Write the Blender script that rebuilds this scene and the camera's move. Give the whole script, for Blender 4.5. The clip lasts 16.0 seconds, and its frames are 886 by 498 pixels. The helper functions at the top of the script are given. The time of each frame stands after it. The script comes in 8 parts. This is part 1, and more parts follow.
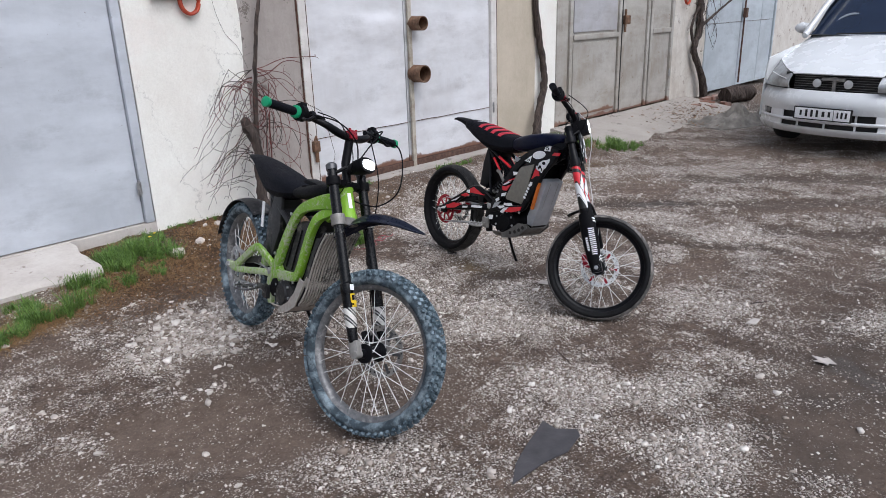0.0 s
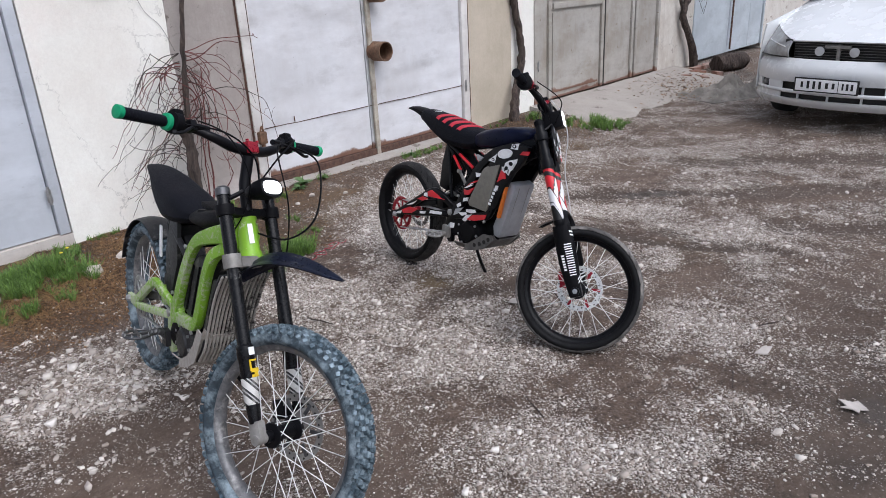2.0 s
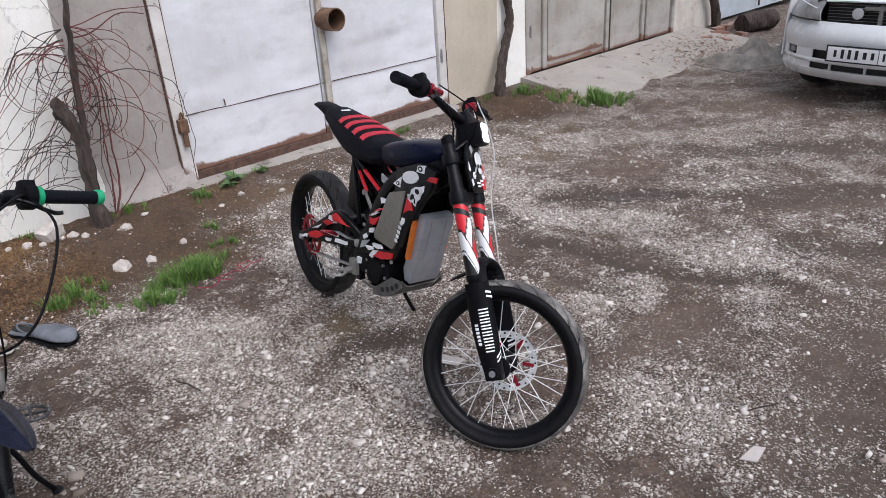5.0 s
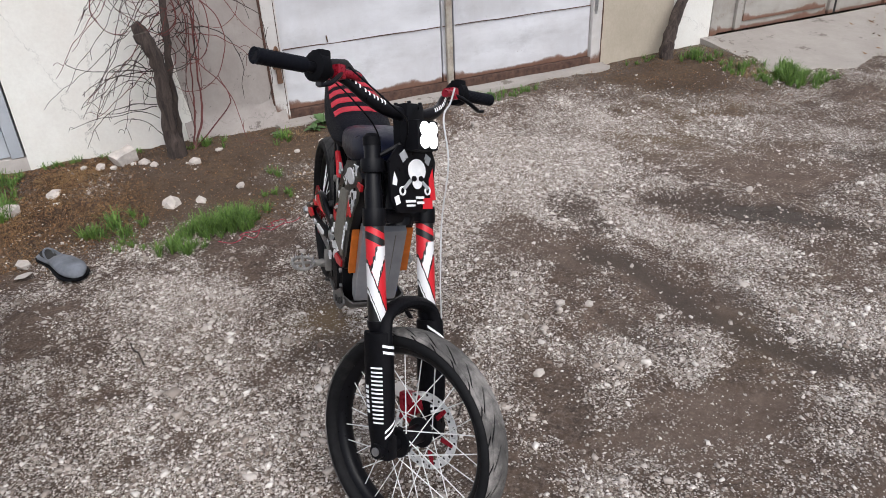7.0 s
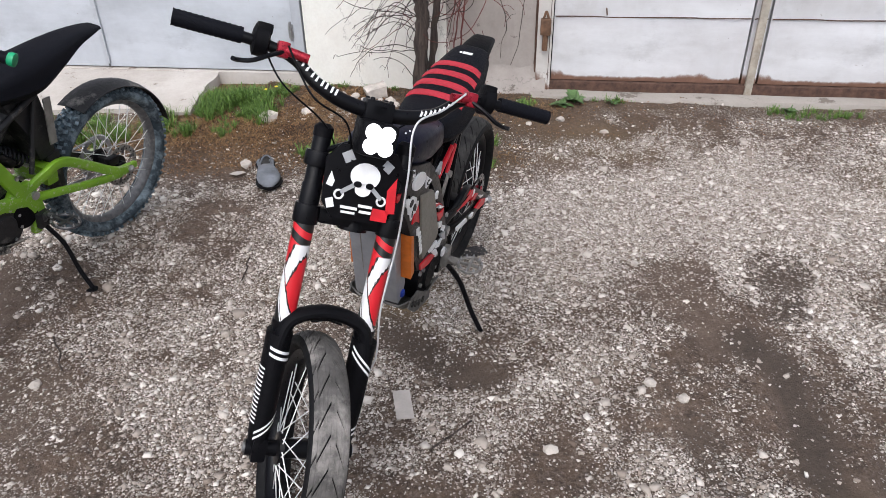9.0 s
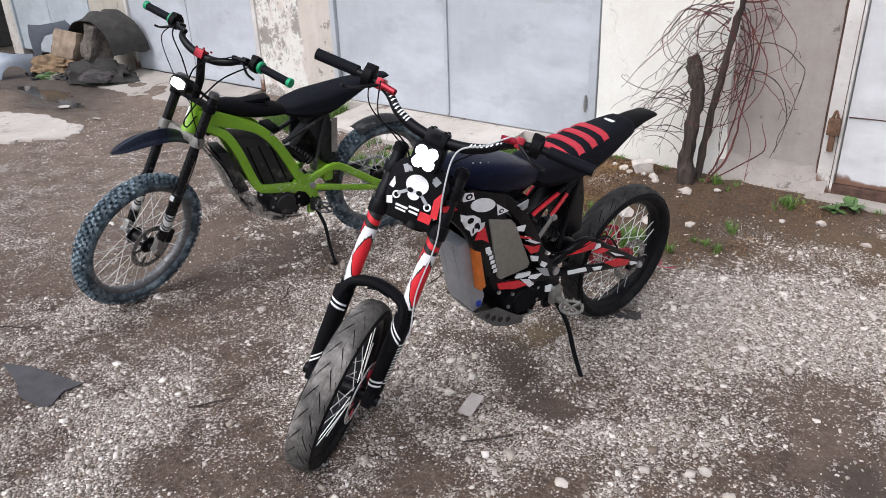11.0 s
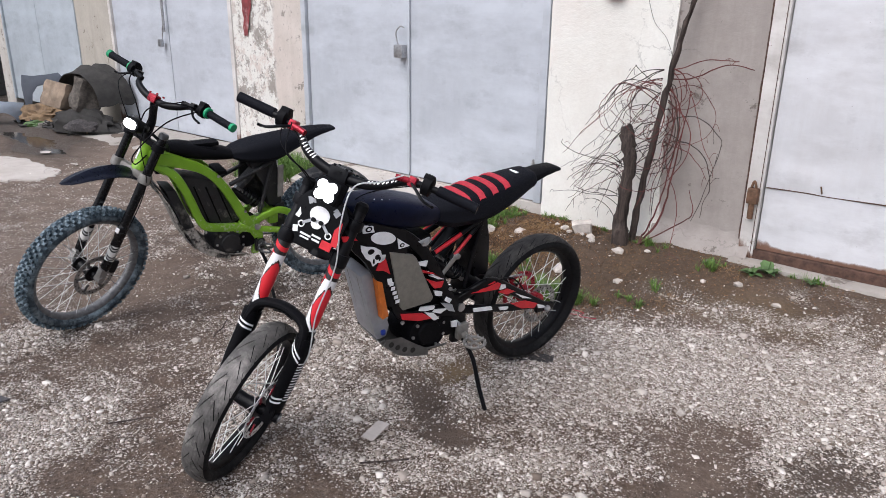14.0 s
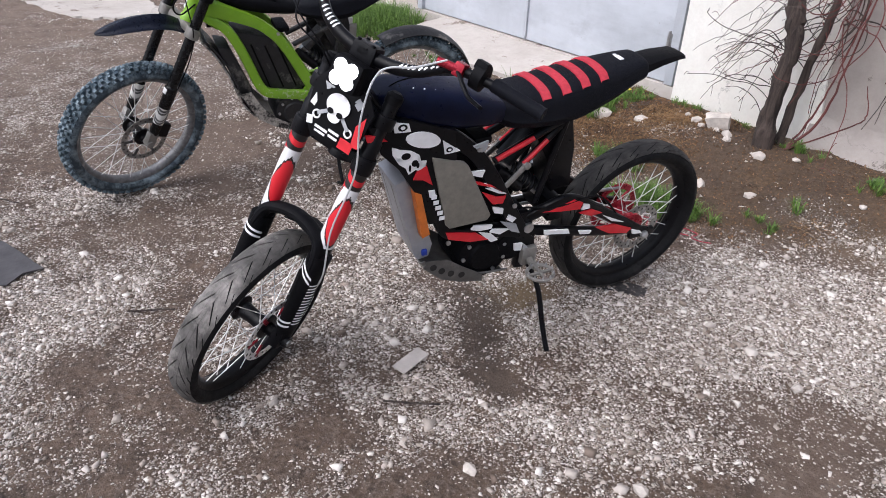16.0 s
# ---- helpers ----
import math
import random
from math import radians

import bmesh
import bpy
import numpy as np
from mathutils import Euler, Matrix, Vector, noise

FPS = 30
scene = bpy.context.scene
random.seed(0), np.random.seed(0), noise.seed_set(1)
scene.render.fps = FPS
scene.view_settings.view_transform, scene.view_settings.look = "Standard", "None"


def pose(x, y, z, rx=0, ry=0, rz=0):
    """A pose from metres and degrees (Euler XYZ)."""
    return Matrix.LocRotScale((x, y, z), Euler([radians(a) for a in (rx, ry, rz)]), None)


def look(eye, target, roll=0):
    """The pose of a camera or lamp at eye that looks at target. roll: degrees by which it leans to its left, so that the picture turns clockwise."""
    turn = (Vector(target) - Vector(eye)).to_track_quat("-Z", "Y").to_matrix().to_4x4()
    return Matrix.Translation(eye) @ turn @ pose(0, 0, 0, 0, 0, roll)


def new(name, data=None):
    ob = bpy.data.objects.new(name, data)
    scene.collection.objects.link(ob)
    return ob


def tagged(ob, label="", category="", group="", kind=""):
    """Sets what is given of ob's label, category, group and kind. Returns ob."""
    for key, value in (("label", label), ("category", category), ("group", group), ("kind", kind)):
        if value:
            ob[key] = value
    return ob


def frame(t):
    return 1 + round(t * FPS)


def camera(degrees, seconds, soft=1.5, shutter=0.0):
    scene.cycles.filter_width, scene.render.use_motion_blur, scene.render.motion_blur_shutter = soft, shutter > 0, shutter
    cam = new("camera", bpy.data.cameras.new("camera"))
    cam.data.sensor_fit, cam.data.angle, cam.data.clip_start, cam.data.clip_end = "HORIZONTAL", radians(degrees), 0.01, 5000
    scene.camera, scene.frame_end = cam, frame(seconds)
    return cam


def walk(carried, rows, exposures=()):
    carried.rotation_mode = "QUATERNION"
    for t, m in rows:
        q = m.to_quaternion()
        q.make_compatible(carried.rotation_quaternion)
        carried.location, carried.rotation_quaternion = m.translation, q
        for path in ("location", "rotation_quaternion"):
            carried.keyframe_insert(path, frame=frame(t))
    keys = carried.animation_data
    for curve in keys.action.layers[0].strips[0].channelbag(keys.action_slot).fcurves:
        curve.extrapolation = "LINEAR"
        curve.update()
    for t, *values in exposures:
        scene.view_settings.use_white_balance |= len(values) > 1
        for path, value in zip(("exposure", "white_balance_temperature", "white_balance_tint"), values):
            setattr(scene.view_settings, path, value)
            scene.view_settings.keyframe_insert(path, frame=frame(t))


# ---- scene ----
from functools import lru_cache

cam = camera(64.8, 16.0, soft=0.55)
PATH = [
    (0, (0.029, -0.001, 1.498), (1.409, 1.294, 0.853), -1.8),
    (0.5, (0.102, 0.176, 1.506), (1.553, 1.39, 0.855), -3.1),
    (1, (0.279, 0.244, 1.488), (1.749, 1.423, 0.819), -2.5),
    (1.5, (0.53, 0.268, 1.503), (1.957, 1.493, 0.823), -2.5),
    (2, (0.63, 0.302, 1.497), (2.006, 1.56, 0.773), -3.0),
    (2.5, (0.746, 0.443, 1.488), (2.11, 1.681, 0.71), -3.6),
    (3, (0.871, 0.611, 1.51), (2.271, 1.776, 0.683), -3.2),
    (3.5, (1.0, 0.637, 1.501), (2.425, 1.768, 0.671), -3.1),
    (4, (1.232, 0.556, 1.503), (2.598, 1.786, 0.714), -3.5),
    (4.2, (1.297, 0.53, 1.507), (2.64, 1.782, 0.714), -3.7),
    (6.3, (2.175, 0.496, 1.474), (3.198, 1.95, 0.559), -1.1),
    (6.5, (2.277, 0.462, 1.474), (3.205, 1.979, 0.559), -0.5),
    (7, (2.525, 0.513, 1.458), (3.292, 2.086, 0.491), -2.5),
    (7.5, (2.772, 0.506, 1.45), (3.41, 2.102, 0.428), -2.0),
    (7.9, (3.048, 0.394, 1.441), (3.316, 2.107, 0.443), -3.8),
    (8, (3.106, 0.375, 1.446), (3.308, 2.103, 0.459), -3.7),
    (8.5, (3.302, 0.45, 1.437), (3.213, 2.206, 0.485), -3.4),
    (9, (3.48, 0.631, 1.445), (3.241, 2.324, 0.408), -1.0),
    (9.5, (3.719, 0.742, 1.409), (3.207, 2.361, 0.352), 1.3),
    (10, (3.953, 0.8, 1.425), (2.984, 2.24, 0.431), 2.5),
    (10.2, (4.032, 0.754, 1.422), (2.973, 2.177, 0.498), 0.7),
    (12.3, (4.775, 0.563, 1.437), (3.455, 1.873, 0.699), -0.7),
    (12.5, (4.78, 0.55, 1.438), (3.471, 1.888, 0.732), -0.3),
    (13, (4.796, 0.56, 1.416), (3.53, 1.947, 0.729), -0.4),
    (13.5, (4.806, 0.58, 1.403), (3.545, 1.993, 0.761), 0.4),
    (14, (4.729, 0.644, 1.385), (3.477, 2.074, 0.762), 0.8),
    (14.5, (4.544, 0.778, 1.356), (3.286, 2.179, 0.684), 2.2),
    (15, (4.446, 0.851, 1.362), (3.234, 2.244, 0.594), 3.5),
    (15.5, (4.457, 0.946, 1.355), (3.219, 2.243, 0.468), 2.1),
    (16, (4.507, 1.161, 1.346), (3.134, 2.221, 0.349), 1.9),
]
walk(cam, [(t, look(eye, target, roll)) for t, eye, target, roll in PATH],
     exposures=((0, -0.02, 5910, 10), (4.2, 0.10, 5900, 13), (6.5, 0.03, 6120, 10), (8.0, 0.05, 6150, 10), (9.5, 0.2, 6140, 10), (12.5, 0.22, 6110, 11), (14.5, 0.16, 6080, 12), (16.0, 0.30, 6040, 13)))

# ---- world and light: an overcast day ----
world = bpy.data.worlds.new("overcast_sky")
scene.world = world
world.use_nodes = True
wn, wl = world.node_tree.nodes, world.node_tree.links
sky = wn.new("ShaderNodeTexSky")
sky.sky_type, sky.sun_disc = "NISHITA", False
sky.sun_elevation, sky.sun_rotation = radians(56), radians(184)
sky.air_density, sky.dust_density, sky.ozone_density = 1.0, 5.0, 1.0
grey = wn.new("ShaderNodeHueSaturation")
grey.inputs["Saturation"].default_value = 0.5
wl.new(sky.outputs[0], grey.inputs["Color"])
wl.new(grey.outputs[0], wn["Background"].inputs["Color"])
wn["Background"].inputs["Strength"].default_value = 0.15
sun = new("sun", bpy.data.lights.new("sun", "SUN"))
sun.data.energy, sun.data.angle, sun.data.color = 1.45, radians(70), (1.0, 0.97, 0.94)
sun.matrix_world = look((0, 0, 20), (1.4, 9.0, 7.0))


# ---- small tools ----
def smooth(a, b, v):
    v = min(1.0, max(0.0, (v - a) / (b - a)))
    return v * v * (3 - 2 * v)


def nz(x, y, z=0.0):
    return noise.noise(Vector((x, y, z)))


def finish(bm, name, material, soft=True):
    bmesh.ops.recalc_face_normals(bm, faces=bm.faces)
    me = bpy.data.meshes.new(name)
    bm.to_mesh(me)
    bm.free()
    if soft:
        me.polygons.foreach_set("use_smooth", [True] * len(me.polygons))
        me.set_sharp_from_angle(angle=radians(38))
    me.materials.append(material)
    return me


def part(name, bm, material, parent=None, label="", m=None, soft=True):
    ob = new(name, finish(bm, name, material, soft))
    if parent is not None:
        ob.parent = parent
    if m is not None:
        ob.matrix_basis = m
    return tagged(ob, label)


def share(name, me, parent, m):
    ob = new(name, me)
    ob.parent = parent
    ob.matrix_basis = m
    return ob


def empty(name, m, label, category, group="", kind=""):
    ob = new(name)
    ob.matrix_basis = m
    return tagged(ob, label, category, group, kind)


def joined(*bms):
    out = bmesh.new()
    for b in bms:
        me = bpy.data.meshes.new("tmp")
        b.to_mesh(me)
        b.free()
        out.from_mesh(me)
        bpy.data.meshes.remove(me)
    return out


def moved(bm, m):
    bmesh.ops.transform(bm, matrix=m, verts=bm.verts)
    return bm


def bevelled(bm, width, segments=2, angle=30):
    edges = [e for e in bm.edges if len(e.link_faces) == 2 and e.calc_face_angle(0) > radians(angle)]
    if edges and width > 0:
        bmesh.ops.bevel(bm, geom=edges, offset=width, segments=segments, profile=0.7, affect="EDGES", clamp_overlap=True)
    return bm


def box(c, size, bevel=0.0, m=None):
    bm = bmesh.new()
    bmesh.ops.create_cube(bm, size=1, matrix=Matrix.Translation(c) @ Matrix.Diagonal((*size, 1)))
    bevelled(bm, bevel)
    return moved(bm, m) if m else bm


def slab(profile, y0, y1, bevel=0.0):
    """A side outline in x, z, as thick as from y0 to y1."""
    bm = bmesh.new()
    a = [bm.verts.new((x, y0, z)) for x, z in profile]
    b = [bm.verts.new((x, y1, z)) for x, z in profile]
    bm.faces.new(a)
    bm.faces.new(b[::-1])
    n = len(a)
    for i in range(n):
        bm.faces.new((a[i], b[i], b[(i + 1) % n], a[(i + 1) % n]))
    bmesh.ops.recalc_face_normals(bm, faces=bm.faces)
    return bevelled(bm, bevel)


def loft(rings, cap=True, closed=True):
    bm = bmesh.new()
    vs = [[bm.verts.new(p) for p in r] for r in rings]
    n = len(vs[0])
    for a, b in zip(vs, vs[1:]):
        for i in range(n if closed else n - 1):
            bm.faces.new((a[i], a[(i + 1) % n], b[(i + 1) % n], b[i]))
    if cap and closed:
        bm.faces.new(vs[0][::-1])
        bm.faces.new(vs[-1])
    bmesh.ops.recalc_face_normals(bm, faces=bm.faces)
    return bm


def spline(pts, k=6):
    """Points of a smooth line through pts."""
    pts = [Vector(p) for p in pts]
    if len(pts) < 3:
        return [pts[0].lerp(pts[-1], i / k) for i in range(k + 1)]
    out = []
    for i in range(len(pts) - 1):
        p0, p1, p2, p3 = pts[max(i - 1, 0)], pts[i], pts[i + 1], pts[min(i + 2, len(pts) - 1)]
        for j in range(k):
            t = j / k
            out.append(0.5 * ((2 * p1) + (p2 - p0) * t + (2 * p0 - 5 * p1 + 4 * p2 - p3) * t * t + (3 * p1 - p0 - 3 * p2 + p3) * t ** 3))
    return out + [pts[-1]]


def tube(pts, r, n=10, wide=1.0, side=None, square=2.0, ring=False):
    """A bar along pts. r: one radius or one for each point; wide: its width across side, as a multiple; square: 2 is round, 4 a rounded box."""
    pts = [Vector(p) for p in pts]
    rs = r if isinstance(r, (list, tuple)) else [r] * len(pts)
    rings, up = [], None
    for i, p in enumerate(pts):
        if ring:
            d = (pts[(i + 1) % len(pts)] - pts[i - 1]).normalized()
        else:
            d = (pts[min(i + 1, len(pts) - 1)] - pts[max(i - 1, 0)]).normalized()
        if side is not None:
            a = Vector(side)
            a = (a - d * a.dot(d)).normalized()
        elif up is None:
            a = d.orthogonal().normalized()
        else:
            a = (up - d * up.dot(d)).normalized()
        up = a
        b = d.cross(a)
        rg = []
        for j in range(n):
            t = 2 * math.pi * (j + 0.5) / n
            c, s = math.cos(t), math.sin(t)
            k = (abs(c) ** square + abs(s) ** square) ** (-1 / square)
            rg.append(p + rs[i] * k * (a * c * wide + b * s))
        rings.append(rg)
    if ring:
        return loft(rings + [rings[0]], cap=False)
    return loft(rings)


def lathe(profile, n=24, axis="y"):
    """profile: radius and place along the axis."""
    rings = []
    for r, h in profile:
        rg = []
        for j in range(n):
            a = 2 * math.pi * j / n
            c, s = r * math.cos(a), r * math.sin(a)
            rg.append((c, h, s) if axis == "y" else (h, c, s) if axis == "x" else (c, s, h))
        rings.append(rg)
    return loft(rings)


def hoop(profile, n=48):
    """A closed ring about y of the outline (radius, y)."""
    rings = []
    for j in range(n + 1):
        a = 2 * math.pi * (j % n) / n
        rings.append([(r * math.cos(a), y, r * math.sin(a)) for r, y in profile])
    bm = loft(rings, cap=False)
    bmesh.ops.remove_doubles(bm, verts=bm.verts, dist=1e-5)
    return bm


def sheet(fn, nu, nv):
    bm = bmesh.new()
    g = [[bm.verts.new(fn(i / nu, j / nv)) for j in range(nv + 1)] for i in range(nu + 1)]
    for i in range(nu):
        for j in range(nv):
            bm.faces.new((g[i][j], g[i + 1][j], g[i + 1][j + 1], g[i][j + 1]))
    return bm


def thick(bm, d):
    bmesh.ops.recalc_face_normals(bm, faces=bm.faces)
    bmesh.ops.solidify(bm, geom=bm.faces[:], thickness=d)
    return bm


# ---- materials ----
class Mat:
    """A node material in a few words."""

    def __init__(self, name):
        self.m = bpy.data.materials.new(name)
        self.m.use_nodes = True
        self.t = self.m.node_tree
        self.b = self.t.nodes["Principled BSDF"]
        self.co = self.node("ShaderNodeTexCoord").outputs["Object"]

    def node(self, kind, **values):
        n = self.t.nodes.new(kind)
        for k, v in values.items():
            self.put(n.inputs[k.replace("_", " ")], v)
        return n

    def put(self, socket, v):
        if isinstance(v, bpy.types.NodeSocket):
            self.t.links.new(v, socket)
        else:
            socket.default_value = (*v, 1.0) if isinstance(v, tuple) and len(v) == 3 and socket.type == "RGBA" else v

    def noise(self, scale, detail=4.0, rough=0.6, stretch=None, shift=0.0, warp=0.0):
        co = self.co
        if stretch or shift:
            mp = self.node("ShaderNodeMapping", Vector=co, Scale=stretch or (1, 1, 1), Location=(shift, shift, shift))
            co = mp.outputs[0]
        return self.node("ShaderNodeTexNoise", Vector=co, Scale=scale, Detail=detail, Roughness=rough, Distortion=warp).outputs["Fac"]

    def cells(self, scale, feature="F1", stretch=None):
        co = self.co
        if stretch:
            co = self.node("ShaderNodeMapping", Vector=co, Scale=stretch).outputs[0]
        n = self.node("ShaderNodeTexVoronoi", Vector=co, Scale=scale)
        n.feature = feature
        return n

    def ramp(self, f, *stops, hard=False):
        n = self.node("ShaderNodeValToRGB", Fac=f)
        r = n.color_ramp
        r.interpolation = "CONSTANT" if hard else "LINEAR"
        while len(r.elements) < len(stops):
            r.elements.new(0.5)
        for e, (p, c) in zip(r.elements, stops):
            e.position = p
            e.color = (c, c, c, 1) if isinstance(c, (int, float)) else (*c, 1)
        return n.outputs[0]

    def mix(self, f, a, b, how="MIX"):
        n = self.t.nodes.new("ShaderNodeMix")
        n.data_type, n.blend_type = "RGBA", how
        self.put(n.inputs[0], f)
        self.put(n.inputs[6], a)
        self.put(n.inputs[7], b)
        return n.outputs[2]

    def math(self, op, a, b=0.0, c=0.0):
        n = self.t.nodes.new("ShaderNodeMath")
        n.operation = op
        for s, v in zip(n.inputs, (a, b, c)):
            self.put(s, v)
        return n.outputs[0]

    def xyz(self):
        return self.node("ShaderNodeSeparateXYZ", Vector=self.co).outputs

    def rand(self):
        return self.t.nodes.new("ShaderNodeObjectInfo").outputs["Random"]

    def island(self):
        return self.t.nodes.new("ShaderNodeNewGeometry").outputs["Random Per Island"]

    def attr(self, name):
        n = self.t.nodes.new("ShaderNodeAttribute")
        n.attribute_name = name
        return n.outputs["Fac"]

    def done(self, color, rough=0.6, metal=0.0, bump=None, strength=0.3, dist=0.01, **more):
        self.put(self.b.inputs["Base Color"], color)
        self.put(self.b.inputs["Roughness"], rough)
        self.put(self.b.inputs["Metallic"], metal)
        for k, v in more.items():
            self.put(self.b.inputs[k.replace("_", " ")], v)
        if bump is not None:
            n = self.node("ShaderNodeBump", Height=bump, Strength=strength, Distance=dist)
            self.t.links.new(n.outputs[0], self.b.inputs["Normal"])
        return self.m


def plain(name, color, rough=0.5, metal=0.0, var=0.25, scale=30.0, bump=0.15, dirt=None, dirt_amount=0.45, **more):
    """A surface of one colour with grain, wear and, if given, patches of dirt."""
    k = Mat(name)
    dark = tuple(c * (1 - var) for c in color)
    light = tuple(min(1, c * (1 + var * 0.6)) for c in color)
    col = k.mix(k.ramp(k.noise(scale), (0.3, 0.0), (0.7, 1.0)), dark, light)
    if dirt:
        col = k.mix(k.ramp(k.noise(scale * 0.3, 6, 0.7, shift=7.0), (dirt_amount, 0.0), (dirt_amount + 0.2, 0.9)), col, dirt)
    rg = k.ramp(k.noise(scale * 2, 3, shift=3.0), (0.2, max(0.05, rough - 0.12)), (0.8, min(1, rough + 0.12)))
    return k.done(col, rg, metal, k.noise(scale * 6, 3), bump, 0.002, **more)


def plaster(name, light, stain, deep, scale=1.6, peel=0.62, streak=0.5, blush=None, flakes=0.0, seam=0.0):
    """Old plaster; with flakes, its coat is coming off on one side of the seam, where an older wash shows white."""
    k = Mat(name)
    base = k.mix(k.ramp(k.noise(scale, 7, 0.7), (0.35, 0.0), (0.75, 1.0)), light, stain)
    run = k.ramp(k.noise(3.0, 5, 0.7, stretch=(2.4, 2.4, 0.22)), (0.52, 0.0), (0.78, streak))
    base = k.mix(run, base, stain)
    off = k.ramp(k.noise(scale * 1.9, 9, 0.75, shift=11.0), (peel, 0.0), (peel + 0.03, 1.0))
    if blush:
        base = k.mix(k.ramp(k.noise(0.9, 5, 0.65, shift=23.0), (0.5, 0.0), (0.68, 0.55)), base, blush)
    base = k.mix(off, base, deep)
    if flakes:
        x = k.math("ADD", k.xyz()[0], k.math("MULTIPLY", k.math("SUBTRACT", k.noise(3.0, 6, 0.7, shift=9.0), 0.5), 0.30))
        old_side = k.ramp(k.math("SUBTRACT", x, seam), (-0.04, 1.0), (0.04, 0.0))
        white = k.ramp(k.noise(6, 9, 0.8, shift=3.0), (0.56 - flakes, 0.0), (0.62 - flakes, 0.95))
        base = k.mix(k.math("MULTIPLY", white, old_side), base, (0.76, 0.745, 0.70))
        bare = k.ramp(k.noise(3.6, 10, 0.82, shift=67.0), (0.52, 0.0), (0.55, 0.9))
        base = k.mix(k.math("MULTIPLY", bare, old_side), base, tuple(c * 0.95 for c in deep))
        pit = k.ramp(k.noise(21, 8, 0.8, shift=61.0), (0.57, 0.0), (0.62, 0.85))
        base = k.mix(k.math("MULTIPLY", pit, k.ramp(old_side, (0.0, 0.25), (1.0, 1.0))), base, tuple(c * 0.5 for c in deep))
    grain = k.noise(60, 5, 0.7)
    base = k.mix(k.ramp(grain, (0.3, 0.12), (0.6, 0.0)), base, deep)
    warp = k.node("ShaderNodeTexNoise", Vector=k.co, Scale=3.0, Detail=6.0, Roughness=0.7)
    bent = k.node("ShaderNodeMix")
    bent.data_type = "VECTOR"
    k.put(bent.inputs[0], 0.3)
    k.put(bent.inputs[4], k.co)
    k.put(bent.inputs[5], warp.outputs["Color"])
    net = k.node("ShaderNodeTexVoronoi", Vector=bent.outputs[1], Scale=1.7)
    net.feature = "DISTANCE_TO_EDGE"
    crack = k.math("MULTIPLY", k.ramp(net.outputs["Distance"], (0.0, 1.0), (0.006, 0.0)), k.ramp(k.noise(1.1, 3, shift=17.0), (0.5, 0.0), (0.58, 0.45)))
    base = k.mix(crack, base, tuple(c * 0.45 for c in deep))
    h = k.math("ADD", k.math("MULTIPLY", k.noise(7, 6, 0.7), 1.0), k.math("MULTIPLY", grain, 0.25))
    h = k.math("SUBTRACT", h, k.math("MULTIPLY", off, 0.25))
    return k.done(base, 0.9, 0.0, h, 0.55, 0.012)


def painted_steel(name, paint, shade, rust_to=0.0, rust_amount=0.5, old=0.0):
    """Painted sheet of a garage door; rust creeps up from the lower edge."""
    k = Mat(name)
    z = k.xyz()[2]
    n = k.noise(2.2, 7, 0.7)
    col = k.mix(k.ramp(n, (0.35, 0.0), (0.7, 1.0)), paint, shade)
    run = k.ramp(k.noise(4.0, 5, 0.7, stretch=(2.2, 1, 0.16), shift=5.0), (0.5, 0.0), (0.75, 0.55))
    col = k.mix(run, col, shade)
    haze = k.ramp(k.noise(1.5, 6, 0.65, stretch=(0.8, 1, 2.2), shift=13.0), (0.46, 0.0), (0.66, 0.7))
    col = k.mix(haze, col, tuple(min(0.85, c * 1.2) for c in paint))
    grime = k.ramp(k.noise(2.6, 6, 0.7, stretch=(1, 1, 1.8), shift=27.0), (0.56, 0.0), (0.74, 0.55))
    col = k.mix(grime, col, tuple(c * 0.72 for c in shade))
    if rust_to > 0:
        creep = k.ramp(k.noise(1.7, 4, 0.6, stretch=(1, 1, 0.3), shift=2.0), (0.42, 0.35), (0.62, 1.25))
        edge = k.math("ADD", k.math("DIVIDE", z, creep), k.math("MULTIPLY", k.math("SUBTRACT", k.noise(16, 10, 0.8, stretch=(1, 1, 0.6), shift=2.0), 0.5), -rust_to * 2.4))
        rust = k.ramp(edge, (rust_to * 0.75, 1.0), (rust_to * 1.1, 0.75), (rust_to * 1.5, 0.0))
        rc = k.mix(k.noise(14, 8, 0.75), (0.105, 0.050, 0.034), (0.26, 0.145, 0.10))
        col = k.mix(rust, col, rc)
    chip = k.ramp(k.noise(9, 8, 0.75, shift=9.0), (0.72 - old, 0.0), (0.745 - old, 1.0))
    col = k.mix(k.math("MULTIPLY", chip, rust_amount), col, (0.17, 0.11, 0.075))
    spots = k.ramp(k.noise(38, 3, 0.6, shift=3.0), (0.72, 0.0), (0.76, 0.6))
    col = k.mix(spots, col, (0.2, 0.16, 0.13))
    rg = k.mix(k.math("MULTIPLY", chip, 0.5), k.ramp(n, (0.3, 0.42), (0.7, 0.6)), (0.85, 0.85, 0.85))
    return k.done(col, rg, 0.0, k.math("ADD", k.noise(5, 4), k.math("MULTIPLY", chip, -0.2)), 0.22, 0.012)


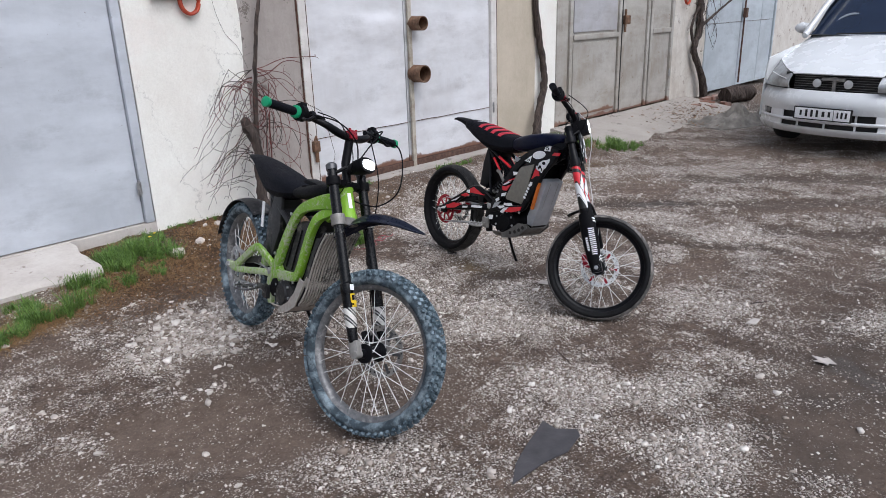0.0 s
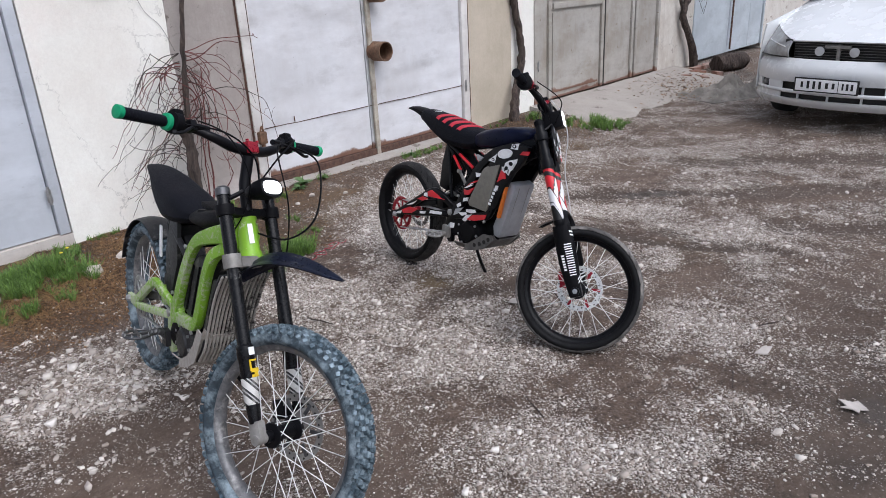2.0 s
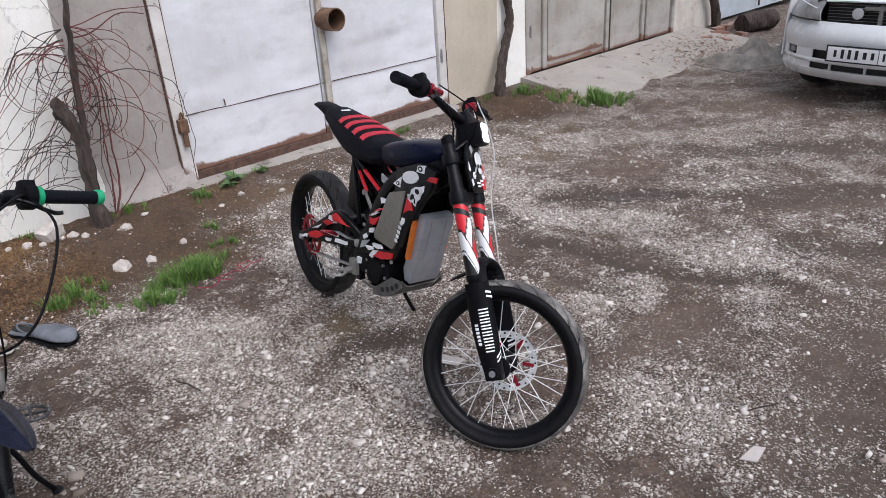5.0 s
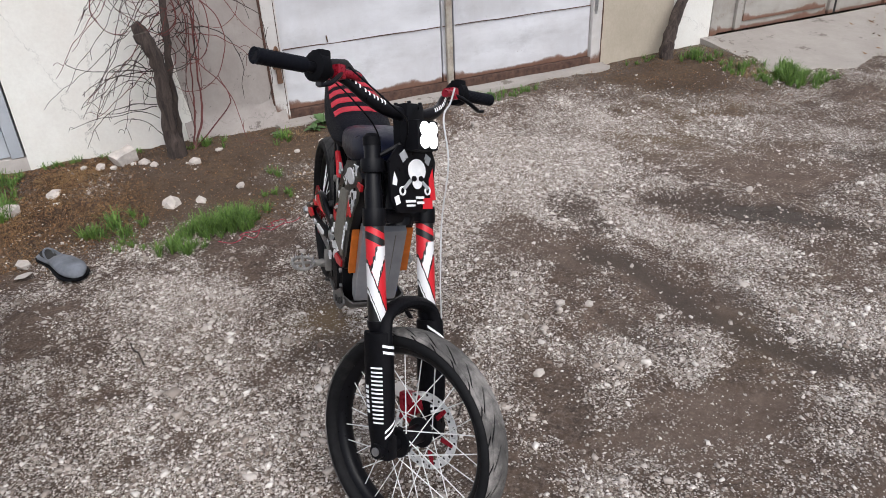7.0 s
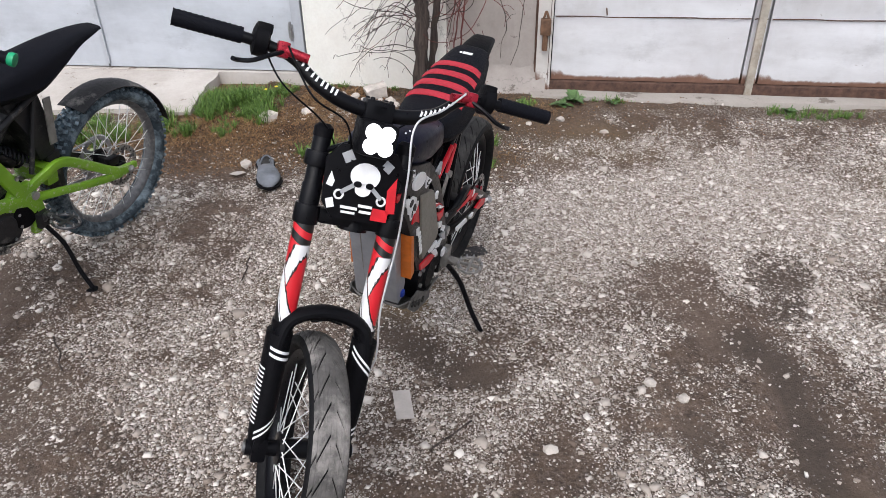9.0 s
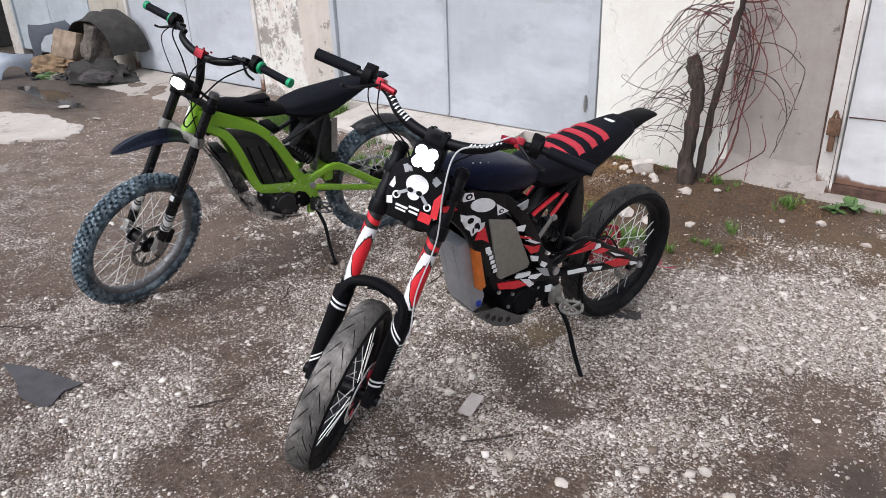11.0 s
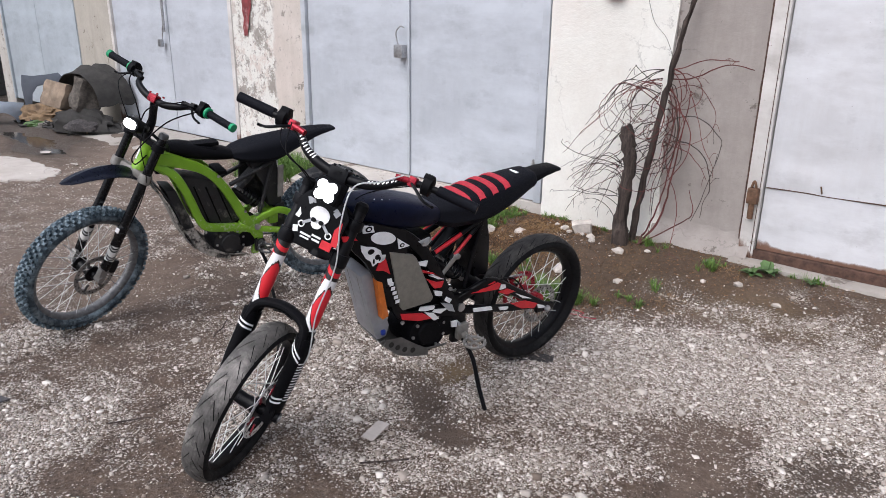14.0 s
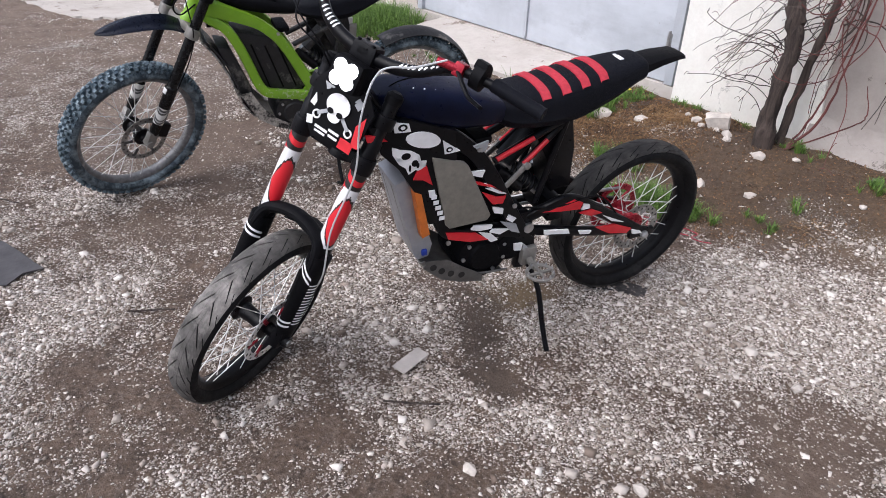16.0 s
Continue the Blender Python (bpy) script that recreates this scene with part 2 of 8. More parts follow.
WHITEWASH = plaster("whitewash", (0.865, 0.86, 0.81), (0.73, 0.69, 0.63), (0.42, 0.385, 0.345), 1.3, 0.675, 0.25, blush=(0.80, 0.69, 0.635))
RENDER_GREY = plaster("grey_concrete", (0.40, 0.362, 0.337), (0.28, 0.245, 0.225), (0.175, 0.15, 0.135), 3.2, 0.585, 0.8)
RENDER_TAN = plaster("tan_plaster", (0.55, 0.48, 0.39), (0.40, 0.35, 0.27), (0.22, 0.205, 0.15), 1.5, 0.68)
RENDER_OLD = plaster("old_flaking_plaster", (0.66, 0.635, 0.595), (0.49, 0.445, 0.40), (0.33, 0.285, 0.25), 4.2, 0.58)
DOOR_BLUE = painted_steel("pale_blue_grey_paint", (0.50, 0.525, 0.57), (0.41, 0.432, 0.47), 0.0, 0.15)
DOOR_WHITE = painted_steel("dull_white_paint_rusted_below", (0.63, 0.635, 0.66), (0.53, 0.52, 0.53), 0.052, 0.6)
DOOR_FRAME = painted_steel("chalky_frame_paint", (0.66, 0.64, 0.62), (0.5, 0.46, 0.43), 0.12, 0.9, 0.08)
DOOR_OLD = painted_steel("weathered_beige_grey_paint", (0.40, 0.385, 0.36), (0.27, 0.235, 0.19), 0.06, 0.85, 0.085)
DOOR_SKY = painted_steel("light_blue_paint", (0.45, 0.495, 0.535), (0.36, 0.40, 0.435), 0.0, 0.4)
RUST = plain("rusty_iron", (0.17, 0.095, 0.058), 0.85, 0.2, 0.5, 25, 0.5, (0.30, 0.22, 0.15), 0.58)
RUST_AND_SHADOW = plain("dark_rust_and_seam_shadow", (0.10, 0.055, 0.04), 0.9, 0.1, 0.5, 25, 0.5)
# near-black colour that stands in for the shade inside gaps, holes and openings
GAP = plain("shade_black_gap", (0.02, 0.019, 0.018), 0.9)
FLAKED = plaster("flaking_whitewash", (0.66, 0.60, 0.55), (0.50, 0.44, 0.39), (0.30, 0.265, 0.235), 2.4, 0.60, 0.6, blush=(0.70, 0.60, 0.55), flakes=0.14, seam=-0.98)
DINGY = plaster("dingy_stained_plaster", (0.50, 0.465, 0.405), (0.37, 0.335, 0.285), (0.23, 0.20, 0.17), 2.6, 0.59, 0.8)
STAINED = plaster("stained_whitewash", (0.66, 0.63, 0.58), (0.44, 0.385, 0.33), (0.27, 0.23, 0.195), 3.0, 0.60, 0.8)
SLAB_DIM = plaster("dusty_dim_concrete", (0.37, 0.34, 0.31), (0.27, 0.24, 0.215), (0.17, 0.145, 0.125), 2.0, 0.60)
SLABC = plaster("worn_concrete", (0.53, 0.495, 0.46), (0.37, 0.325, 0.29), (0.22, 0.18, 0.15), 2.6, 0.585)
BLOCKS = plaster("dark_block", (0.088, 0.086, 0.084), (0.066, 0.065, 0.064), (0.050, 0.048, 0.047), 3.0, 0.56)
MORTAR = plain("dark_damp_mortar", (0.120, 0.117, 0.112), 0.95, 0.0, 0.4, 6)

BLACK = plain("satin_black_paint", (0.0045, 0.0045, 0.006), 0.34, 0.0, 0.3, 40, 0.1, Specular_IOR_Level=0.17)
BLACK_MATT = plain("matt_black_plastic", (0.0042, 0.0042, 0.0055), 0.55, 0.0, 0.3, 60, 0.25, Specular_IOR_Level=0.10)
BLACK_MUDDY = plain("muddy_black_plastic", (0.012, 0.012, 0.014), 0.55, 0.0, 0.3, 40, 0.3, (0.27, 0.25, 0.225), 0.56)
FORK_GLOSS = plain("splashed_gloss_black_fork", (0.006, 0.006, 0.007), 0.24, 0.0, 0.3, 34, 0.1, (0.30, 0.30, 0.29), 0.64, Specular_IOR_Level=0.22)
VINYL = plain("black_grippy_vinyl", (0.0042, 0.0048, 0.0085), 0.65, 0.0, 0.25, 120, 0.6, Specular_IOR_Level=0.14)
TANK_BLUE = plain("deep_blue_black_plastic", (0.0045, 0.0065, 0.022), 0.34, 0.0, 0.3, 30, 0.1, Specular_IOR_Level=0.12)
FENDER_BLUE = plain("scuffed_blue_black_plastic", (0.005, 0.007, 0.018), 0.32, 0.0, 0.3, 60, 0.15, (0.085, 0.095, 0.12), 0.62, Specular_IOR_Level=0.3)
RED = plain("red_anodised_metal", (0.34, 0.014, 0.03), 0.3, 0.5, 0.25, 50, 0.05)
RED_RUBBER = plain("red_vinyl", (0.43, 0.022, 0.040), 0.6, 0.0, 0.25, 100, 0.3)


def green_mat():
    """Lime enamel with fine pale splashes that thicken in patches."""
    k = Mat("lime_green_paint")
    col = k.mix(k.ramp(k.noise(9, 4), (0.3, 0.0), (0.7, 1.0)), (0.175, 0.36, 0.016), (0.235, 0.455, 0.025))
    q = k.xyz()
    low = k.math("ADD", k.ramp(q[2], (0.28, 0.15), (0.62, 0.0)), k.ramp(k.math("ADD", k.math("MULTIPLY", q[1], 4.0), 0.5), (0.2, 0.15), (0.6, -0.10)))
    splash = k.math("ADD", k.math("ADD", k.noise(60, 6, 0.75, shift=2.0), low), k.math("MULTIPLY", k.math("SUBTRACT", k.noise(7, 4, 0.6, shift=9.0), 0.5), 0.45))
    col = k.mix(k.ramp(splash, (0.66, 0.0), (0.76, 0.75)), col, (0.50, 0.51, 0.40))
    return k.done(col, k.ramp(splash, (0.55, 0.34), (0.7, 0.8)), 0.0, splash, 0.12, 0.002)


GREEN = green_mat()
GREEN_GRIP = plain("green_rubber", (0.008, 0.29, 0.125), 0.5)
CAP_DARK = plain("dark_anodised_cap", (0.10, 0.10, 0.105), 0.35, 0.6, 0.3, 40, 0.1)
STEEL = plain("dull_steel", (0.46, 0.46, 0.47), 0.38, 0.85, 0.25, 40, 0.1)
SPOKE = plain("bright_spoke_steel", (0.86, 0.86, 0.85), 0.35, 0.25, 0.15, 60, 0.05)
ALU = plain("brushed_aluminium", (0.60, 0.61, 0.62), 0.42, 0.3, 0.12, 18, 0.15, (0.42, 0.41, 0.40), 0.62)
SKID = plain("dark_worn_plate", (0.13, 0.125, 0.12), 0.55, 0.4, 0.3, 25, 0.25, (0.25, 0.235, 0.215), 0.52)
ALU_CASE = plain("blue_grey_aluminium", (0.36, 0.37, 0.395), 0.4, 0.35, 0.15, 18, 0.15, (0.26, 0.255, 0.25), 0.6)
ALU_DARK = plain("dusty_grey_aluminium", (0.30, 0.29, 0.275), 0.55, 0.4, 0.25, 25, 0.25, (0.18, 0.165, 0.15))
PANEL = plain("grey_brown_dusty_panel", (0.225, 0.21, 0.18), 0.55, 0.1, 0.15, 60, 0.25)
MUD = Mat("dried_mud")
MUD = MUD.done(MUD.mix(MUD.ramp(MUD.math("ADD", MUD.noise(19, 8, 0.82), MUD.ramp(MUD.math("ADD", MUD.math("MULTIPLY", MUD.xyz()[1], 5.0), 0.5), (0.1, 0.20), (0.5, 0.06), (0.74, -0.30))), (0.43, 0.0), (0.55, 1.0)), (0.014, 0.013, 0.013), MUD.mix(MUD.noise(70, 4), (0.24, 0.215, 0.185), (0.56, 0.525, 0.475))), 0.9, 0.0, MUD.noise(60, 5, 0.7), 0.7, 0.004)


def slanted_decal():
    k = Mat("pale_and_black_slanted_decal")
    q = k.xyz()
    z = k.math("ADD", k.math("ADD", q[2], k.math("MULTIPLY", q[1], 0.9)), k.math("MULTIPLY", q[0], 0.7))
    col = k.ramp(k.math("MODULO", k.math("ADD", k.math("MULTIPLY", z, 22.0), 4.0), 1.0), (0.0, (0.58, 0.57, 0.55)), (0.52, (0.012, 0.012, 0.013)), (0.70, (0.40, 0.40, 0.40)), (0.82, (0.012, 0.012, 0.013)), hard=True)
    col = k.mix(k.ramp(k.noise(60, 6, 0.75), (0.5, 0.0), (0.66, 0.7)), col, (0.30, 0.29, 0.27))
    return k.done(col, 0.45)


SLANT_DECAL = slanted_decal()
ORANGE = plain("orange_plastic", (0.62, 0.16, 0.02), 0.45)
BLUE = plain("blue_plastic", (0.02, 0.05, 0.35), 0.45)
WHITE_DECAL = plain("white_decal", (0.93, 0.93, 0.94), 0.35, 0.0, 0.08, 40, 0.05)
GREY_DECAL = plain("grey_decal", (0.40, 0.41, 0.43), 0.4, 0.0, 0.1, 40, 0.05)
RED_DECAL = plain("red_decal", (0.66, 0.016, 0.028), 0.38, 0.0, 0.12, 40, 0.05)
YELLOW = plain("yellow_decal", (0.75, 0.52, 0.02), 0.4)
TYRE_BLACK = plain("worn_black_rubber", (0.006, 0.006, 0.007), 0.7, 0.0, 0.4, 30, 0.3, (0.030, 0.028, 0.027), 0.58, Specular_IOR_Level=0.2)
TREAD_DUSTY = plain("dusty_tread_rubber", (0.095, 0.089, 0.084), 0.9, 0.0, 0.45, 26, 0.4, (0.34, 0.315, 0.295), 0.46)
TREAD_DARK = plain("worn_dark_tread_rubber", (0.030, 0.028, 0.027), 0.85, 0.0, 0.5, 22, 0.4, (0.085, 0.078, 0.072), 0.5)
TYRE_BLUE = plain("dust_blue_black_rubber", (0.034, 0.050, 0.064), 0.85, 0.0, 0.4, 45, 0.4, (0.27, 0.335, 0.375), 0.46)
KNOB = plain("blue_grey_dusty_knob", (0.055, 0.085, 0.108), 0.85, 0.0, 0.5, 70, 0.4, (0.27, 0.345, 0.395), 0.44)
RIM_MUDDY = plain("dusty_silver_rim", (0.17, 0.17, 0.175), 0.45, 0.4, 0.4, 50, 0.3, (0.50, 0.49, 0.47), 0.54)
DISC = plain("bright_brake_steel", (0.78, 0.78, 0.78), 0.32, 0.35, 0.15, 60, 0.05)


def fork_decal():
    """Red sleeve with torn white brush marks edged in black."""
    k = Mat("red_white_fork_decal")
    q = k.xyz()
    torn = k.math("MULTIPLY", k.math("SUBTRACT", k.noise(30, 6, 0.75, stretch=(1.8, 1.8, 0.25)), 0.5), 0.34)
    t = k.math("DIVIDE", q[2], 0.25)
    a = k.math("MULTIPLY", k.math("ADD", k.math("MULTIPLY", q[0], 0.6), k.math("MULTIPLY", q[1], 0.8)), 45.0)
    white, ink, red = (0.76, 0.76, 0.77), (0.010, 0.010, 0.010), (0.60, 0.016, 0.026)
    up = k.math("ADD", k.math("ADD", t, k.math("MULTIPLY", a, -0.22)), torn)
    brush = k.ramp(up, (0.0, red), (0.36, ink), (0.40, white), (0.66, ink), (0.71, red), hard=True)
    bands = k.ramp(k.math("ADD", t, k.math("MULTIPLY", a, 0.05)), (0.0, red), (0.73, ink), (0.80, red), (0.86, ink), hard=True)
    col = k.mix(k.ramp(t, (0.70, 0.0), (0.71, 1.0)), brush, bands)
    down = k.math("ADD", k.math("ADD", t, k.math("MULTIPLY", a, 0.26)), k.math("MULTIPLY", torn, 0.4))
    foot = k.ramp(down, (0.0, ink), (0.02, white), (0.06, ink), (0.08, white), (0.30, ink), (0.33, red), hard=True)
    col = k.mix(k.ramp(down, (0.335, 1.0), (0.34, 0.0)), col, foot)
    return k.done(col, 0.34, 0.0, k.noise(90, 2), 0.05, 0.001)


FORK_DECAL = fork_decal()


def lamp_glow(name, power):
    k = Mat(name)
    return k.done((0.9, 0.9, 0.9), 0.2, Emission_Color=(1.0, 0.98, 0.95), Emission_Strength=power)


LAMP_LIT = lamp_glow("lit_headlight_lens", 4.0)
CAR_GLASS = plain("dark_blue_tinted_glass", (0.012, 0.022, 0.05), 0.06, 0.0, 0.2, 3, 0.0)
LENS = plain("clear_headlamp_lens", (0.40, 0.41, 0.42), 0.10, 0.4, 0.45, 9, 0.05)
CAR_WHITE = plain("white_car_enamel", (0.74, 0.755, 0.765), 0.25, 0.0, 0.06, 3, 0.01)
CAR_TRIM = plain("dull_black_trim", (0.014, 0.014, 0.014), 0.65)
RUBBER = plain("tyre_rubber", (0.025, 0.025, 0.025), 0.8)
def bark_mat():
    k = Mat("grey_brown_bark")
    n = k.noise(38, 7, 0.7, stretch=(1, 1, 0.16), warp=0.6)
    col = k.mix(k.ramp(n, (0.35, 0.0), (0.68, 1.0)), (0.020, 0.014, 0.012), (0.105, 0.078, 0.066))
    return k.done(col, 0.95, 0.0, n, 1.0, 0.02)


BARK = bark_mat()
TWIG = plain("red_brown_twig", (0.135, 0.036, 0.032), 0.8, 0.0, 0.5, 8, 0.3, (0.10, 0.07, 0.06), 0.55)
STONE = plain("pale_limestone", (0.55, 0.50, 0.455), 0.92, 0.0, 0.3, 14, 0.8, (0.34, 0.285, 0.24), 0.56)
CLOTH = plain("grey_tarpaulin", (0.26, 0.24, 0.215), 0.9, 0.0, 0.45, 8, 0.8, (0.105, 0.095, 0.085))
FELT = plain("torn_dark_mat", (0.050, 0.045, 0.046), 0.95, 0.0, 0.5, 45, 0.8, (0.15, 0.13, 0.12), 0.50)
TANCLOTH = plain("ochre_foam_and_cloth", (0.22, 0.145, 0.082), 0.95, 0.0, 0.5, 14, 0.8, (0.085, 0.062, 0.046), 0.5)
DARKCLOTH = plain("dark_felt_lining", (0.030, 0.028, 0.026), 0.95, 0.0, 0.4, 10, 0.6, (0.062, 0.056, 0.05), 0.55)
PADDING = plain("stained_tan_padding", (0.27, 0.205, 0.15), 0.95, 0.0, 0.45, 9, 0.6, (0.20, 0.15, 0.11), 0.55)
BLANKET = plain("dirty_grey_blanket", (0.125, 0.108, 0.092), 0.95, 0.0, 0.6, 22, 0.9, (0.045, 0.039, 0.035), 0.46)
BUMPER_BLUE = plain("pale_blue_grey_plastic", (0.25, 0.29, 0.35), 0.4, 0.0, 0.15, 6, 0.1, (0.20, 0.20, 0.20), 0.55)
FENDER_GREY = plain("slate_grey_painted_steel", (0.135, 0.15, 0.18), 0.45, 0.0, 0.2, 6, 0.1)
BRICK = plain("weathered_red_brick", (0.27, 0.135, 0.10), 0.92, 0.0, 0.4, 18, 0.7, (0.36, 0.32, 0.29))
SHOE = plain("blue_grey_worn_rubber", (0.150, 0.162, 0.185), 0.75, 0.0, 0.45, 16, 0.4, (0.22, 0.205, 0.19), 0.58)
LEAF = plain("dusty_green_leaf", (0.075, 0.14, 0.04), 0.6, 0.0, 0.4, 20, 0.2)


def grass_mat(name, a, b):
    k = Mat(name)
    return k.done(k.mix(k.island(), a, b), 0.65)


GRASS = grass_mat("grass", (0.05, 0.105, 0.018), (0.165, 0.28, 0.05))
STRAW = grass_mat("dry_straw", (0.36, 0.215, 0.085), (0.13, 0.070, 0.032))
LITTER = grass_mat("brown_leaf_litter", (0.040, 0.020, 0.010), (0.27, 0.145, 0.062))


def gravel_mat():
    k = Mat("crushed_limestone")
    c = k.ramp(k.island(), (0.0, (0.15, 0.110, 0.086)), (0.25, (0.33, 0.277, 0.236)), (0.7, (0.55, 0.496, 0.450)), (1.0, (0.80, 0.755, 0.710)))
    return k.done(c, 0.92, 0.0, k.noise(90, 4), 0.4, 0.004)


GRAVEL = gravel_mat()


def ground_mat():
    """Trodden earth with loose chips of two sizes lying in it where there is gravel."""
    k = Mat("gravelly_dirt")
    g, d, w, m, o = k.attr("gravel"), k.attr("humus"), k.attr("wet"), k.attr("mud"), k.attr("ochre")
    dirt = k.mix(k.ramp(k.noise(3.0, 8, 0.72), (0.32, 0.0), (0.68, 1.0)), (0.060, 0.038, 0.025), (0.152, 0.103, 0.073))
    # darker earth, deepened to paint in the small shadows between chips
    dirt = k.mix(k.ramp(k.noise(22, 6, 0.75, shift=14.0), (0.40, 0.75), (0.56, 0.0)), dirt, (0.036, 0.023, 0.017))
    dirt = k.mix(k.ramp(k.noise(85, 5, 0.75, shift=4.0), (0.46, 0.0), (0.70, 0.55)), dirt, (0.30, 0.238, 0.198))
    slick = k.mix(k.ramp(k.noise(13, 7, 0.75, shift=8.0), (0.3, 0.0), (0.7, 1.0)), (0.076, 0.051, 0.037), (0.178, 0.129, 0.098))
    slick = k.mix(k.ramp(k.noise(75, 4, 0.7, shift=21.0), (0.5, 0.0), (0.68, 0.4)), slick, (0.27, 0.21, 0.175))
    edge = k.math("ADD", m, k.math("MULTIPLY", k.math("SUBTRACT", k.noise(22, 6, 0.75, shift=6.0), 0.5), 1.1))
    col = k.mix(k.ramp(edge, (0.3, 0.0), (0.75, 0.9)), dirt, slick)
    tan = k.ramp(k.math("ADD", o, k.math("MULTIPLY", k.math("SUBTRACT", k.noise(5, 6, 0.7, shift=31.0), 0.5), 0.9)), (0.25, 0.0), (0.95, 0.7))
    col = k.mix(tan, col, (0.185, 0.128, 0.066))
    packed = k.math("MULTIPLY", k.ramp(k.math("ADD", k.math("MULTIPLY", k.xyz()[0], 0.25), 0.5), (0.45, 1.0), (0.70, 0.0)), k.ramp(k.noise(6, 7, 0.75, shift=71.0), (0.36, 0.1), (0.60, 0.8)))
    col = k.mix(packed, col, (0.225, 0.172, 0.138))
    h = k.math("ADD", k.math("MULTIPLY", k.noise(9, 5, 0.65, shift=2.0), 1.2), k.math("MULTIPLY", k.noise(34, 7, 0.75), 0.9))
    for scale, size, share_, shift in ((190.0, 0.46, 1.10, 0.0), (92.0, 0.38, 0.60, 3.0)):
        mp = k.node("ShaderNodeMapping", Vector=k.co, Location=(shift, shift, 0.0))
        wob = k.node("ShaderNodeTexNoise", Vector=mp.outputs[0], Scale=scale * 1.3, Detail=1.0)
        vec = k.node("ShaderNodeVectorMath", Vector=mp.outputs[0])
        vec.operation = "ADD"
        off = k.node("ShaderNodeVectorMath", Vector=wob.outputs["Color"])
        off.operation = "SCALE"
        off.inputs["Scale"].default_value = 0.9 / scale
        k.t.links.new(off.outputs[0], vec.inputs[1])
        v = k.node("ShaderNodeTexVoronoi", Vector=vec.outputs[0], Scale=scale)
        rgb = k.node("ShaderNodeSeparateColor", Color=v.outputs["Color"]).outputs
        chip = k.ramp(rgb[0], (0.1, (0.17, 0.130, 0.107)), (0.45, (0.40, 0.345, 0.302)), (0.95, (0.74, 0.690, 0.642)))
        there = k.math("LESS_THAN", rgb[1], k.math("MULTIPLY", g, share_))
        body = k.math("MULTIPLY", there, k.ramp(v.outputs["Distance"], (size, 1.0), (size + 0.14, 0.0)))
        col = k.mix(k.math("MULTIPLY", body, 0.85), col, chip)
        h = k.math("ADD", h, k.math("MULTIPLY", body, 55.0 / scale))
    rot = k.ramp(k.math("MULTIPLY", k.xyz()[0], 0.25), (0.60, 0.0), (0.67, 1.0))
    brown = k.mix(k.noise(11, 7, 0.75), k.mix(rot, (0.026, 0.015, 0.009), (0.034, 0.021, 0.013)), k.mix(rot, (0.092, 0.050, 0.026), (0.098, 0.062, 0.038)))
    brown = k.mix(k.ramp(k.noise(120, 4, 0.7, shift=5.0), (0.5, 0.0), (0.7, 0.5)), brown, (0.21, 0.155, 0.115))
    litter = k.math("MULTIPLY", k.ramp(k.noise(46, 6, 0.8, shift=51.0), (0.47, 0.0), (0.55, 0.85)), k.ramp(k.noise(2.6, 5, 0.65, shift=57.0), (0.40, 0.0), (0.54, 1.0)))
    brown = k.mix(k.math("MULTIPLY", litter, k.ramp(rot, (0.0, 1.0), (1.0, 0.3))), brown, k.mix(k.noise(30, 3), (0.17, 0.085, 0.030), (0.30, 0.19, 0.085)))
    col = k.mix(d, col, brown)
    col = k.mix(k.math("MULTIPLY", w, 0.75), col, (0.038, 0.029, 0.023))
    rg = k.ramp(w, (0.88, 0.95), (1.0, 0.5))
    return k.done(col, rg, 0.0, h, 1.0, 0.016)


GROUND = ground_mat()


# ---- the ground ----
def blob(x, y, cx, cy, rx, ry):
    return math.exp(-((x - cx) / rx) ** 2 - ((y - cy) / ry) ** 2)


def humus_at(x, y):
    edge = 3.58 + 0.25 * nz(x * 1.7, 3.0) + 0.5 * smooth(3.0, 4.0, x) - 0.1 * smooth(2.4, 1.4, x)
    a = smooth(edge - 0.12, edge + 0.35, y + 0.12 * nz(x * 5, y * 5)) * smooth(0.9, 1.7, x) * (1 - 0.65 * smooth(3.0, 4.6, x))
    b = 1.15 * blob(x, y, 6.35, 4.2, 0.62, 0.42)
    return min(1.0, max(0.0, (a + b) * (0.95 + 0.5 * nz(x * 3.1, y * 3.1, 4.0))))


def wet_at(x, y):
    w = 1.0 * blob(x, y, 2.85, 0.55, 0.80, 0.26) * (0.7 + 0.9 * nz(x * 4, y * 4, 2.0)) + 0.55 * blob(x, y, 4.2, 0.2, 1.2, 0.35)
    w += 0.9 * smooth(-2.6, -4.2, x) * smooth(3.0, 3.5, y + 0.4 * nz(x, y)) + 0.8 * blob(x, y, -3.4, 3.4, 0.9, 0.28)
    w += 0.7 * blob(x, y, -5.0, 3.85, 1.3, 0.32)
    w += 0.85 * rut_at(*strayed(x, y))
    w += 0.25 * blob(x, y, 3.9, 0.95, 0.9, 0.35) + 0.35 * blob(x, y, 1.45, 2.62, 0.35, 0.16) + 0.3 * blob(x, y, 5.1, 2.4, 0.3, 0.16) + 0.10 * blob(x, y, 1.6, 1.7, 0.6, 0.5) + 0.10 * blob(x, y, 2.75, 2.05, 0.4, 0.3)
    return min(1.0, max(0.0, w))


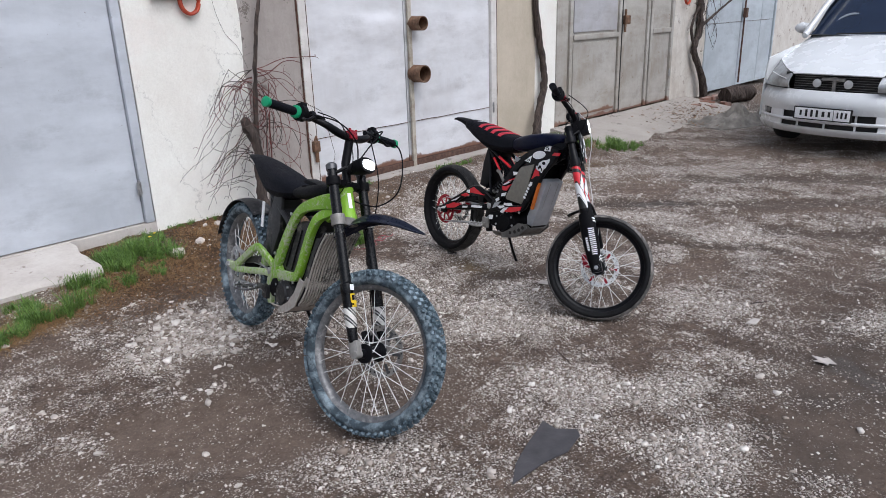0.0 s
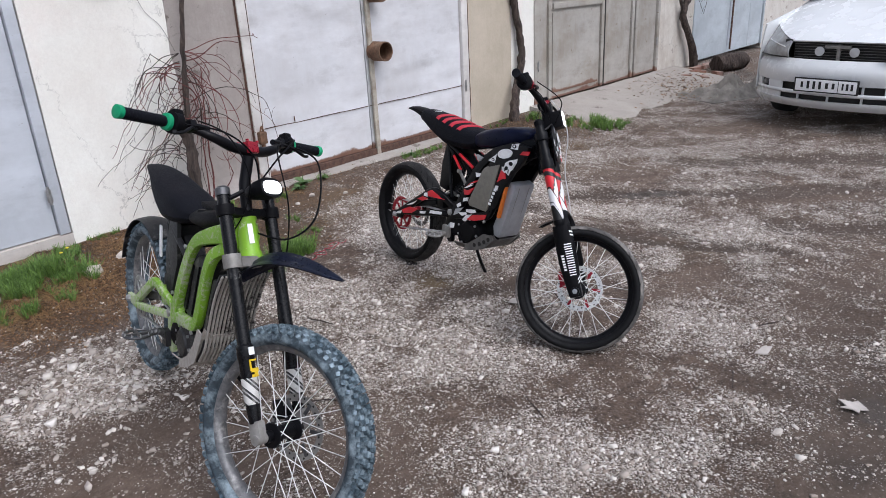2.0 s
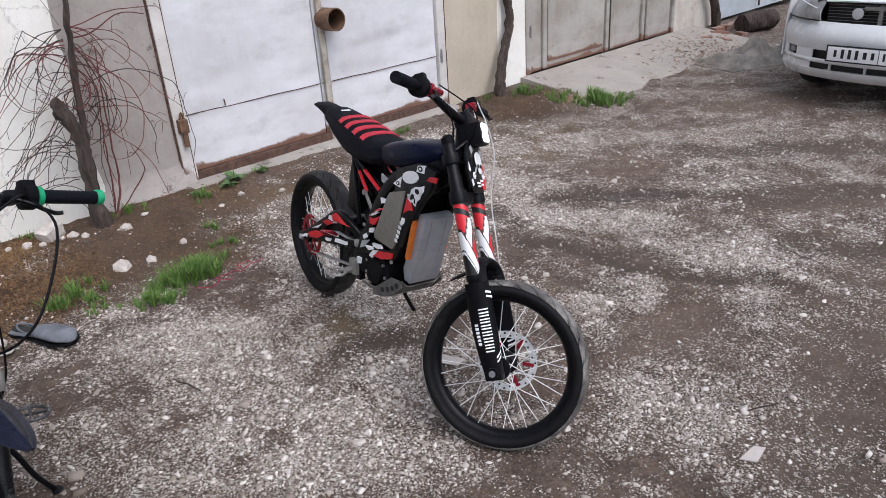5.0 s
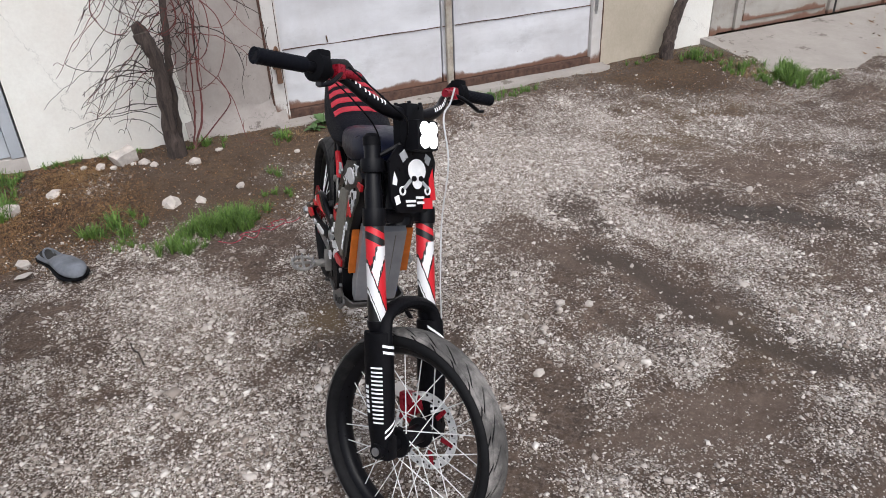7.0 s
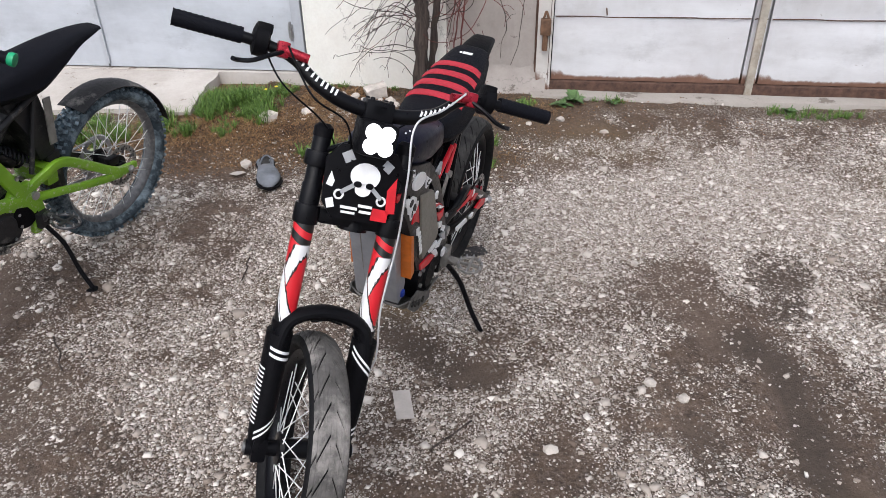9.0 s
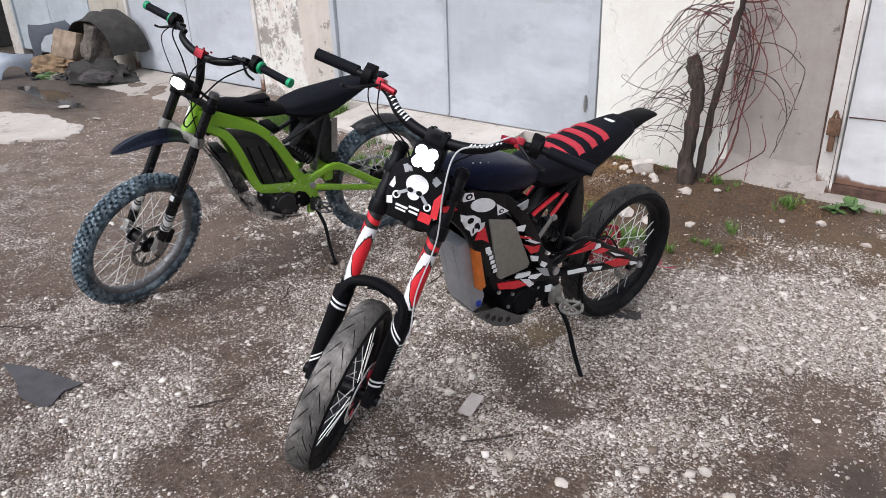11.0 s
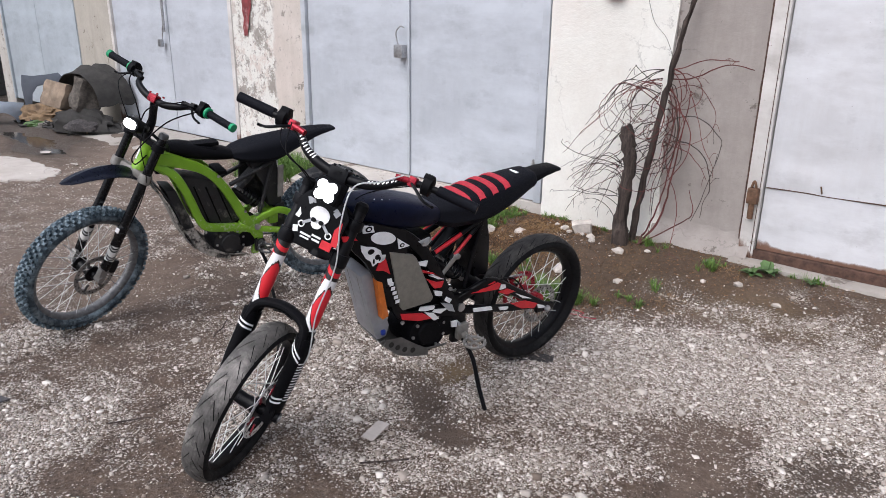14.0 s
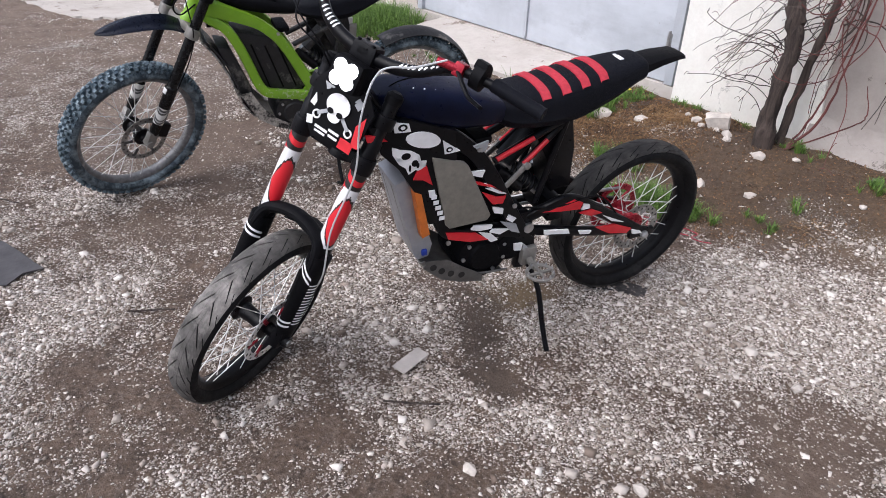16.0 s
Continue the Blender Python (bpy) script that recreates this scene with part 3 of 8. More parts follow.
# wheel ruts: from x, y to x, y, half width, strength
RUTS = ((4.25, 2.54, 4.32, 2.18, 0.07, 1.0), (4.32, 2.18, 4.38, 1.55, 0.07, 1.0), (4.41, 3.09, 4.38, 2.71, 0.07, 0.7), (4.92, 2.78, 5.28, 2.13, 0.10, 1.0), (2.96, 2.53, 3.35, 2.23, 0.07, 0.8),
        (3.99, 2.11, 4.05, 1.92, 0.06, 0.6), (4.52, 2.05, 4.50, 1.30, 0.06, 0.7), (5.30, 2.10, 6.40, 0.80, 0.10, 0.7), (4.90, 1.50, 5.70, 0.40, 0.12, 0.7), (6.00, 2.60, 7.00, 1.30, 0.14, 0.7))
# bare earth and drifts of loose gravel: centre, half length, half width, turn, strength
BARE = ((0.91, 3.37, 0.29, 0.16, 104, 0.7), (1.17, 2.22, 0.55, 0.32, 122, 1.0), (1.42, 2.62, 0.33, 0.14, 125, 0.85), (5.03, 2.03, 0.71, 0.50, 161, 0.45), (4.91, 1.06, 0.41, 0.25, 176, 0.7), (2.10, 1.68, 0.24, 0.22, 36, 0.5),
        (2.08, 1.98, 0.22, 0.12, 118, 0.8), (5.21, 2.43, 0.29, 0.18, 121, 0.8), (4.37, 1.94, 0.17, 0.15, 155, 0.6), (3.88, 0.96, 0.87, 0.23, 9, 0.6), (3.08, 2.61, 0.15, 0.10, 81, 0.9), (2.81, 2.48, 0.10, 0.07, 113, 0.6),
        (2.52, 2.28, 0.16, 0.09, 139, 0.7), (0.30, 2.20, 0.60, 0.50, 0, 0.9), (0.75, 1.75, 0.50, 0.35, 0, 0.6), (2.80, 0.50, 0.78, 0.30, 0, 0.9))
BARE_EAST = ((3.92, 2.78, 0.23, 0.20, 57, 0.7), (5.34, 3.26, 0.25, 0.18, 36, 0.8), (5.91, 3.04, 0.49, 0.22, 36, 0.7), (3.87, 1.53, 0.31, 0.22, 170, 0.9), (1.48, 2.12, 0.26, 0.17, 163, 0.9), (1.60, 2.45, 0.20, 0.13, 151, 0.85),
             (1.93, 1.67, 0.27, 0.16, 23, 0.7), (4.10, 2.64, 0.21, 0.11, 87, 0.9), (1.91, 1.97, 0.30, 0.13, 43, 0.7), (4.07, 2.89, 0.16, 0.10, 73, 0.8), (3.60, 0.78, 0.50, 0.16, 0, 0.6), (4.45, 0.95, 0.50, 0.20, 0, 0.7), (3.30, 3.75, 0.50, 0.16, 10, 0.7))
DRIFTS = ((2.85, 2.33, 0.60, 0.34, 40, 0.40), (2.36, 1.30, 0.43, 0.19, 132, 0.55), (2.14, 0.77, 0.26, 0.19, 177, 0.55), (3.59, 1.26, 0.36, 0.26, 151, 0.35), (3.84, 3.96, 0.60, 0.20, 20, 0.3), (4.76, 1.71, 0.40, 0.22, 13, 0.45),
          (4.57, 3.55, 0.55, 0.42, 153, 0.75), (4.05, 1.91, 0.26, 0.14, 156, 0.5), (3.60, 1.50, 0.15, 0.10, 160, 0.5), (2.76, 2.93, 0.30, 0.22, 120, 0.40), (2.41, 2.38, 0.16, 0.11, 121, 0.4), (3.69, 3.20, 0.63, 0.41, 77, 0.46),
          (2.24, 2.10, 0.26, 0.21, 19, 0.12), (3.49, 2.13, 0.46, 0.12, 38, 0.4), (3.84, 3.44, 0.60, 0.36, 68, 0.35), (4.66, 2.45, 0.50, 0.14, 110, 0.75), (1.45, 3.12, 0.42, 0.30, 20, 0.40), (5.70, 2.80, 0.60, 0.16, 125, 0.5), (4.62, 1.78, 0.45, 0.13, 95, 0.6), (6.10, 3.15, 0.50, 0.15, 130, 0.45), (4.10, 3.00, 0.35, 0.22, 80, 0.35))


def lobes(rows):
    out = []
    for cx, cy, a, b, turn, s in rows:
        c, d = math.cos(radians(turn)), math.sin(radians(turn))
        out.append((cx, cy, c / a, d / a, -d / b, c / b, s, 1.4 * a))
    return out


BARE_LOBES, DRIFT_LOBES = lobes(BARE + BARE_EAST), lobes(DRIFTS)


def deepest(rows, x, y):
    m = 0.0
    for cx, cy, ux, uy, vx, vy, s, far in rows:
        dx, dy = x - cx, y - cy
        if s > m and abs(dx) < far and abs(dy) < far:
            q = ((dx * ux + dy * uy) ** 2 + (dx * vx + dy * vy) ** 2) ** 0.5
            if q < 1.4:
                m = max(m, s * smooth(1.4, 0.45, q))
    return m


def strayed(x, y):
    """The place, shifted a little, so that the edges of patches wander."""
    return (x + 0.10 * nz(x * 2.3, y * 2.3, 1.5) + 0.06 * nz(x * 7, y * 7, 2.5), y + 0.10 * nz(x * 2.3, y * 2.3, 6.5) + 0.06 * nz(x * 7, y * 7, 7.5))


def rut_at(x, y):
    m = 0.0
    for x0, y0, x1, y1, w, s in RUTS:
        dx, dy = x1 - x0, y1 - y0
        t = min(1.0, max(0.0, ((x - x0) * dx + (y - y0) * dy) / (dx * dx + dy * dy)))
        m = max(m, s * smooth(1.6, 0.5, ((x - x0 - t * dx) ** 2 + (y - y0 - t * dy) ** 2) ** 0.5 / w))
    return m


@lru_cache(None)
def mud_at(x, y):
    xx, yy = strayed(x, y)
    m = deepest(BARE_LOBES, xx, yy)
    m = max(m, rut_at(xx, yy))
    u, v = x * 0.59 - y * 0.81, x * 0.81 + y * 0.59
    far = smooth(4.5, 5.6, x)
    m = max(m, far * 0.95 * smooth(0.0, 0.38, nz(u * 0.6, v * 1.7, 3.0) + 0.35 * nz(u * 1.6, v * 3.6, 8.0) + 0.3 * nz(x * 6, y * 6, 2.0)))
    return m * (1.0 + 0.35 * nz(x * 9, y * 9, 4.5))


def gravel_at(x, y):
    u, v = x * 0.59 - y * 0.81, x * 0.81 + y * 0.59
    g = 0.42 + 0.30 * nz(u * 0.9, v * 1.9, 1.0) + 0.34 * nz(x * 2.6, y * 2.6, 7.0) + 0.42 * nz(x * 6, y * 6, 3.0) + 0.36 * nz(x * 15, y * 15, 5.0)
    g += deepest(DRIFT_LOBES, *strayed(x, y))
    g += 0.45 * smooth(4.4, 5.6, x) * nz(u * 0.4, v * 1.3, 9.0)
    g += 0.16 * blob(x, y, 2.2, 1.5, 0.8, 0.6) + 0.22 * blob(x, y, 1.5, 3.0, 0.35, 0.35) + 0.24 * blob(x, y, 5.0, 3.4, 1.1, 0.7)
    g -= 0.04 * blob(x, y, 2.35, 1.75, 0.5, 0.35) + 0.30 * blob(x, y, 3.2, 1.7, 0.6, 0.5) + 0.04 * blob(x, y, 1.0, 1.7, 0.8, 0.75) + 0.05 * smooth(3.4, 2.4, x) * smooth(2.6, 1.6, x)
    g -= 0.30 * smooth(3.5, 4.2, y) * smooth(4.6, 3.9, x) * smooth(2.4, 3.0, x) + 0.45 * smooth(5.5, 8.0, x) * smooth(1.5, 0.5, y) + 0.40 * smooth(0.3, -2.0, x)
    g += (0.42 - g) * smooth(-1.5, -5.0, y)
    g += 0.14 * smooth(6.5, 9.0, x) * smooth(1.0, 2.0, y)
    g = 0.42 + 1.35 * (g - 0.42)
    g *= 1 - 0.88 * min(1.0, max(0.0, mud_at(x, y)))
    return min(1.0, max(0.0, g))


def ochre_at(x, y):
    """Clay that shows yellowish through the earth."""
    o = 0.9 * blob(x, y, 3.08, 2.62, 0.22, 0.16) + 0.75 * blob(x, y, 5.6, 3.6, 0.9, 0.5) + 0.4 * blob(x, y, 6.4, 2.6, 0.7, 0.5) + 0.45 * blob(x, y, 4.3, 1.75, 0.35, 0.3) + 0.75 * blob(x, y, 3.75, 4.1, 0.6, 0.26) + 0.4 * blob(x, y, 2.55, 2.65, 0.25, 0.2)
    return min(1.0, o)


def height(x, y):
    h = 0.09 * smooth(3.75, 4.65, y) * smooth(-6.5, -4.0, x) * smooth(16.0, 12.0, x)
    h += 0.05 * blob(x, y, 6.7, 4.2, 0.5, 0.35) + 0.035 * blob(x, y, 2.6, 4.35, 0.5, 0.3) + 0.024 * blob(x, y, 3.23, 2.95, 0.4, 0.4) + 0.008 * blob(x, y, 1.8, 3.05, 0.4, 0.4)
    h += 0.022 * humus_at(x, y) * (nz(x * 8, y * 8, 1.0) + 0.6 * nz(x * 19, y * 19, 2.0)) if 3.2 < y < 4.7 and 0.5 < x < 7.5 else 0.0
    near = smooth(14.0, 9.0, abs(x - 3)) * smooth(10, 6, abs(y))
    if x < -1.5:
        h += 0.010 * nz(x * 3.1, y * 6.0, 4.0) + 0.006 * nz(x * 8, y * 12, 6.0) - 0.034 * (blob(x, y, -4.5, 3.62, 0.9, 0.17) + 0.9 * blob(x, y, -5.8, 3.2, 0.9, 0.14) + 0.5 * blob(x, y, -3.4, 3.5, 0.4, 0.08))
    h -= near * 0.012 * smooth(0.3, 0.8, mud_at(x, y))
    clods = blob(x, y, 1.45, 2.62, 0.42, 0.20) + 0.8 * blob(x, y, 5.1, 2.4, 0.35, 0.2) + 0.7 * blob(x, y, 2.5, 2.3, 0.25, 0.15)
    h += 0.020 * clods * (nz(x * 13, y * 13, 5.0) + 0.7 * nz(x * 27, y * 27, 3.0)) if near > 0 else 0.0
    h += near * (0.014 * nz(x * 1.3, y * 1.3, 9.0) + 0.009 * nz(x * 4.5, y * 4.5) + 0.004 * nz(x * 14, y * 14))
    return h - 0.006


def steps(*runs):
    out = []
    for a, b, s in runs:
        n = max(1, round((b - a) / s))
        out += [a + (b - a) * i / n for i in range(n)]
    return out + [runs[-1][1]]


def build_ground():
    xs = steps((-400, -60, 80), (-60, -12, 8), (-12, -6.8, 0.22), (-6.8, -2.4, 0.06), (-2.4, -1, 0.12), (-1, 0.2, 0.05), (0.2, 5.4, 0.028), (5.4, 6.4, 0.05), (6.4, 11, 0.12), (11, 18, 0.5), (18, 60, 8), (60, 400, 80))
    ys = steps((-400, -40, 80), (-40, -9, 4), (-9, -3, 0.5), (-3, 0.0, 0.12), (0.0, 4.76, 0.028), (4.76, 6, 0.4), (6, 60, 12), (60, 400, 80))
    verts = [(x, y, height(x, y)) for x in xs for y in ys]
    ny = len(ys)
    faces = [(i * ny + j, (i + 1) * ny + j, (i + 1) * ny + j + 1, i * ny + j + 1) for i in range(len(xs) - 1) for j in range(ny - 1)]
    me = bpy.data.meshes.new("ground")
    me.from_pydata(verts, [], faces)
    for name, fn in (("gravel", gravel_at), ("humus", humus_at), ("wet", wet_at), ("mud", mud_at), ("ochre", ochre_at)):
        me.attributes.new(name, "FLOAT", "POINT").data.foreach_set("value", [fn(x, y) for x, y, _ in verts])
    me.polygons.foreach_set("use_smooth", [True] * len(me.polygons))
    me.materials.append(GROUND)
    return tagged(new("ground", me), "brown earth yard strewn with pale crushed gravel", "ground", kind="structure")


ground = build_ground()

# ---- the garage row ----
FACE = 4.72


def wall_piece(name, x0, x1, material, label, proud=0.02, ragged=0.0, z0=-0.3, z1=2.75, cuts=16, deep=0.35):
    bm = box(((x0 + x1) / 2, FACE - proud + deep / 2, (z0 + z1) / 2), (x1 - x0, deep, z1 - z0))
    bmesh.ops.subdivide_edges(bm, edges=bm.edges, cuts=cuts, use_grid_fill=True)
    for v in bm.verts:
        if v.co.y < FACE - proud + 0.001:
            v.co.y += 0.006 * nz(v.co.x * 3, v.co.z * 3, x0) + 0.003 * nz(v.co.x * 11, v.co.z * 11, x0)
        if ragged and v.co.x > x1 - 0.001:
            v.co.x += ragged * nz(v.co.z * 2.2, 5.0) + 0.3 * ragged * nz(v.co.z * 13, 2.0)
    ob = part(name, bm, material)
    return tagged(ob, label, "wall", kind="structure")


wall_piece("wall_1", -8.45, -8.05, RENDER_OLD, "pale flaking plaster pier at the end of the row")
wall_piece("wall_2", -5.30, -4.30, DINGY, "stained pale plaster pier between garage doors")
wall_piece("wall_3", -1.62, -0.53, FLAKED, "flaking whitewashed plaster pier with brown scars")
wall_piece("wall_4", 2.10, 2.95, WHITEWASH, "whitewashed plaster pier with hairline cracks", 0.03, 0.05)
wall_piece("wall_5", 2.90, 3.47, RENDER_GREY, "bare grey cement pier beside a rusty door", 0.012)
wall_piece("wall_6", 5.94, 6.62, RENDER_TAN, "tan plaster pier with a mossy foot", 0.03, 0.04)
wall_piece("wall_7", 6.58, 7.04, WHITEWASH, "whitewashed strip of wall behind a vine trunk", 0.02)
wall_piece("wall_8", 10.02, 11.15, STAINED, "whitewashed pier stained brown at its foot")
wall_piece("wall_9", 14.22, 19.0, RENDER_OLD, "pale plaster wall behind the parked van")
for i, (a, b) in enumerate(((-8.05, -5.30), (-4.30, -1.62), (-0.53, 2.10), (3.47, 5.94), (7.04, 10.02), (11.15, 14.22))):
    wall_piece("wall_%d" % (10 + i), a, b, RENDER_GREY, "cement lintel over a garage door", 0.01, z0=2.2, cuts=4)
tagged(part("trim_1", moved(sheet(lambda u, v: (3.457 + 0.022 * u + 0.006 * nz(v * 20, 1), 4.690 + 0.012 * abs(2 * u - 1), 0.06 + 2.1 * v), 3, 40), Matrix.Identity(4)), RUST_AND_SHADOW), "rusty crumbling gap between pier and door frame", "gap", kind="structure")
tagged(part("trim_2", sheet(lambda u, v: (5.928 + 0.018 * u + 0.008 * nz(v * 18, 4), 4.682 + 0.010 * abs(2 * u - 1), 0.06 + 2.1 * v), 3, 40), RUST_AND_SHADOW), "dark crumbling joint between rusty door and tan pier", "gap", kind="structure")
tagged(part("roof", box((5.2, 7.9, 2.85), (28.0, 6.9, 0.2), 0.02), RENDER_GREY), "flat concrete slab roof over the garages", "roof", kind="structure")
tagged(part("wall_16", box((5.2, 11.2, 1.3), (28.0, 0.3, 2.9)), RENDER_GREY), "rear wall of the garage row", "wall", kind="structure")
# footing that swells out under the grey pier
foot = sheet(lambda u, v: (2.93 + 0.6 * u, FACE - 0.02 - (0.12 + 0.05 * nz(u * 5, 1)) * (1 - v) ** 1.6, 0.0 + 0.24 * v + 0.03 * nz(u * 6, v * 4)), 24, 10)
tagged(part("footing", foot, RENDER_GREY), "lumpy cement footing of the grey pier", "footing", kind="structure")

# wall of blocks that shuts the yard
shut = empty("wall_17", pose(-9.6, 0, 0), "dark damp wall of concrete blocks shutting the yard", "wall", kind="structure")
part("core", box((-0.125, 1.6, 1.2), (0.2, 9.0, 2.8)), MORTAR, shut)
block = finish(box((0, 0, 0), (0.1, 0.385, 0.185), 0.008), "block", BLOCKS, False)
for r in range(13):
    for c in range(13):
        share("block", block, shut, Matrix.Translation((-0.05 + 0.008 * nz(r * 3.1, c * 2.3), 5.9 - 0.4 * c - (0.2 if r % 2 else 0), 0.1 + 0.2 * r)))


def leaf_sheet(w, h, dents, seed, ripple=0.0):
    """A door leaf of thin sheet with soft dents, folded at its edges."""
    def at(u, v):
        e = min(u, 1 - u, v, 1 - v)
        return (w * u, -0.004 - dents * smooth(0, 0.08, e) * (nz(u * w * 3.5, v * h * 3.5, seed) + 0.5 * nz(u * w * 9, v * h * 7, seed)) - ripple * smooth(0, 0.1, e) * nz(u * w * 1.7, v * h * 9.5, seed + 5) * smooth(-0.1, 0.4, nz(u * w * 1.2, v * h * 1.4, seed + 9)), h * v)
    bm = sheet(at, max(8, int(w * 24)), int(h * 34))
    front = list(bm.faces)
    edge = [e for e in bm.edges if e.is_boundary]
    r = bmesh.ops.extrude_edge_only(bm, edges=edge)
    for v in (g for g in r["geom"] if isinstance(g, bmesh.types.BMVert)):
        v.co.y = 0.045
    return bm


def garage_door(name, x0, x1, base, top, leaves, material, frame_material, label, seams=(), dents=0.006, frame_w=0.06, sill=None, rails=(), ripple=0.0):
    d = empty(name, pose(x0, FACE, base), label, "garage door", kind="structure")
    w, h = x1 - x0, top - base
    part("door_frame", joined(box((frame_w / 2, 0.0, h / 2), (frame_w, 0.07, h), 0.006), box((w - frame_w / 2, 0.0, h / 2), (frame_w, 0.07, h), 0.006),
                              box((w / 2, 0.0, h - 0.03), (w - 2 * frame_w, 0.068, 0.06), 0.006)), frame_material, d)
    # black sheet behind the leaves puts shade into the gaps round them
    part("gap_shade_sheet", box((w / 2, 0.09, h / 2), (w, 0.02, h)), GAP, d)
    if sill:
        part("sill", box((w / 2, -0.004, sill / 2), (w - 2 * frame_w, 0.06, sill), 0.004), RUST_AND_SHADOW, d, "rust-brown steel channel")
    lo = (sill or 0.0) + 0.004
    edges = [frame_w] + [v - x0 for v in leaves] + [w - frame_w]
    for i, (a, b) in enumerate(zip(edges, edges[1:])):
        g = 0.006
        leaf = part("leaf", leaf_sheet(b - a - 2 * g, h - 0.065 - lo, dents, x0 + i * 3.7, ripple), material, d, m=Matrix.Translation((a + g, 0, lo)))
        for z in seams:
            wid = b - a - 0.02
            # the dark colour draws the thin shadow along the sheet's seam
            part("seam", tube([(0.005 + wid * t / 10, -0.008 - 0.003 * nz(t * 1.3, z, x0), z - lo + 0.006 * nz(t * 0.5, x0)) for t in range(11)], 0.0032, 6), RUST_AND_SHADOW, leaf, "sheet seam with its shadow drawn as a dark line")
        for z, hh in rails:
            part("rail", box(((b - a) / 2, -0.016, z), (b - a - 0.02, 0.025, hh), 0.004), material, leaf)
    return d


def hinge(door, x, z):
    part("hinge", joined(tube([(x, -0.040, z - 0.055), (x, -0.040, z + 0.055)], 0.008, 10), box((x, -0.036, z), (0.03, 0.008, 0.08), 0.002)), STEEL, door, "worn barrel hinge")


door_a = garage_door("door_1", -0.52, 2.09, 0.165, 2.2, (0.785,), DOOR_BLUE, DOOR_BLUE, "closed pale blue-grey sheet steel garage door", dents=0.005, ripple=0.004)
for x, z in ((2.54, 0.25), (2.54, 1.6), (0.07, 0.25), (0.07, 1.6)):
    hinge(door_a, x, z)
part("padlock_box", box((1.25, -0.05, 0.985), (0.09, 0.06, 0.10), 0.01), STEEL, door_a, "grey steel lock cover")
part("lock_shackle", tube(spline([(1.23, -0.05, 1.03), (1.21, -0.055, 1.12), (1.25, -0.05, 1.17), (1.275, -0.03, 1.16)]), 0.006, 8), STEEL, door_a)
part("cover_strip", box((1.306, -0.014, 1.0), (0.03, 0.012, 1.95), 0.003), DOOR_BLUE, door_a)

door_b = garage_door("door_2", 3.47, 5.93, 0.07, 2.2, (4.63, 4.72), DOOR_WHITE, DOOR_FRAME, "closed dull white garage door rusted along its foot", seams=(0.45,), dents=0.009, frame_w=0.085, sill=0.085, ripple=0.012)
part("post", box((1.205, -0.028, 1.04), (0.042, 0.026, 2.08), 0.006),
     plain("flaking_cream_paint", (0.46, 0.42, 0.355), 0.8, 0, 0.3, 12, 0.5, (0.20, 0.14, 0.095), 0.47), door_b, "cream-painted cover strip flaking to rust")
for z, r in ((1.33, 0.062), (0.89, 0.078)):
    pipe = joined(hoop([(r, -0.17), (r, -0.02), (r - 0.007, -0.02), (r - 0.007, -0.17)], 28))
    part("flue_pipe", pipe, RUST, door_b, "rusty open pipe stub", m=Matrix.Translation((1.245, 0.0, z)))
    # black disc stands in for the shade inside the stub
    part("pipe_shade", lathe([(r - 0.009, -0.03), (r - 0.009, -0.025)], 28), GAP, door_b, m=Matrix.Translation((1.245, 0.0, z)))
part("bolt_lock", joined(box((0.045, -0.05, 0.40), (0.06, 0.05, 0.09), 0.012), tube([(0.045, -0.055, 0.40), (0.045, -0.055, 0.27)], 0.016, 10), tube(spline([(0.03, -0.055, 0.44), (0.045, -0.06, 0.485), (0.06, -0.055, 0.44)]), 0.007, 8)), RUST, door_b, "rusty drop bolt and hasp")
for x, z in ((2.40, 0.45), (2.40, 1.6)):
    hinge(door_b, x, z)
for x in (0.0715,):
    part("frame_line", box((x, -0.0365, 1.04), (0.003, 0.006, 2.06), 0.001), RUST_AND_SHADOW, door_b, "dark line down the frame")
part("spike", tube([(0.38, -0.012, 0.46), (0.372, -0.02, 0.50)], 0.004, 6), RUST, door_b)

door_c = garage_door("door_3", 7.04, 10.02, 0.15, 2.2, (7.32, 8.52, 9.30), DOOR_OLD, DOOR_OLD, "closed weathered beige-grey panelled garage door", dents=0.006, frame_w=0.07)
for x in (0.30, 1.44, 1.53, 2.21, 2.31):
    part("stile", box((x, -0.02, 1.0), (0.06, 0.03, 1.98), 0.005), DOOR_OLD, door_c)
for x, w in ((0.895, 1.05), (2.64, 0.56)):
    part("rail", box((x, -0.018, 1.0), (w, 0.026, 0.06), 0.006), DOOR_OLD, door_c)
PANE_GREY = painted_steel("faded_violet_grey_sheet", (0.40, 0.40, 0.425), (0.33, 0.31, 0.30), 0.0, 0.8, 0.03)
part("upper_panel", leaf_sheet(1.0, 0.86, 0.006, 3.0), PANE_GREY, door_c, "faded violet-grey sheet panel", m=Matrix.Translation((0.375, -0.014, 1.06)))
part("lower_panel", leaf_sheet(1.0, 0.86, 0.008, 8.0), DOOR_OLD, door_c, m=Matrix.Translation((0.375, -0.012, 0.07)))
part("gap", box((1.485, -0.028, 1.0), (0.02, 0.016, 1.98)), GAP, door_c)
part("lock_box", joined(box((1.55, -0.06, 1.17), (0.10, 0.06, 0.11), 0.012), tube([(1.50, -0.07, 1.30), (1.50, -0.07, 1.02)], 0.014, 8)), RUST, door_c, "rusty lock box")
hinge(door_c, 2.92, 0.4)
hinge(door_c, 0.06, 0.4)

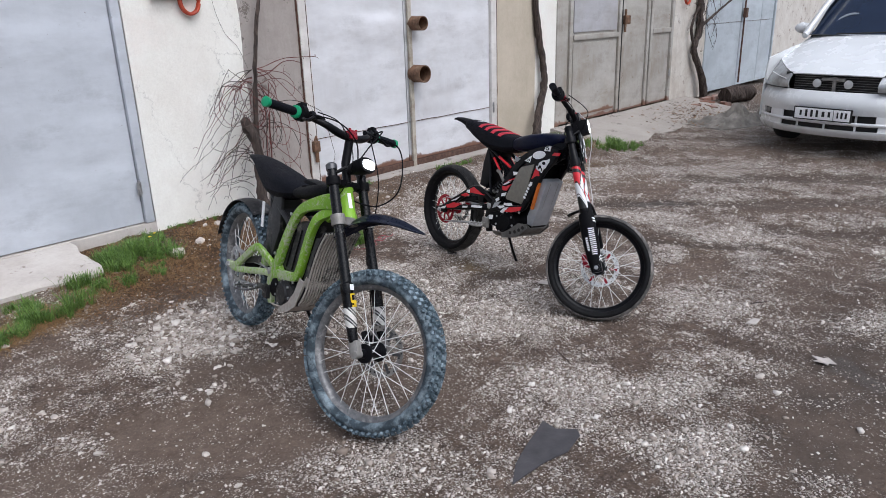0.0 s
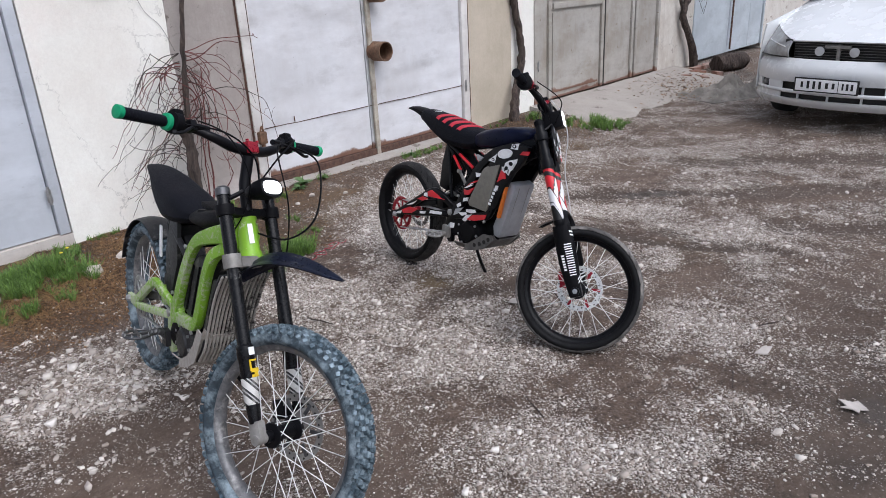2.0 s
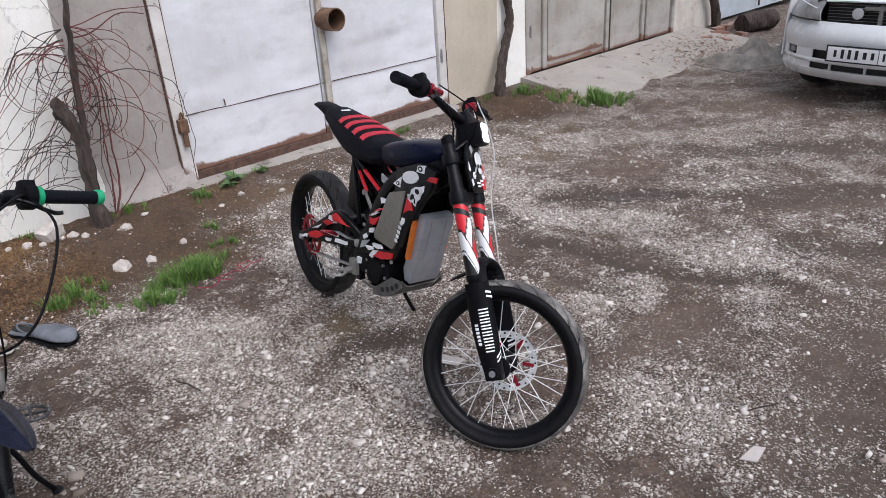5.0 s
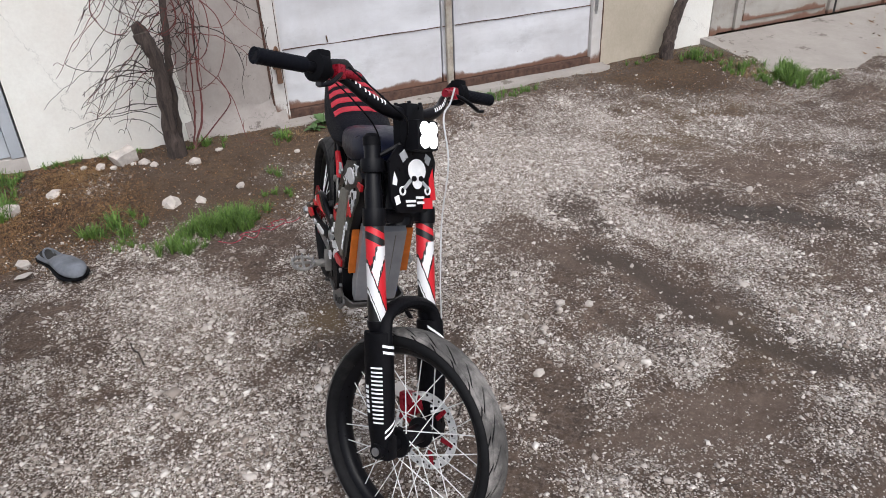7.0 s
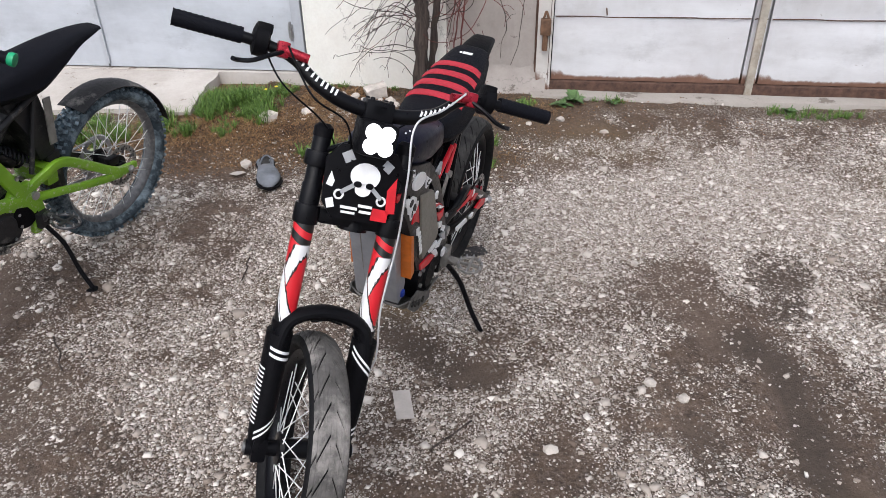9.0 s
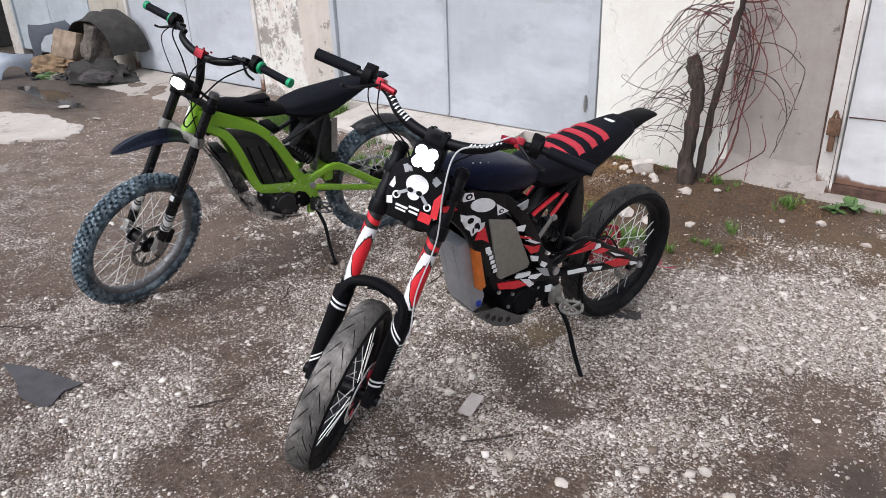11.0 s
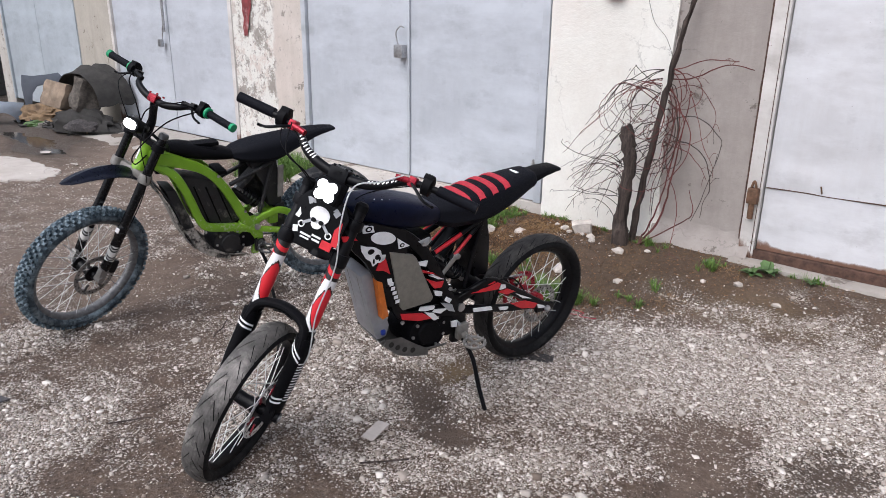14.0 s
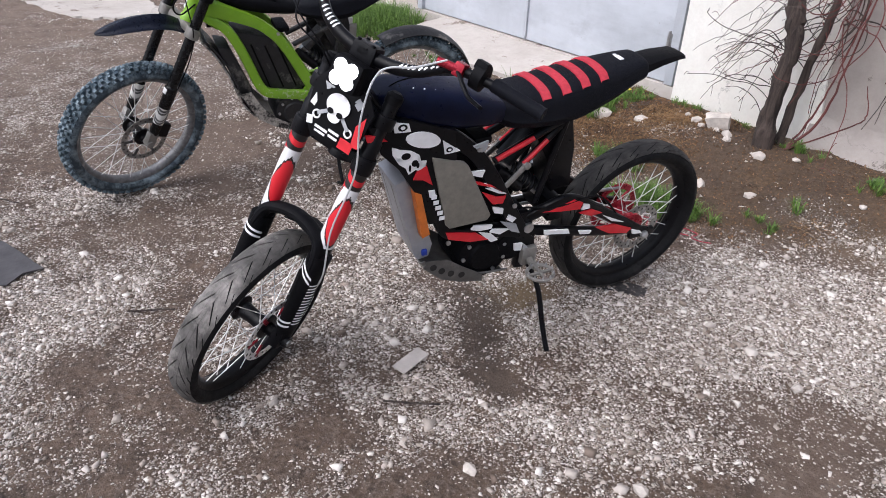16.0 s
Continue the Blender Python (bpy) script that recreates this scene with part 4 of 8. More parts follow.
door_d = garage_door("door_4", 11.15, 14.22, 0.12, 2.2, (12.62, 13.55), DOOR_SKY, DOOR_SKY, "closed light blue garage door behind a vine", dents=0.005, seams=(1.06,))
part("bar_lock", joined(tube([(1.49, -0.05, 0.05), (1.49, -0.05, 2.0)], 0.014, 8), box((1.50, -0.06, 1.20), (0.09, 0.06, 0.16), 0.015)), RUST_AND_SHADOW, door_d, "dark upright bar lock")
door_z = garage_door("door_5", -4.30, -1.62, 0.12, 2.2, (-2.93,), DOOR_BLUE, DOOR_FRAME, "closed pale grey garage door with flaked edges", dents=0.005)
part("padlock", joined(box((1.27, -0.06, 0.98), (0.07, 0.04, 0.08), 0.012), tube(spline([(1.30, -0.05, 1.02), (1.32, -0.05, 1.12), (1.36, -0.05, 1.22)]), 0.007, 8)), STEEL, door_z, "hanging steel padlock")
part("bar", tube([(1.36, -0.05, 1.1), (1.36, -0.05, 1.9)], 0.014, 8), STEEL, door_z)
garage_door("door_6", -8.05, -5.30, 0.10, 2.2, (-6.70,), DOOR_SKY, DOOR_SKY, "closed light blue double garage door", dents=0.004)


def ramp_slab(name, x0, x1, y0, z_wall, z_front, label, wobble=0.08, deep=0.12, material=None):
    def at(u, v):
        x = x0 + (x1 - x0) * u
        edge = y0 + wobble * nz(x * 2.3, 4.0) + 0.35 * wobble * nz(x * 9, 1.0)
        y = FACE - 0.028 + (edge - FACE + 0.028) * v
        return (x + 0.03 * nz(v * 4, x0) * (1 if 0 < u < 1 else 0.8), y, z_wall + (z_front - z_wall) * v + 0.006 * nz(x * 4, y * 4) - (0.02 if v > 0.99 else 0))
    bm = sheet(at, int((x1 - x0) * 14), 12)
    r = bmesh.ops.extrude_edge_only(bm, edges=[e for e in bm.edges if e.is_boundary])
    for v in (g for g in r["geom"] if isinstance(g, bmesh.types.BMVert)):
        v.co.z -= deep
    return tagged(part(name, bm, material or SLABC), label, "concrete apron", kind="structure")


tagged(part("sill_1", box((0.78, 4.83, 0.03), (2.70, 0.28, 0.262), 0.006), SLABC), "concrete threshold under the blue-grey door", "threshold", kind="structure")
ramp_slab("apron_1", -0.18, 1.52, 4.22, 0.155, 0.085, "worn pale concrete apron under the blue-grey door")
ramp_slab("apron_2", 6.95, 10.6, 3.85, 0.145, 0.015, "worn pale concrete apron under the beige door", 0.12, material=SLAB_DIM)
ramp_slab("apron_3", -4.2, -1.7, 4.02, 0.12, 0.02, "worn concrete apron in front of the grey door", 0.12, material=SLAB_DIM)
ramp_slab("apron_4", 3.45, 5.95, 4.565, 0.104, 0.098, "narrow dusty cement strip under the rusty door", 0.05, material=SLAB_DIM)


def patch(name, cx, cy, rx, ry, z, label, seed, turn=0.0):
    bm = bmesh.new()
    c = bm.verts.new((0, 0, 0.004))
    rim = []
    for i in range(96):
        a = 2 * math.pi * i / 96
        k = 1 + 0.28 * nz(math.cos(a) * 1.5, math.sin(a) * 1.5, seed) + 0.20 * nz(math.cos(a) * 5, math.sin(a) * 5, seed) + 0.10 * nz(math.cos(a) * 13, math.sin(a) * 13, seed)
        rim.append(bm.verts.new((rx * k * math.cos(a), ry * k * math.sin(a), 0)))
    low = [bm.verts.new((v.co.x * 1.02, v.co.y * 1.02, -0.04)) for v in rim]
    for i in range(96):
        j = (i + 1) % 96
        bm.faces.new((c, rim[i], rim[j]))
        bm.faces.new((rim[i], low[i], low[j], rim[j]))
    return tagged(part(name, bm, SLABC, m=pose(cx, cy, z, 0, 0, turn)), label, "concrete patch", kind="structure")


patch("pavement_1", -3.1, 2.62, 1.25, 0.42, 0.005, "pale worn remnant of concrete paving", 3.0, 12)

k = Mat("still_muddy_water")
WATER = k.done((0.03, 0.027, 0.024), 0.10, 0.0, k.noise(9, 2), 0.02, 0.002)


def puddle(name, cx, cy, rx, ry, z):
    """Standing water that fills a hollow up to one level; the uneven mud makes its shore."""
    bm = bmesh.new()
    bm.faces.new([bm.verts.new((cx + rx * math.cos(2 * math.pi * i / 24), cy + ry * math.sin(2 * math.pi * i / 24), z)) for i in range(24)])
    return tagged(part(name, bm, WATER), "shallow brown puddle in the muddy yard", "puddle", kind="structure")


puddle("water_1", -4.5, 3.60, 1.35, 0.34, -0.026)
puddle("water_2", -6.2, 3.20, 1.2, 0.30, -0.026)


# ---- the two electric motorcycles ----
RAKE = 26.6


def tread_blocks(R, tube_r, rows, count, size, skew=0.0, lift=0.0):
    """Blocks set over a tyre: rows are angles across the tube."""
    bm = bmesh.new()
    for k, (phi, twist, off) in enumerate(rows):
        for i in range(count):
            a = 2 * math.pi * (i + off) / count
            p = radians(phi)
            hr, hw = tube_r
            place = Matrix.Rotation(-a, 4, "Y") @ Matrix.Translation((R - hr + (hr + lift) * math.cos(p), (hw + lift) * math.sin(p), 0)) @ Matrix.Rotation(math.atan2(hr * math.sin(p), hw * math.cos(p)), 4, "Z") @ Matrix.Rotation(radians(twist), 4, "X")
            j = 1 + 0.30 * nz(i * 1.7, k * 3.1 + phi)
            place = place @ Matrix.Translation((0.0022 * nz(i * 2.3, phi), 0.002 * nz(i * 1.1, phi), 0)) @ Matrix.Rotation(radians(26) * nz(i * 1.9, phi + 3), 4, "X")
            bmesh.ops.create_cube(bm, size=1, matrix=place @ Matrix.Diagonal((size[0], size[1] * j, size[2] * j, 1)))
    return bm


def slanted_blocks(R, tube_r, p0, p1, count, fill, slant, off=0.0):
    """Low slanted blocks between two angles across the tube, with narrow grooves between them."""
    bm = bmesh.new()
    hr, hw = tube_r

    def at(a, p, lift):
        p = radians(p)
        d = R - hr + (hr + lift) * math.cos(p)
        return (d * math.cos(a), (hw + lift) * math.sin(p), -d * math.sin(a))
    step = 2 * math.pi / count
    for i in range(count):
        rows = []
        for j in range(4):
            p = p0 + (p1 - p0) * j / 3
            a = (i + off) * step + slant * j / 3
            rows.append([bm.verts.new(at(a + step * fill * (k / 3 - 0.5), p, lift)) for k, lift in ((0, -0.003), (0, 0.0), (1, 0.0), (2, 0.0), (3, 0.0), (3, -0.003))])
        for r0, r1 in zip(rows, rows[1:]):
            for k in range(5):
                bm.faces.new((r0[k], r0[k + 1], r1[k + 1], r1[k]))
        for row in (rows[0], rows[-1]):
            low = [bm.verts.new(at(math.atan2(-v.co.z, v.co.x), (p0 if row is rows[0] else p1) * (0.97 if (row is rows[0]) == (abs(p0) < abs(p1)) else 1.03), -0.003)) for v in row[1:5]]
            for k in range(3):
                bm.faces.new((row[k + 1], row[k + 2], low[k + 1], low[k]))
    bmesh.ops.recalc_face_normals(bm, faces=bm.faces)
    return bm


def decal_piece(outline, y, side, lift):
    bm = bmesh.new()
    top = [bm.verts.new((px, side * (y(px) + lift), pz)) for px, pz in outline]
    low = [bm.verts.new((px, side * (y(px) - 0.004), pz)) for px, pz in outline]
    bm.faces.new(top)
    n = len(outline)
    for a in range(n):
        bm.faces.new((top[a], top[(a + 1) % n], low[(a + 1) % n], low[a]))
    bmesh.ops.triangulate(bm, faces=[f for f in bm.faces if len(f.verts) > 4])
    bmesh.ops.recalc_face_normals(bm, faces=bm.faces)
    return bm


def decals(outlines, y, material, parent, label="", lift=0.0022):
    """Cut vinyl on both flanks: each outline is x, z along the side."""
    for outline in outlines:
        for side in (-1, 1):
            part("decal", decal_piece(outline, y, side, lift), material, parent, label, soft=False)


def rings(rows, y, material, parent, lift=0.0036):
    """Round marks on both flanks: x, z, half length, half height."""
    decals([[(x + a * math.cos(t), z + b * math.sin(t)) for t in [2 * math.pi * j / 14 for j in range(14)]] for x, z, a, b in rows], y, material, parent, "", lift)


def flank(*knots):
    """Outer face of a spar: y for each x."""
    return lambda x: float(np.interp(x, [a for a, _ in knots], [b for _, b in knots]))


def make_wheel(bike, name, R, tr, knobby, m, disc_side, rim_mat, hub_mat, tyre_mat, tread_mat, disc_r=0.0, sprocket=None, label=""):
    hr, hw = tr
    rr = R - 2 * hr
    inner = (hr - 0.004, hw - 0.002)
    rim = part(name, hoop([(rr + 0.006, -0.024), (rr + 0.010, -0.017), (rr - 0.004, -0.010), (rr - 0.010, 0), (rr - 0.004, 0.010), (rr + 0.010, 0.017), (rr + 0.006, 0.024), (rr - 0.004, 0.021), (rr - 0.013, 0.010), (rr - 0.014, 0), (rr - 0.013, -0.010), (rr - 0.004, -0.021)], 64), rim_mat, bike, label, m)
    prof = []
    for i in range(15):
        a = radians(-140 + 280 * i / 14)
        prof.append((R - hr - 0.002 + (hr - 0.004) * math.cos(a), hw * math.sin(a)))
    prof += [(rr + 0.004, 0.016), (rr + 0.004, -0.016)]
    part("tyre", hoop(prof, 72), tyre_mat, rim, "blue-grey dusty off-road tyre" if knobby else "worn black road tyre")
    if knobby:
        n = 66
        blocks = joined(tread_blocks(R, inner, ((11, 0, 0), (-11, 0, 0.25)), n, (0.015, 0.0115, 0.0125), lift=0.001), tread_blocks(R, inner, ((32, 12, 0.5), (-32, -12, 0.7)), n, (0.014, 0.0125, 0.0120), lift=0.001),
                        tread_blocks(R, inner, ((55, 18, 0.1), (-55, -18, 0.3)), n, (0.013, 0.0115, 0.0125), lift=0.001))
    else:
        blocks = joined(slanted_blocks(R, inner, -7, 7, 30, 0.99, 0.01), *[joined(slanted_blocks(R, inner, s * 7.6, s * 46, 26, 0.88, 0.20, 0.25 if s > 0 else 0.0), slanted_blocks(R, inner, s * 47, s * 66, 26, 0.87, 0.08, 0.6)) for s in (-1, 1)])
    tagged(part("tread", blocks, tread_mat, rim, "raised tread blocks", soft=False), kind="stuff")
    part("hub", lathe([(0.012, -0.075), (0.018, -0.072), (0.018, -0.052), (0.036, -0.05), (0.038, -0.040), (0.024, -0.034), (0.021, 0), (0.024, 0.034), (0.038, 0.040), (0.036, 0.05), (0.018, 0.052), (0.018, 0.072), (0.012, 0.075)], 28), hub_mat, rim)
    for side in (-1, 1):
        for lean in (-1, 1):
            a1 = lean * radians(48)
            s0 = Vector((0.037 * math.cos(a1), side * 0.045, 0.037 * math.sin(a1)))
            s1 = Vector((rr - 0.010, side * 0.008, 0))
            me = finish(tube([s0, s1], 0.0015, 5), "spoke", SPOKE)
            for i in range(8):
                share("spoke", me, rim, Matrix.Rotation(-2 * math.pi * (i + (0.5 if side > 0 else 0) + (0.25 if lean > 0 else 0)) / 8, 4, "Y"))
    if disc_r:
        y = disc_side * 0.062
        d = hoop([(disc_r, y - 0.001), (disc_r, y + 0.001), (disc_r - 0.022, y + 0.001), (disc_r - 0.022, y - 0.001)], 48)
        disc = part("brake_disc", d, (ALU_DARK if knobby or sprocket else DISC), rim, "drilled steel brake disc")
        hole = finish(lathe([(0.0035, -0.0016), (0.0035, 0.0016)], 8), "vent_hole", GAP)
        for i in range(30):
            a = 2 * math.pi * i / 30
            q = disc_r - (0.007 if i % 2 else 0.015)
            share("vent_hole", hole, disc, Matrix.Translation((q * math.cos(a), y, q * math.sin(a))))
        arms = box((0.020 + disc_r / 2, y, 0), (disc_r - 0.060, 0.004, 0.012), 0.002)
        me = finish(arms, "disc_carrier", CAP_DARK if knobby else RED if disc_r > 0.09 else STEEL)
        for i in range(6):
            share("disc_carrier", me, rim, Matrix.Rotation(2 * math.pi * i / 6 + 0.3, 4, "Y"))
    if sprocket:
        y = -disc_side * 0.06
        k = 0.086
        teeth = [box((k, y, 0), (0.010, 0.005, 0.006), 0, Matrix.Rotation(2 * math.pi * i / 44, 4, "Y")) for i in range(44)]
        part("sprocket", joined(hoop([(k, y - 0.0025), (k, y + 0.0025), (k - 0.016, y + 0.0025), (k - 0.016, y - 0.0025)], 44), *teeth,
                                *[box((0.052, y, 0), (0.05, 0.004, 0.012), 0.001, Matrix.Rotation(2 * math.pi * i / 8, 4, "Y")) for i in range(8)]), sprocket, rim, "red anodised rear sprocket" if sprocket is RED else "")
    return rim


def seat_part(bike, stations, material, stripes=(), label=""):
    """stations: x, top, underside, half width."""
    def ring(x, zt, zb, w):
        out = []
        for j in range(20):
            a = 2 * math.pi * j / 20
            c, s = math.cos(a), math.sin(a)
            k = (abs(c) ** 3.2 + abs(s) ** 3.2) ** (-1 / 3.2)
            yy = w * k * c * (1.0 if s < 0 else 0.93)
            out.append((x, yy, (zt + zb) / 2 + (zt - zb) / 2 * k * s))
        return out
    fine = spline([Vector((a, b, c)) for a, b, c, _ in stations], 5)
    ws = spline([Vector((a, d, 0)) for a, _, _, d in stations], 5)
    ob = part("seat", loft([ring(p.x, p.y, p.z, q.y) for p, q in zip(fine, ws)]), material, bike, label)

    def at(x):
        for (p, q), (p2, q2) in zip(zip(fine, ws), zip(fine[1:], ws[1:])):
            if min(p.x, p2.x) <= x <= max(p.x, p2.x):
                t = (x - p.x) / ((p2.x - p.x) or 1)
                return p.lerp(p2, t), q.lerp(q2, t).y
        return fine[0], ws[0].y
    for x in stripes:
        rows = []
        for dx in (-0.013, -0.012, 0.012, 0.013):
            row = []
            for j in range(11):
                t = -1 + 2 * j / 10
                xx = x + dx + 0.004 * abs(t)
                p, w = at(xx)
                y = 0.86 * w * t
                top = (1 - abs(y / (w * 0.95)) ** 3.2) ** (1 / 3.2)
                row.append((xx, y, (p.y + p.z) / 2 + (p.y - p.z) / 2 * top + (0.0032 if abs(dx) < 0.0125 else -0.001)))
            rows.append(row)
        part("stripe", loft(rows, cap=False, closed=False), RED_RUBBER, ob, "raised red grip stripe")
    return ob


def pair(fn):
    return joined(fn(-1), fn(1))


def swept(pts, r, wide, square=3.2, n=12, k=5):
    return tube(spline(pts, k), r, n, wide, (0, 1, 0), square)


def grip(bm_y0, bm_y1, r=0.0165):
    prof = [(r * 0.92, 0)]
    n = 26
    L = abs(bm_y1 - bm_y0)
    for i in range(n):
        prof.append((r if i % 2 else r * 0.93, L * i / (n - 1)))
    prof.append((r * 0.6, L))
    return lathe(prof, 18)


def cable(bike, pts, r=0.0035, material=None, m=None, name="cable"):
    return part(name, tube(spline(pts, 8), r, 6), material or BLACK_MATT, bike, m=m)


def graphic(rows, x, material, parent, m, label=""):
    """Thin flat pieces of a decal on a plate that faces forward: centre y, z, width, height, turn."""
    for y, z, w, h, t in rows:
        part("decal", box((0, 0, 0), (0.0016, w, h), 0.0, Matrix.Translation((x, y, z)) @ Matrix.Rotation(radians(t), 4, "X")), material, parent, label, m)


def oval(cy, cz, ry, rz, x, n=20):
    return moved(lathe([(1, -0.0008), (1, 0.0008)], n, "x"), Matrix.Translation((x, cy, cz)) @ Matrix.Diagonal((1, ry, rz, 1)))


def make_bike(name, axle, heading, lean, nose, R_rear, R_front, base, turn, green, label):
    R0 = pose(0, 0, 0, -lean, nose, heading)
    root = Vector(axle) - R0 @ Vector((0, 0, R_rear))
    bike = empty(name, Matrix.Translation(root) @ R0, label, "electric motorcycle", "parked electric motorcycles")
    S = Matrix.Translation(base) @ pose(0, 0, 0, 0, -RAKE, 0) @ pose(0, 0, 0, 0, 0, turn)
    paint = GREEN if green else BLACK
    dark = BLACK_MUDDY if green else BLACK
    tr = (0.028, 0.042) if green else (0.0255, 0.043)

    # wheels
    make_wheel(bike, "front_wheel", R_front, tr, green, S @ Matrix.Translation((0.008, 0, 0)), 1, RIM_MUDDY if green else BLACK, BLACK, TYRE_BLUE if green else TYRE_BLACK, KNOB if green else TREAD_DUSTY, 0.100 if green else 0.098, label="spoked front wheel")
    make_wheel(bike, "rear_wheel", R_rear, (tr[0] + 0.003, tr[1] + 0.006), green, Matrix.Translation((0, 0, R_rear)), 1, RIM_MUDDY if green else BLACK, BLACK if green else RED, TYRE_BLUE if green else TYRE_BLACK, KNOB if green else TREAD_DARK, 0.085, sprocket=STEEL if green else RED, label="spoked rear wheel")

    # frame: two spars each side, a head tube and the plates round the pivot
    def upper(s):
        return swept([(0.912, s * 0.016, 0.815), (0.84, s * 0.048, 0.800), (0.715, s * 0.067, 0.752), (0.645, s * 0.070, 0.698), (0.600, s * 0.070, 0.640), (0.562, s * 0.070, 0.577), (0.500, s * 0.068, 0.463), (0.430, s * 0.064, 0.345)],
                     [0.0215 + 0.012 * smooth(0.35, 0.05, i / 35) + 0.003 * smooth(0.5, 0.9, i / 35) for i in range(36)], 0.60, 5.0)

    def lower(s):
        return swept([(0.910, s * 0.016, 0.785), (0.868, s * 0.042, 0.762), (0.825, s * 0.064, 0.728), (0.790, s * 0.070, 0.668), (0.757, s * 0.070, 0.587), (0.722, s * 0.070, 0.493), (0.690, s * 0.070, 0.447), (0.62, s * 0.070, 0.428), (0.52, s * 0.068, 0.410), (0.44, s * 0.066, 0.38)], 0.0200, 0.75, 5.0)
    frame = part("frame", joined(pair(upper), pair(lower),
                                 pair(lambda s: slab([(0.915, 0.825), (0.915, 0.765), (0.86, 0.72), (0.81, 0.75), (0.84, 0.80)], s * 0.024, s * 0.044, 0.008)),
                                 pair(lambda s: slab([(0.51, 0.455), (0.435, 0.455), (0.405, 0.375), (0.395, 0.30), (0.43, 0.245), (0.46, 0.25), (0.455, 0.30), (0.50, 0.365), (0.56, 0.39)], s * 0.050, s * 0.074, 0.008))), paint, bike,
                 "mud-splashed lime green frame" if green else "black frame wrapped in torn red and white decals")
    if not green:
        for s in (-1, 1):
            part("side_cover", slab([(0.925, 0.815), (0.895, 0.740), (0.850, 0.690), (0.800, 0.605), (0.760, 0.500), (0.735, 0.500), (0.742, 0.600), (0.690, 0.690), (0.700, 0.770), (0.830, 0.822)], s * 0.062, s * 0.086, 0.006), BLACK, frame, "black plastic side cover")
    for c, size in (((0.44, 0, 0.40), (0.05, 0.10, 0.05)), ((0.86, 0, 0.76), (0.07, 0.07, 0.06)), ((0.60, 0, 0.705), (0.05, 0.11, 0.02))):
        part("cross_member", box(c, size, 0.006), BLACK_MATT, frame)
    for s in (-1, 1):
        part("pivot_bolt", lathe([(0.016, s * 0.074), (0.016, s * 0.084), (0.009, s * 0.085)], 12), STEEL, frame, m=Matrix.Translation((0.435, 0, 0.40)))
    for x, z in ((0.63, 0.705), (0.50, 0.50), (0.70, 0.425)):
        for s in (-1, 1):
            part("frame_bolt", lathe([(0.007, s * 0.086), (0.007, s * 0.092), (0.003, s * 0.0925)], 8), STEEL, frame, m=Matrix.Translation((x, 0, z)))
    hm = Matrix.Translation(base) @ pose(0, 0, 0, 0, -RAKE, 0)
    part("head_tube", joined(moved(lathe([(0.034, 0.515), (0.034, 0.535), (0.0305, 0.54), (0.0295, 0.630), (0.033, 0.635), (0.033, 0.655)], 28, "z"), Matrix.Translation((-0.03, 0, 0)))), paint if green else BLACK, frame, m=hm)
    if green:
        part("sticker", box((0.0005, -0.002, 0.59), (0.002, 0.015, 0.060), 0), WHITE_DECAL, frame, m=hm)

    # battery, motor and the guard below it
    battery = part("battery_box", slab([(0.80, 0.715), (0.66, 0.680), (0.58, 0.62), (0.505, 0.45), (0.60, 0.415), (0.70, 0.43), (0.745, 0.50)], -0.055, 0.055, 0.012), BLACK_MUDDY if green else BLACK_MATT, bike)
    if green:
        for s in (-1, 1):
            for i in range(3):
                part("rib", tube([(0.735 - 0.055 * i, s * 0.057, 0.655 - 0.01 * i), (0.668 - 0.055 * i, s * 0.057, 0.455)], 0.004, 6), BLACK_MATT, battery)
    else:
        for s in (-1, 1):
            part("cover_panel", slab([(0.762, 0.708), (0.668, 0.675), (0.655, 0.660), (0.575, 0.490), (0.585, 0.474), (0.70, 0.474), (0.712, 0.488)], s * 0.078, s * 0.092, 0.006), PANEL, battery, "flat grey-brown side panel")
            for i in range(5):
                part("label_bar", box((0.752 - 0.0065 * i, s * 0.0915, 0.590 - 0.018 * i), (0.015, 0.002, 0.012), 0, None), WHITE_DECAL, battery)
    mx, mz = 0.572, 0.335
    motor = part("motor", joined(lathe([(0.02, -0.082), (0.045, -0.082), (0.05, -0.074), (0.082, -0.070), (0.086, -0.06), (0.086, 0.06), (0.082, 0.070), (0.05, 0.074), (0.045, 0.082), (0.02, 0.082)], 36)), BLACK_MATT if not green else BLACK_MUDDY, bike, m=Matrix.Translation((mx, 0, mz)))
    for i in range(9):
        a = 2 * math.pi * i / 9
        for s in (-1, 1):
            part("cover_bolt", lathe([(0.006, s * 0.071), (0.006, s * 0.078), (0.002, s * 0.079)], 8), STEEL, motor, m=Matrix.Translation((0.068 * math.cos(a), 0, 0.068 * math.sin(a))))
    part("gearcase", joined(lathe([(0.05, 0.0), (0.055, 0.06), (0.05, 0.075), (0.02, 0.078)], 24), lathe([(0.05, 0.0), (0.055, -0.06), (0.05, -0.075), (0.02, -0.078)], 24)), BLACK_MATT, motor, m=Matrix.Translation((-0.09, 0, 0.01)))
    w = 0.088
    skid_line = spline([(0.815, 0, 0.455), (0.775, 0, 0.395), (0.735, 0, 0.335), (0.665, 0, 0.285), (0.58, 0, 0.252), (0.495, 0, 0.238)] if green else [(0.772, 0, 0.352), (0.755, 0, 0.332), (0.715, 0, 0.300), (0.655, 0, 0.272), (0.58, 0, 0.252), (0.495, 0, 0.242)], 4)
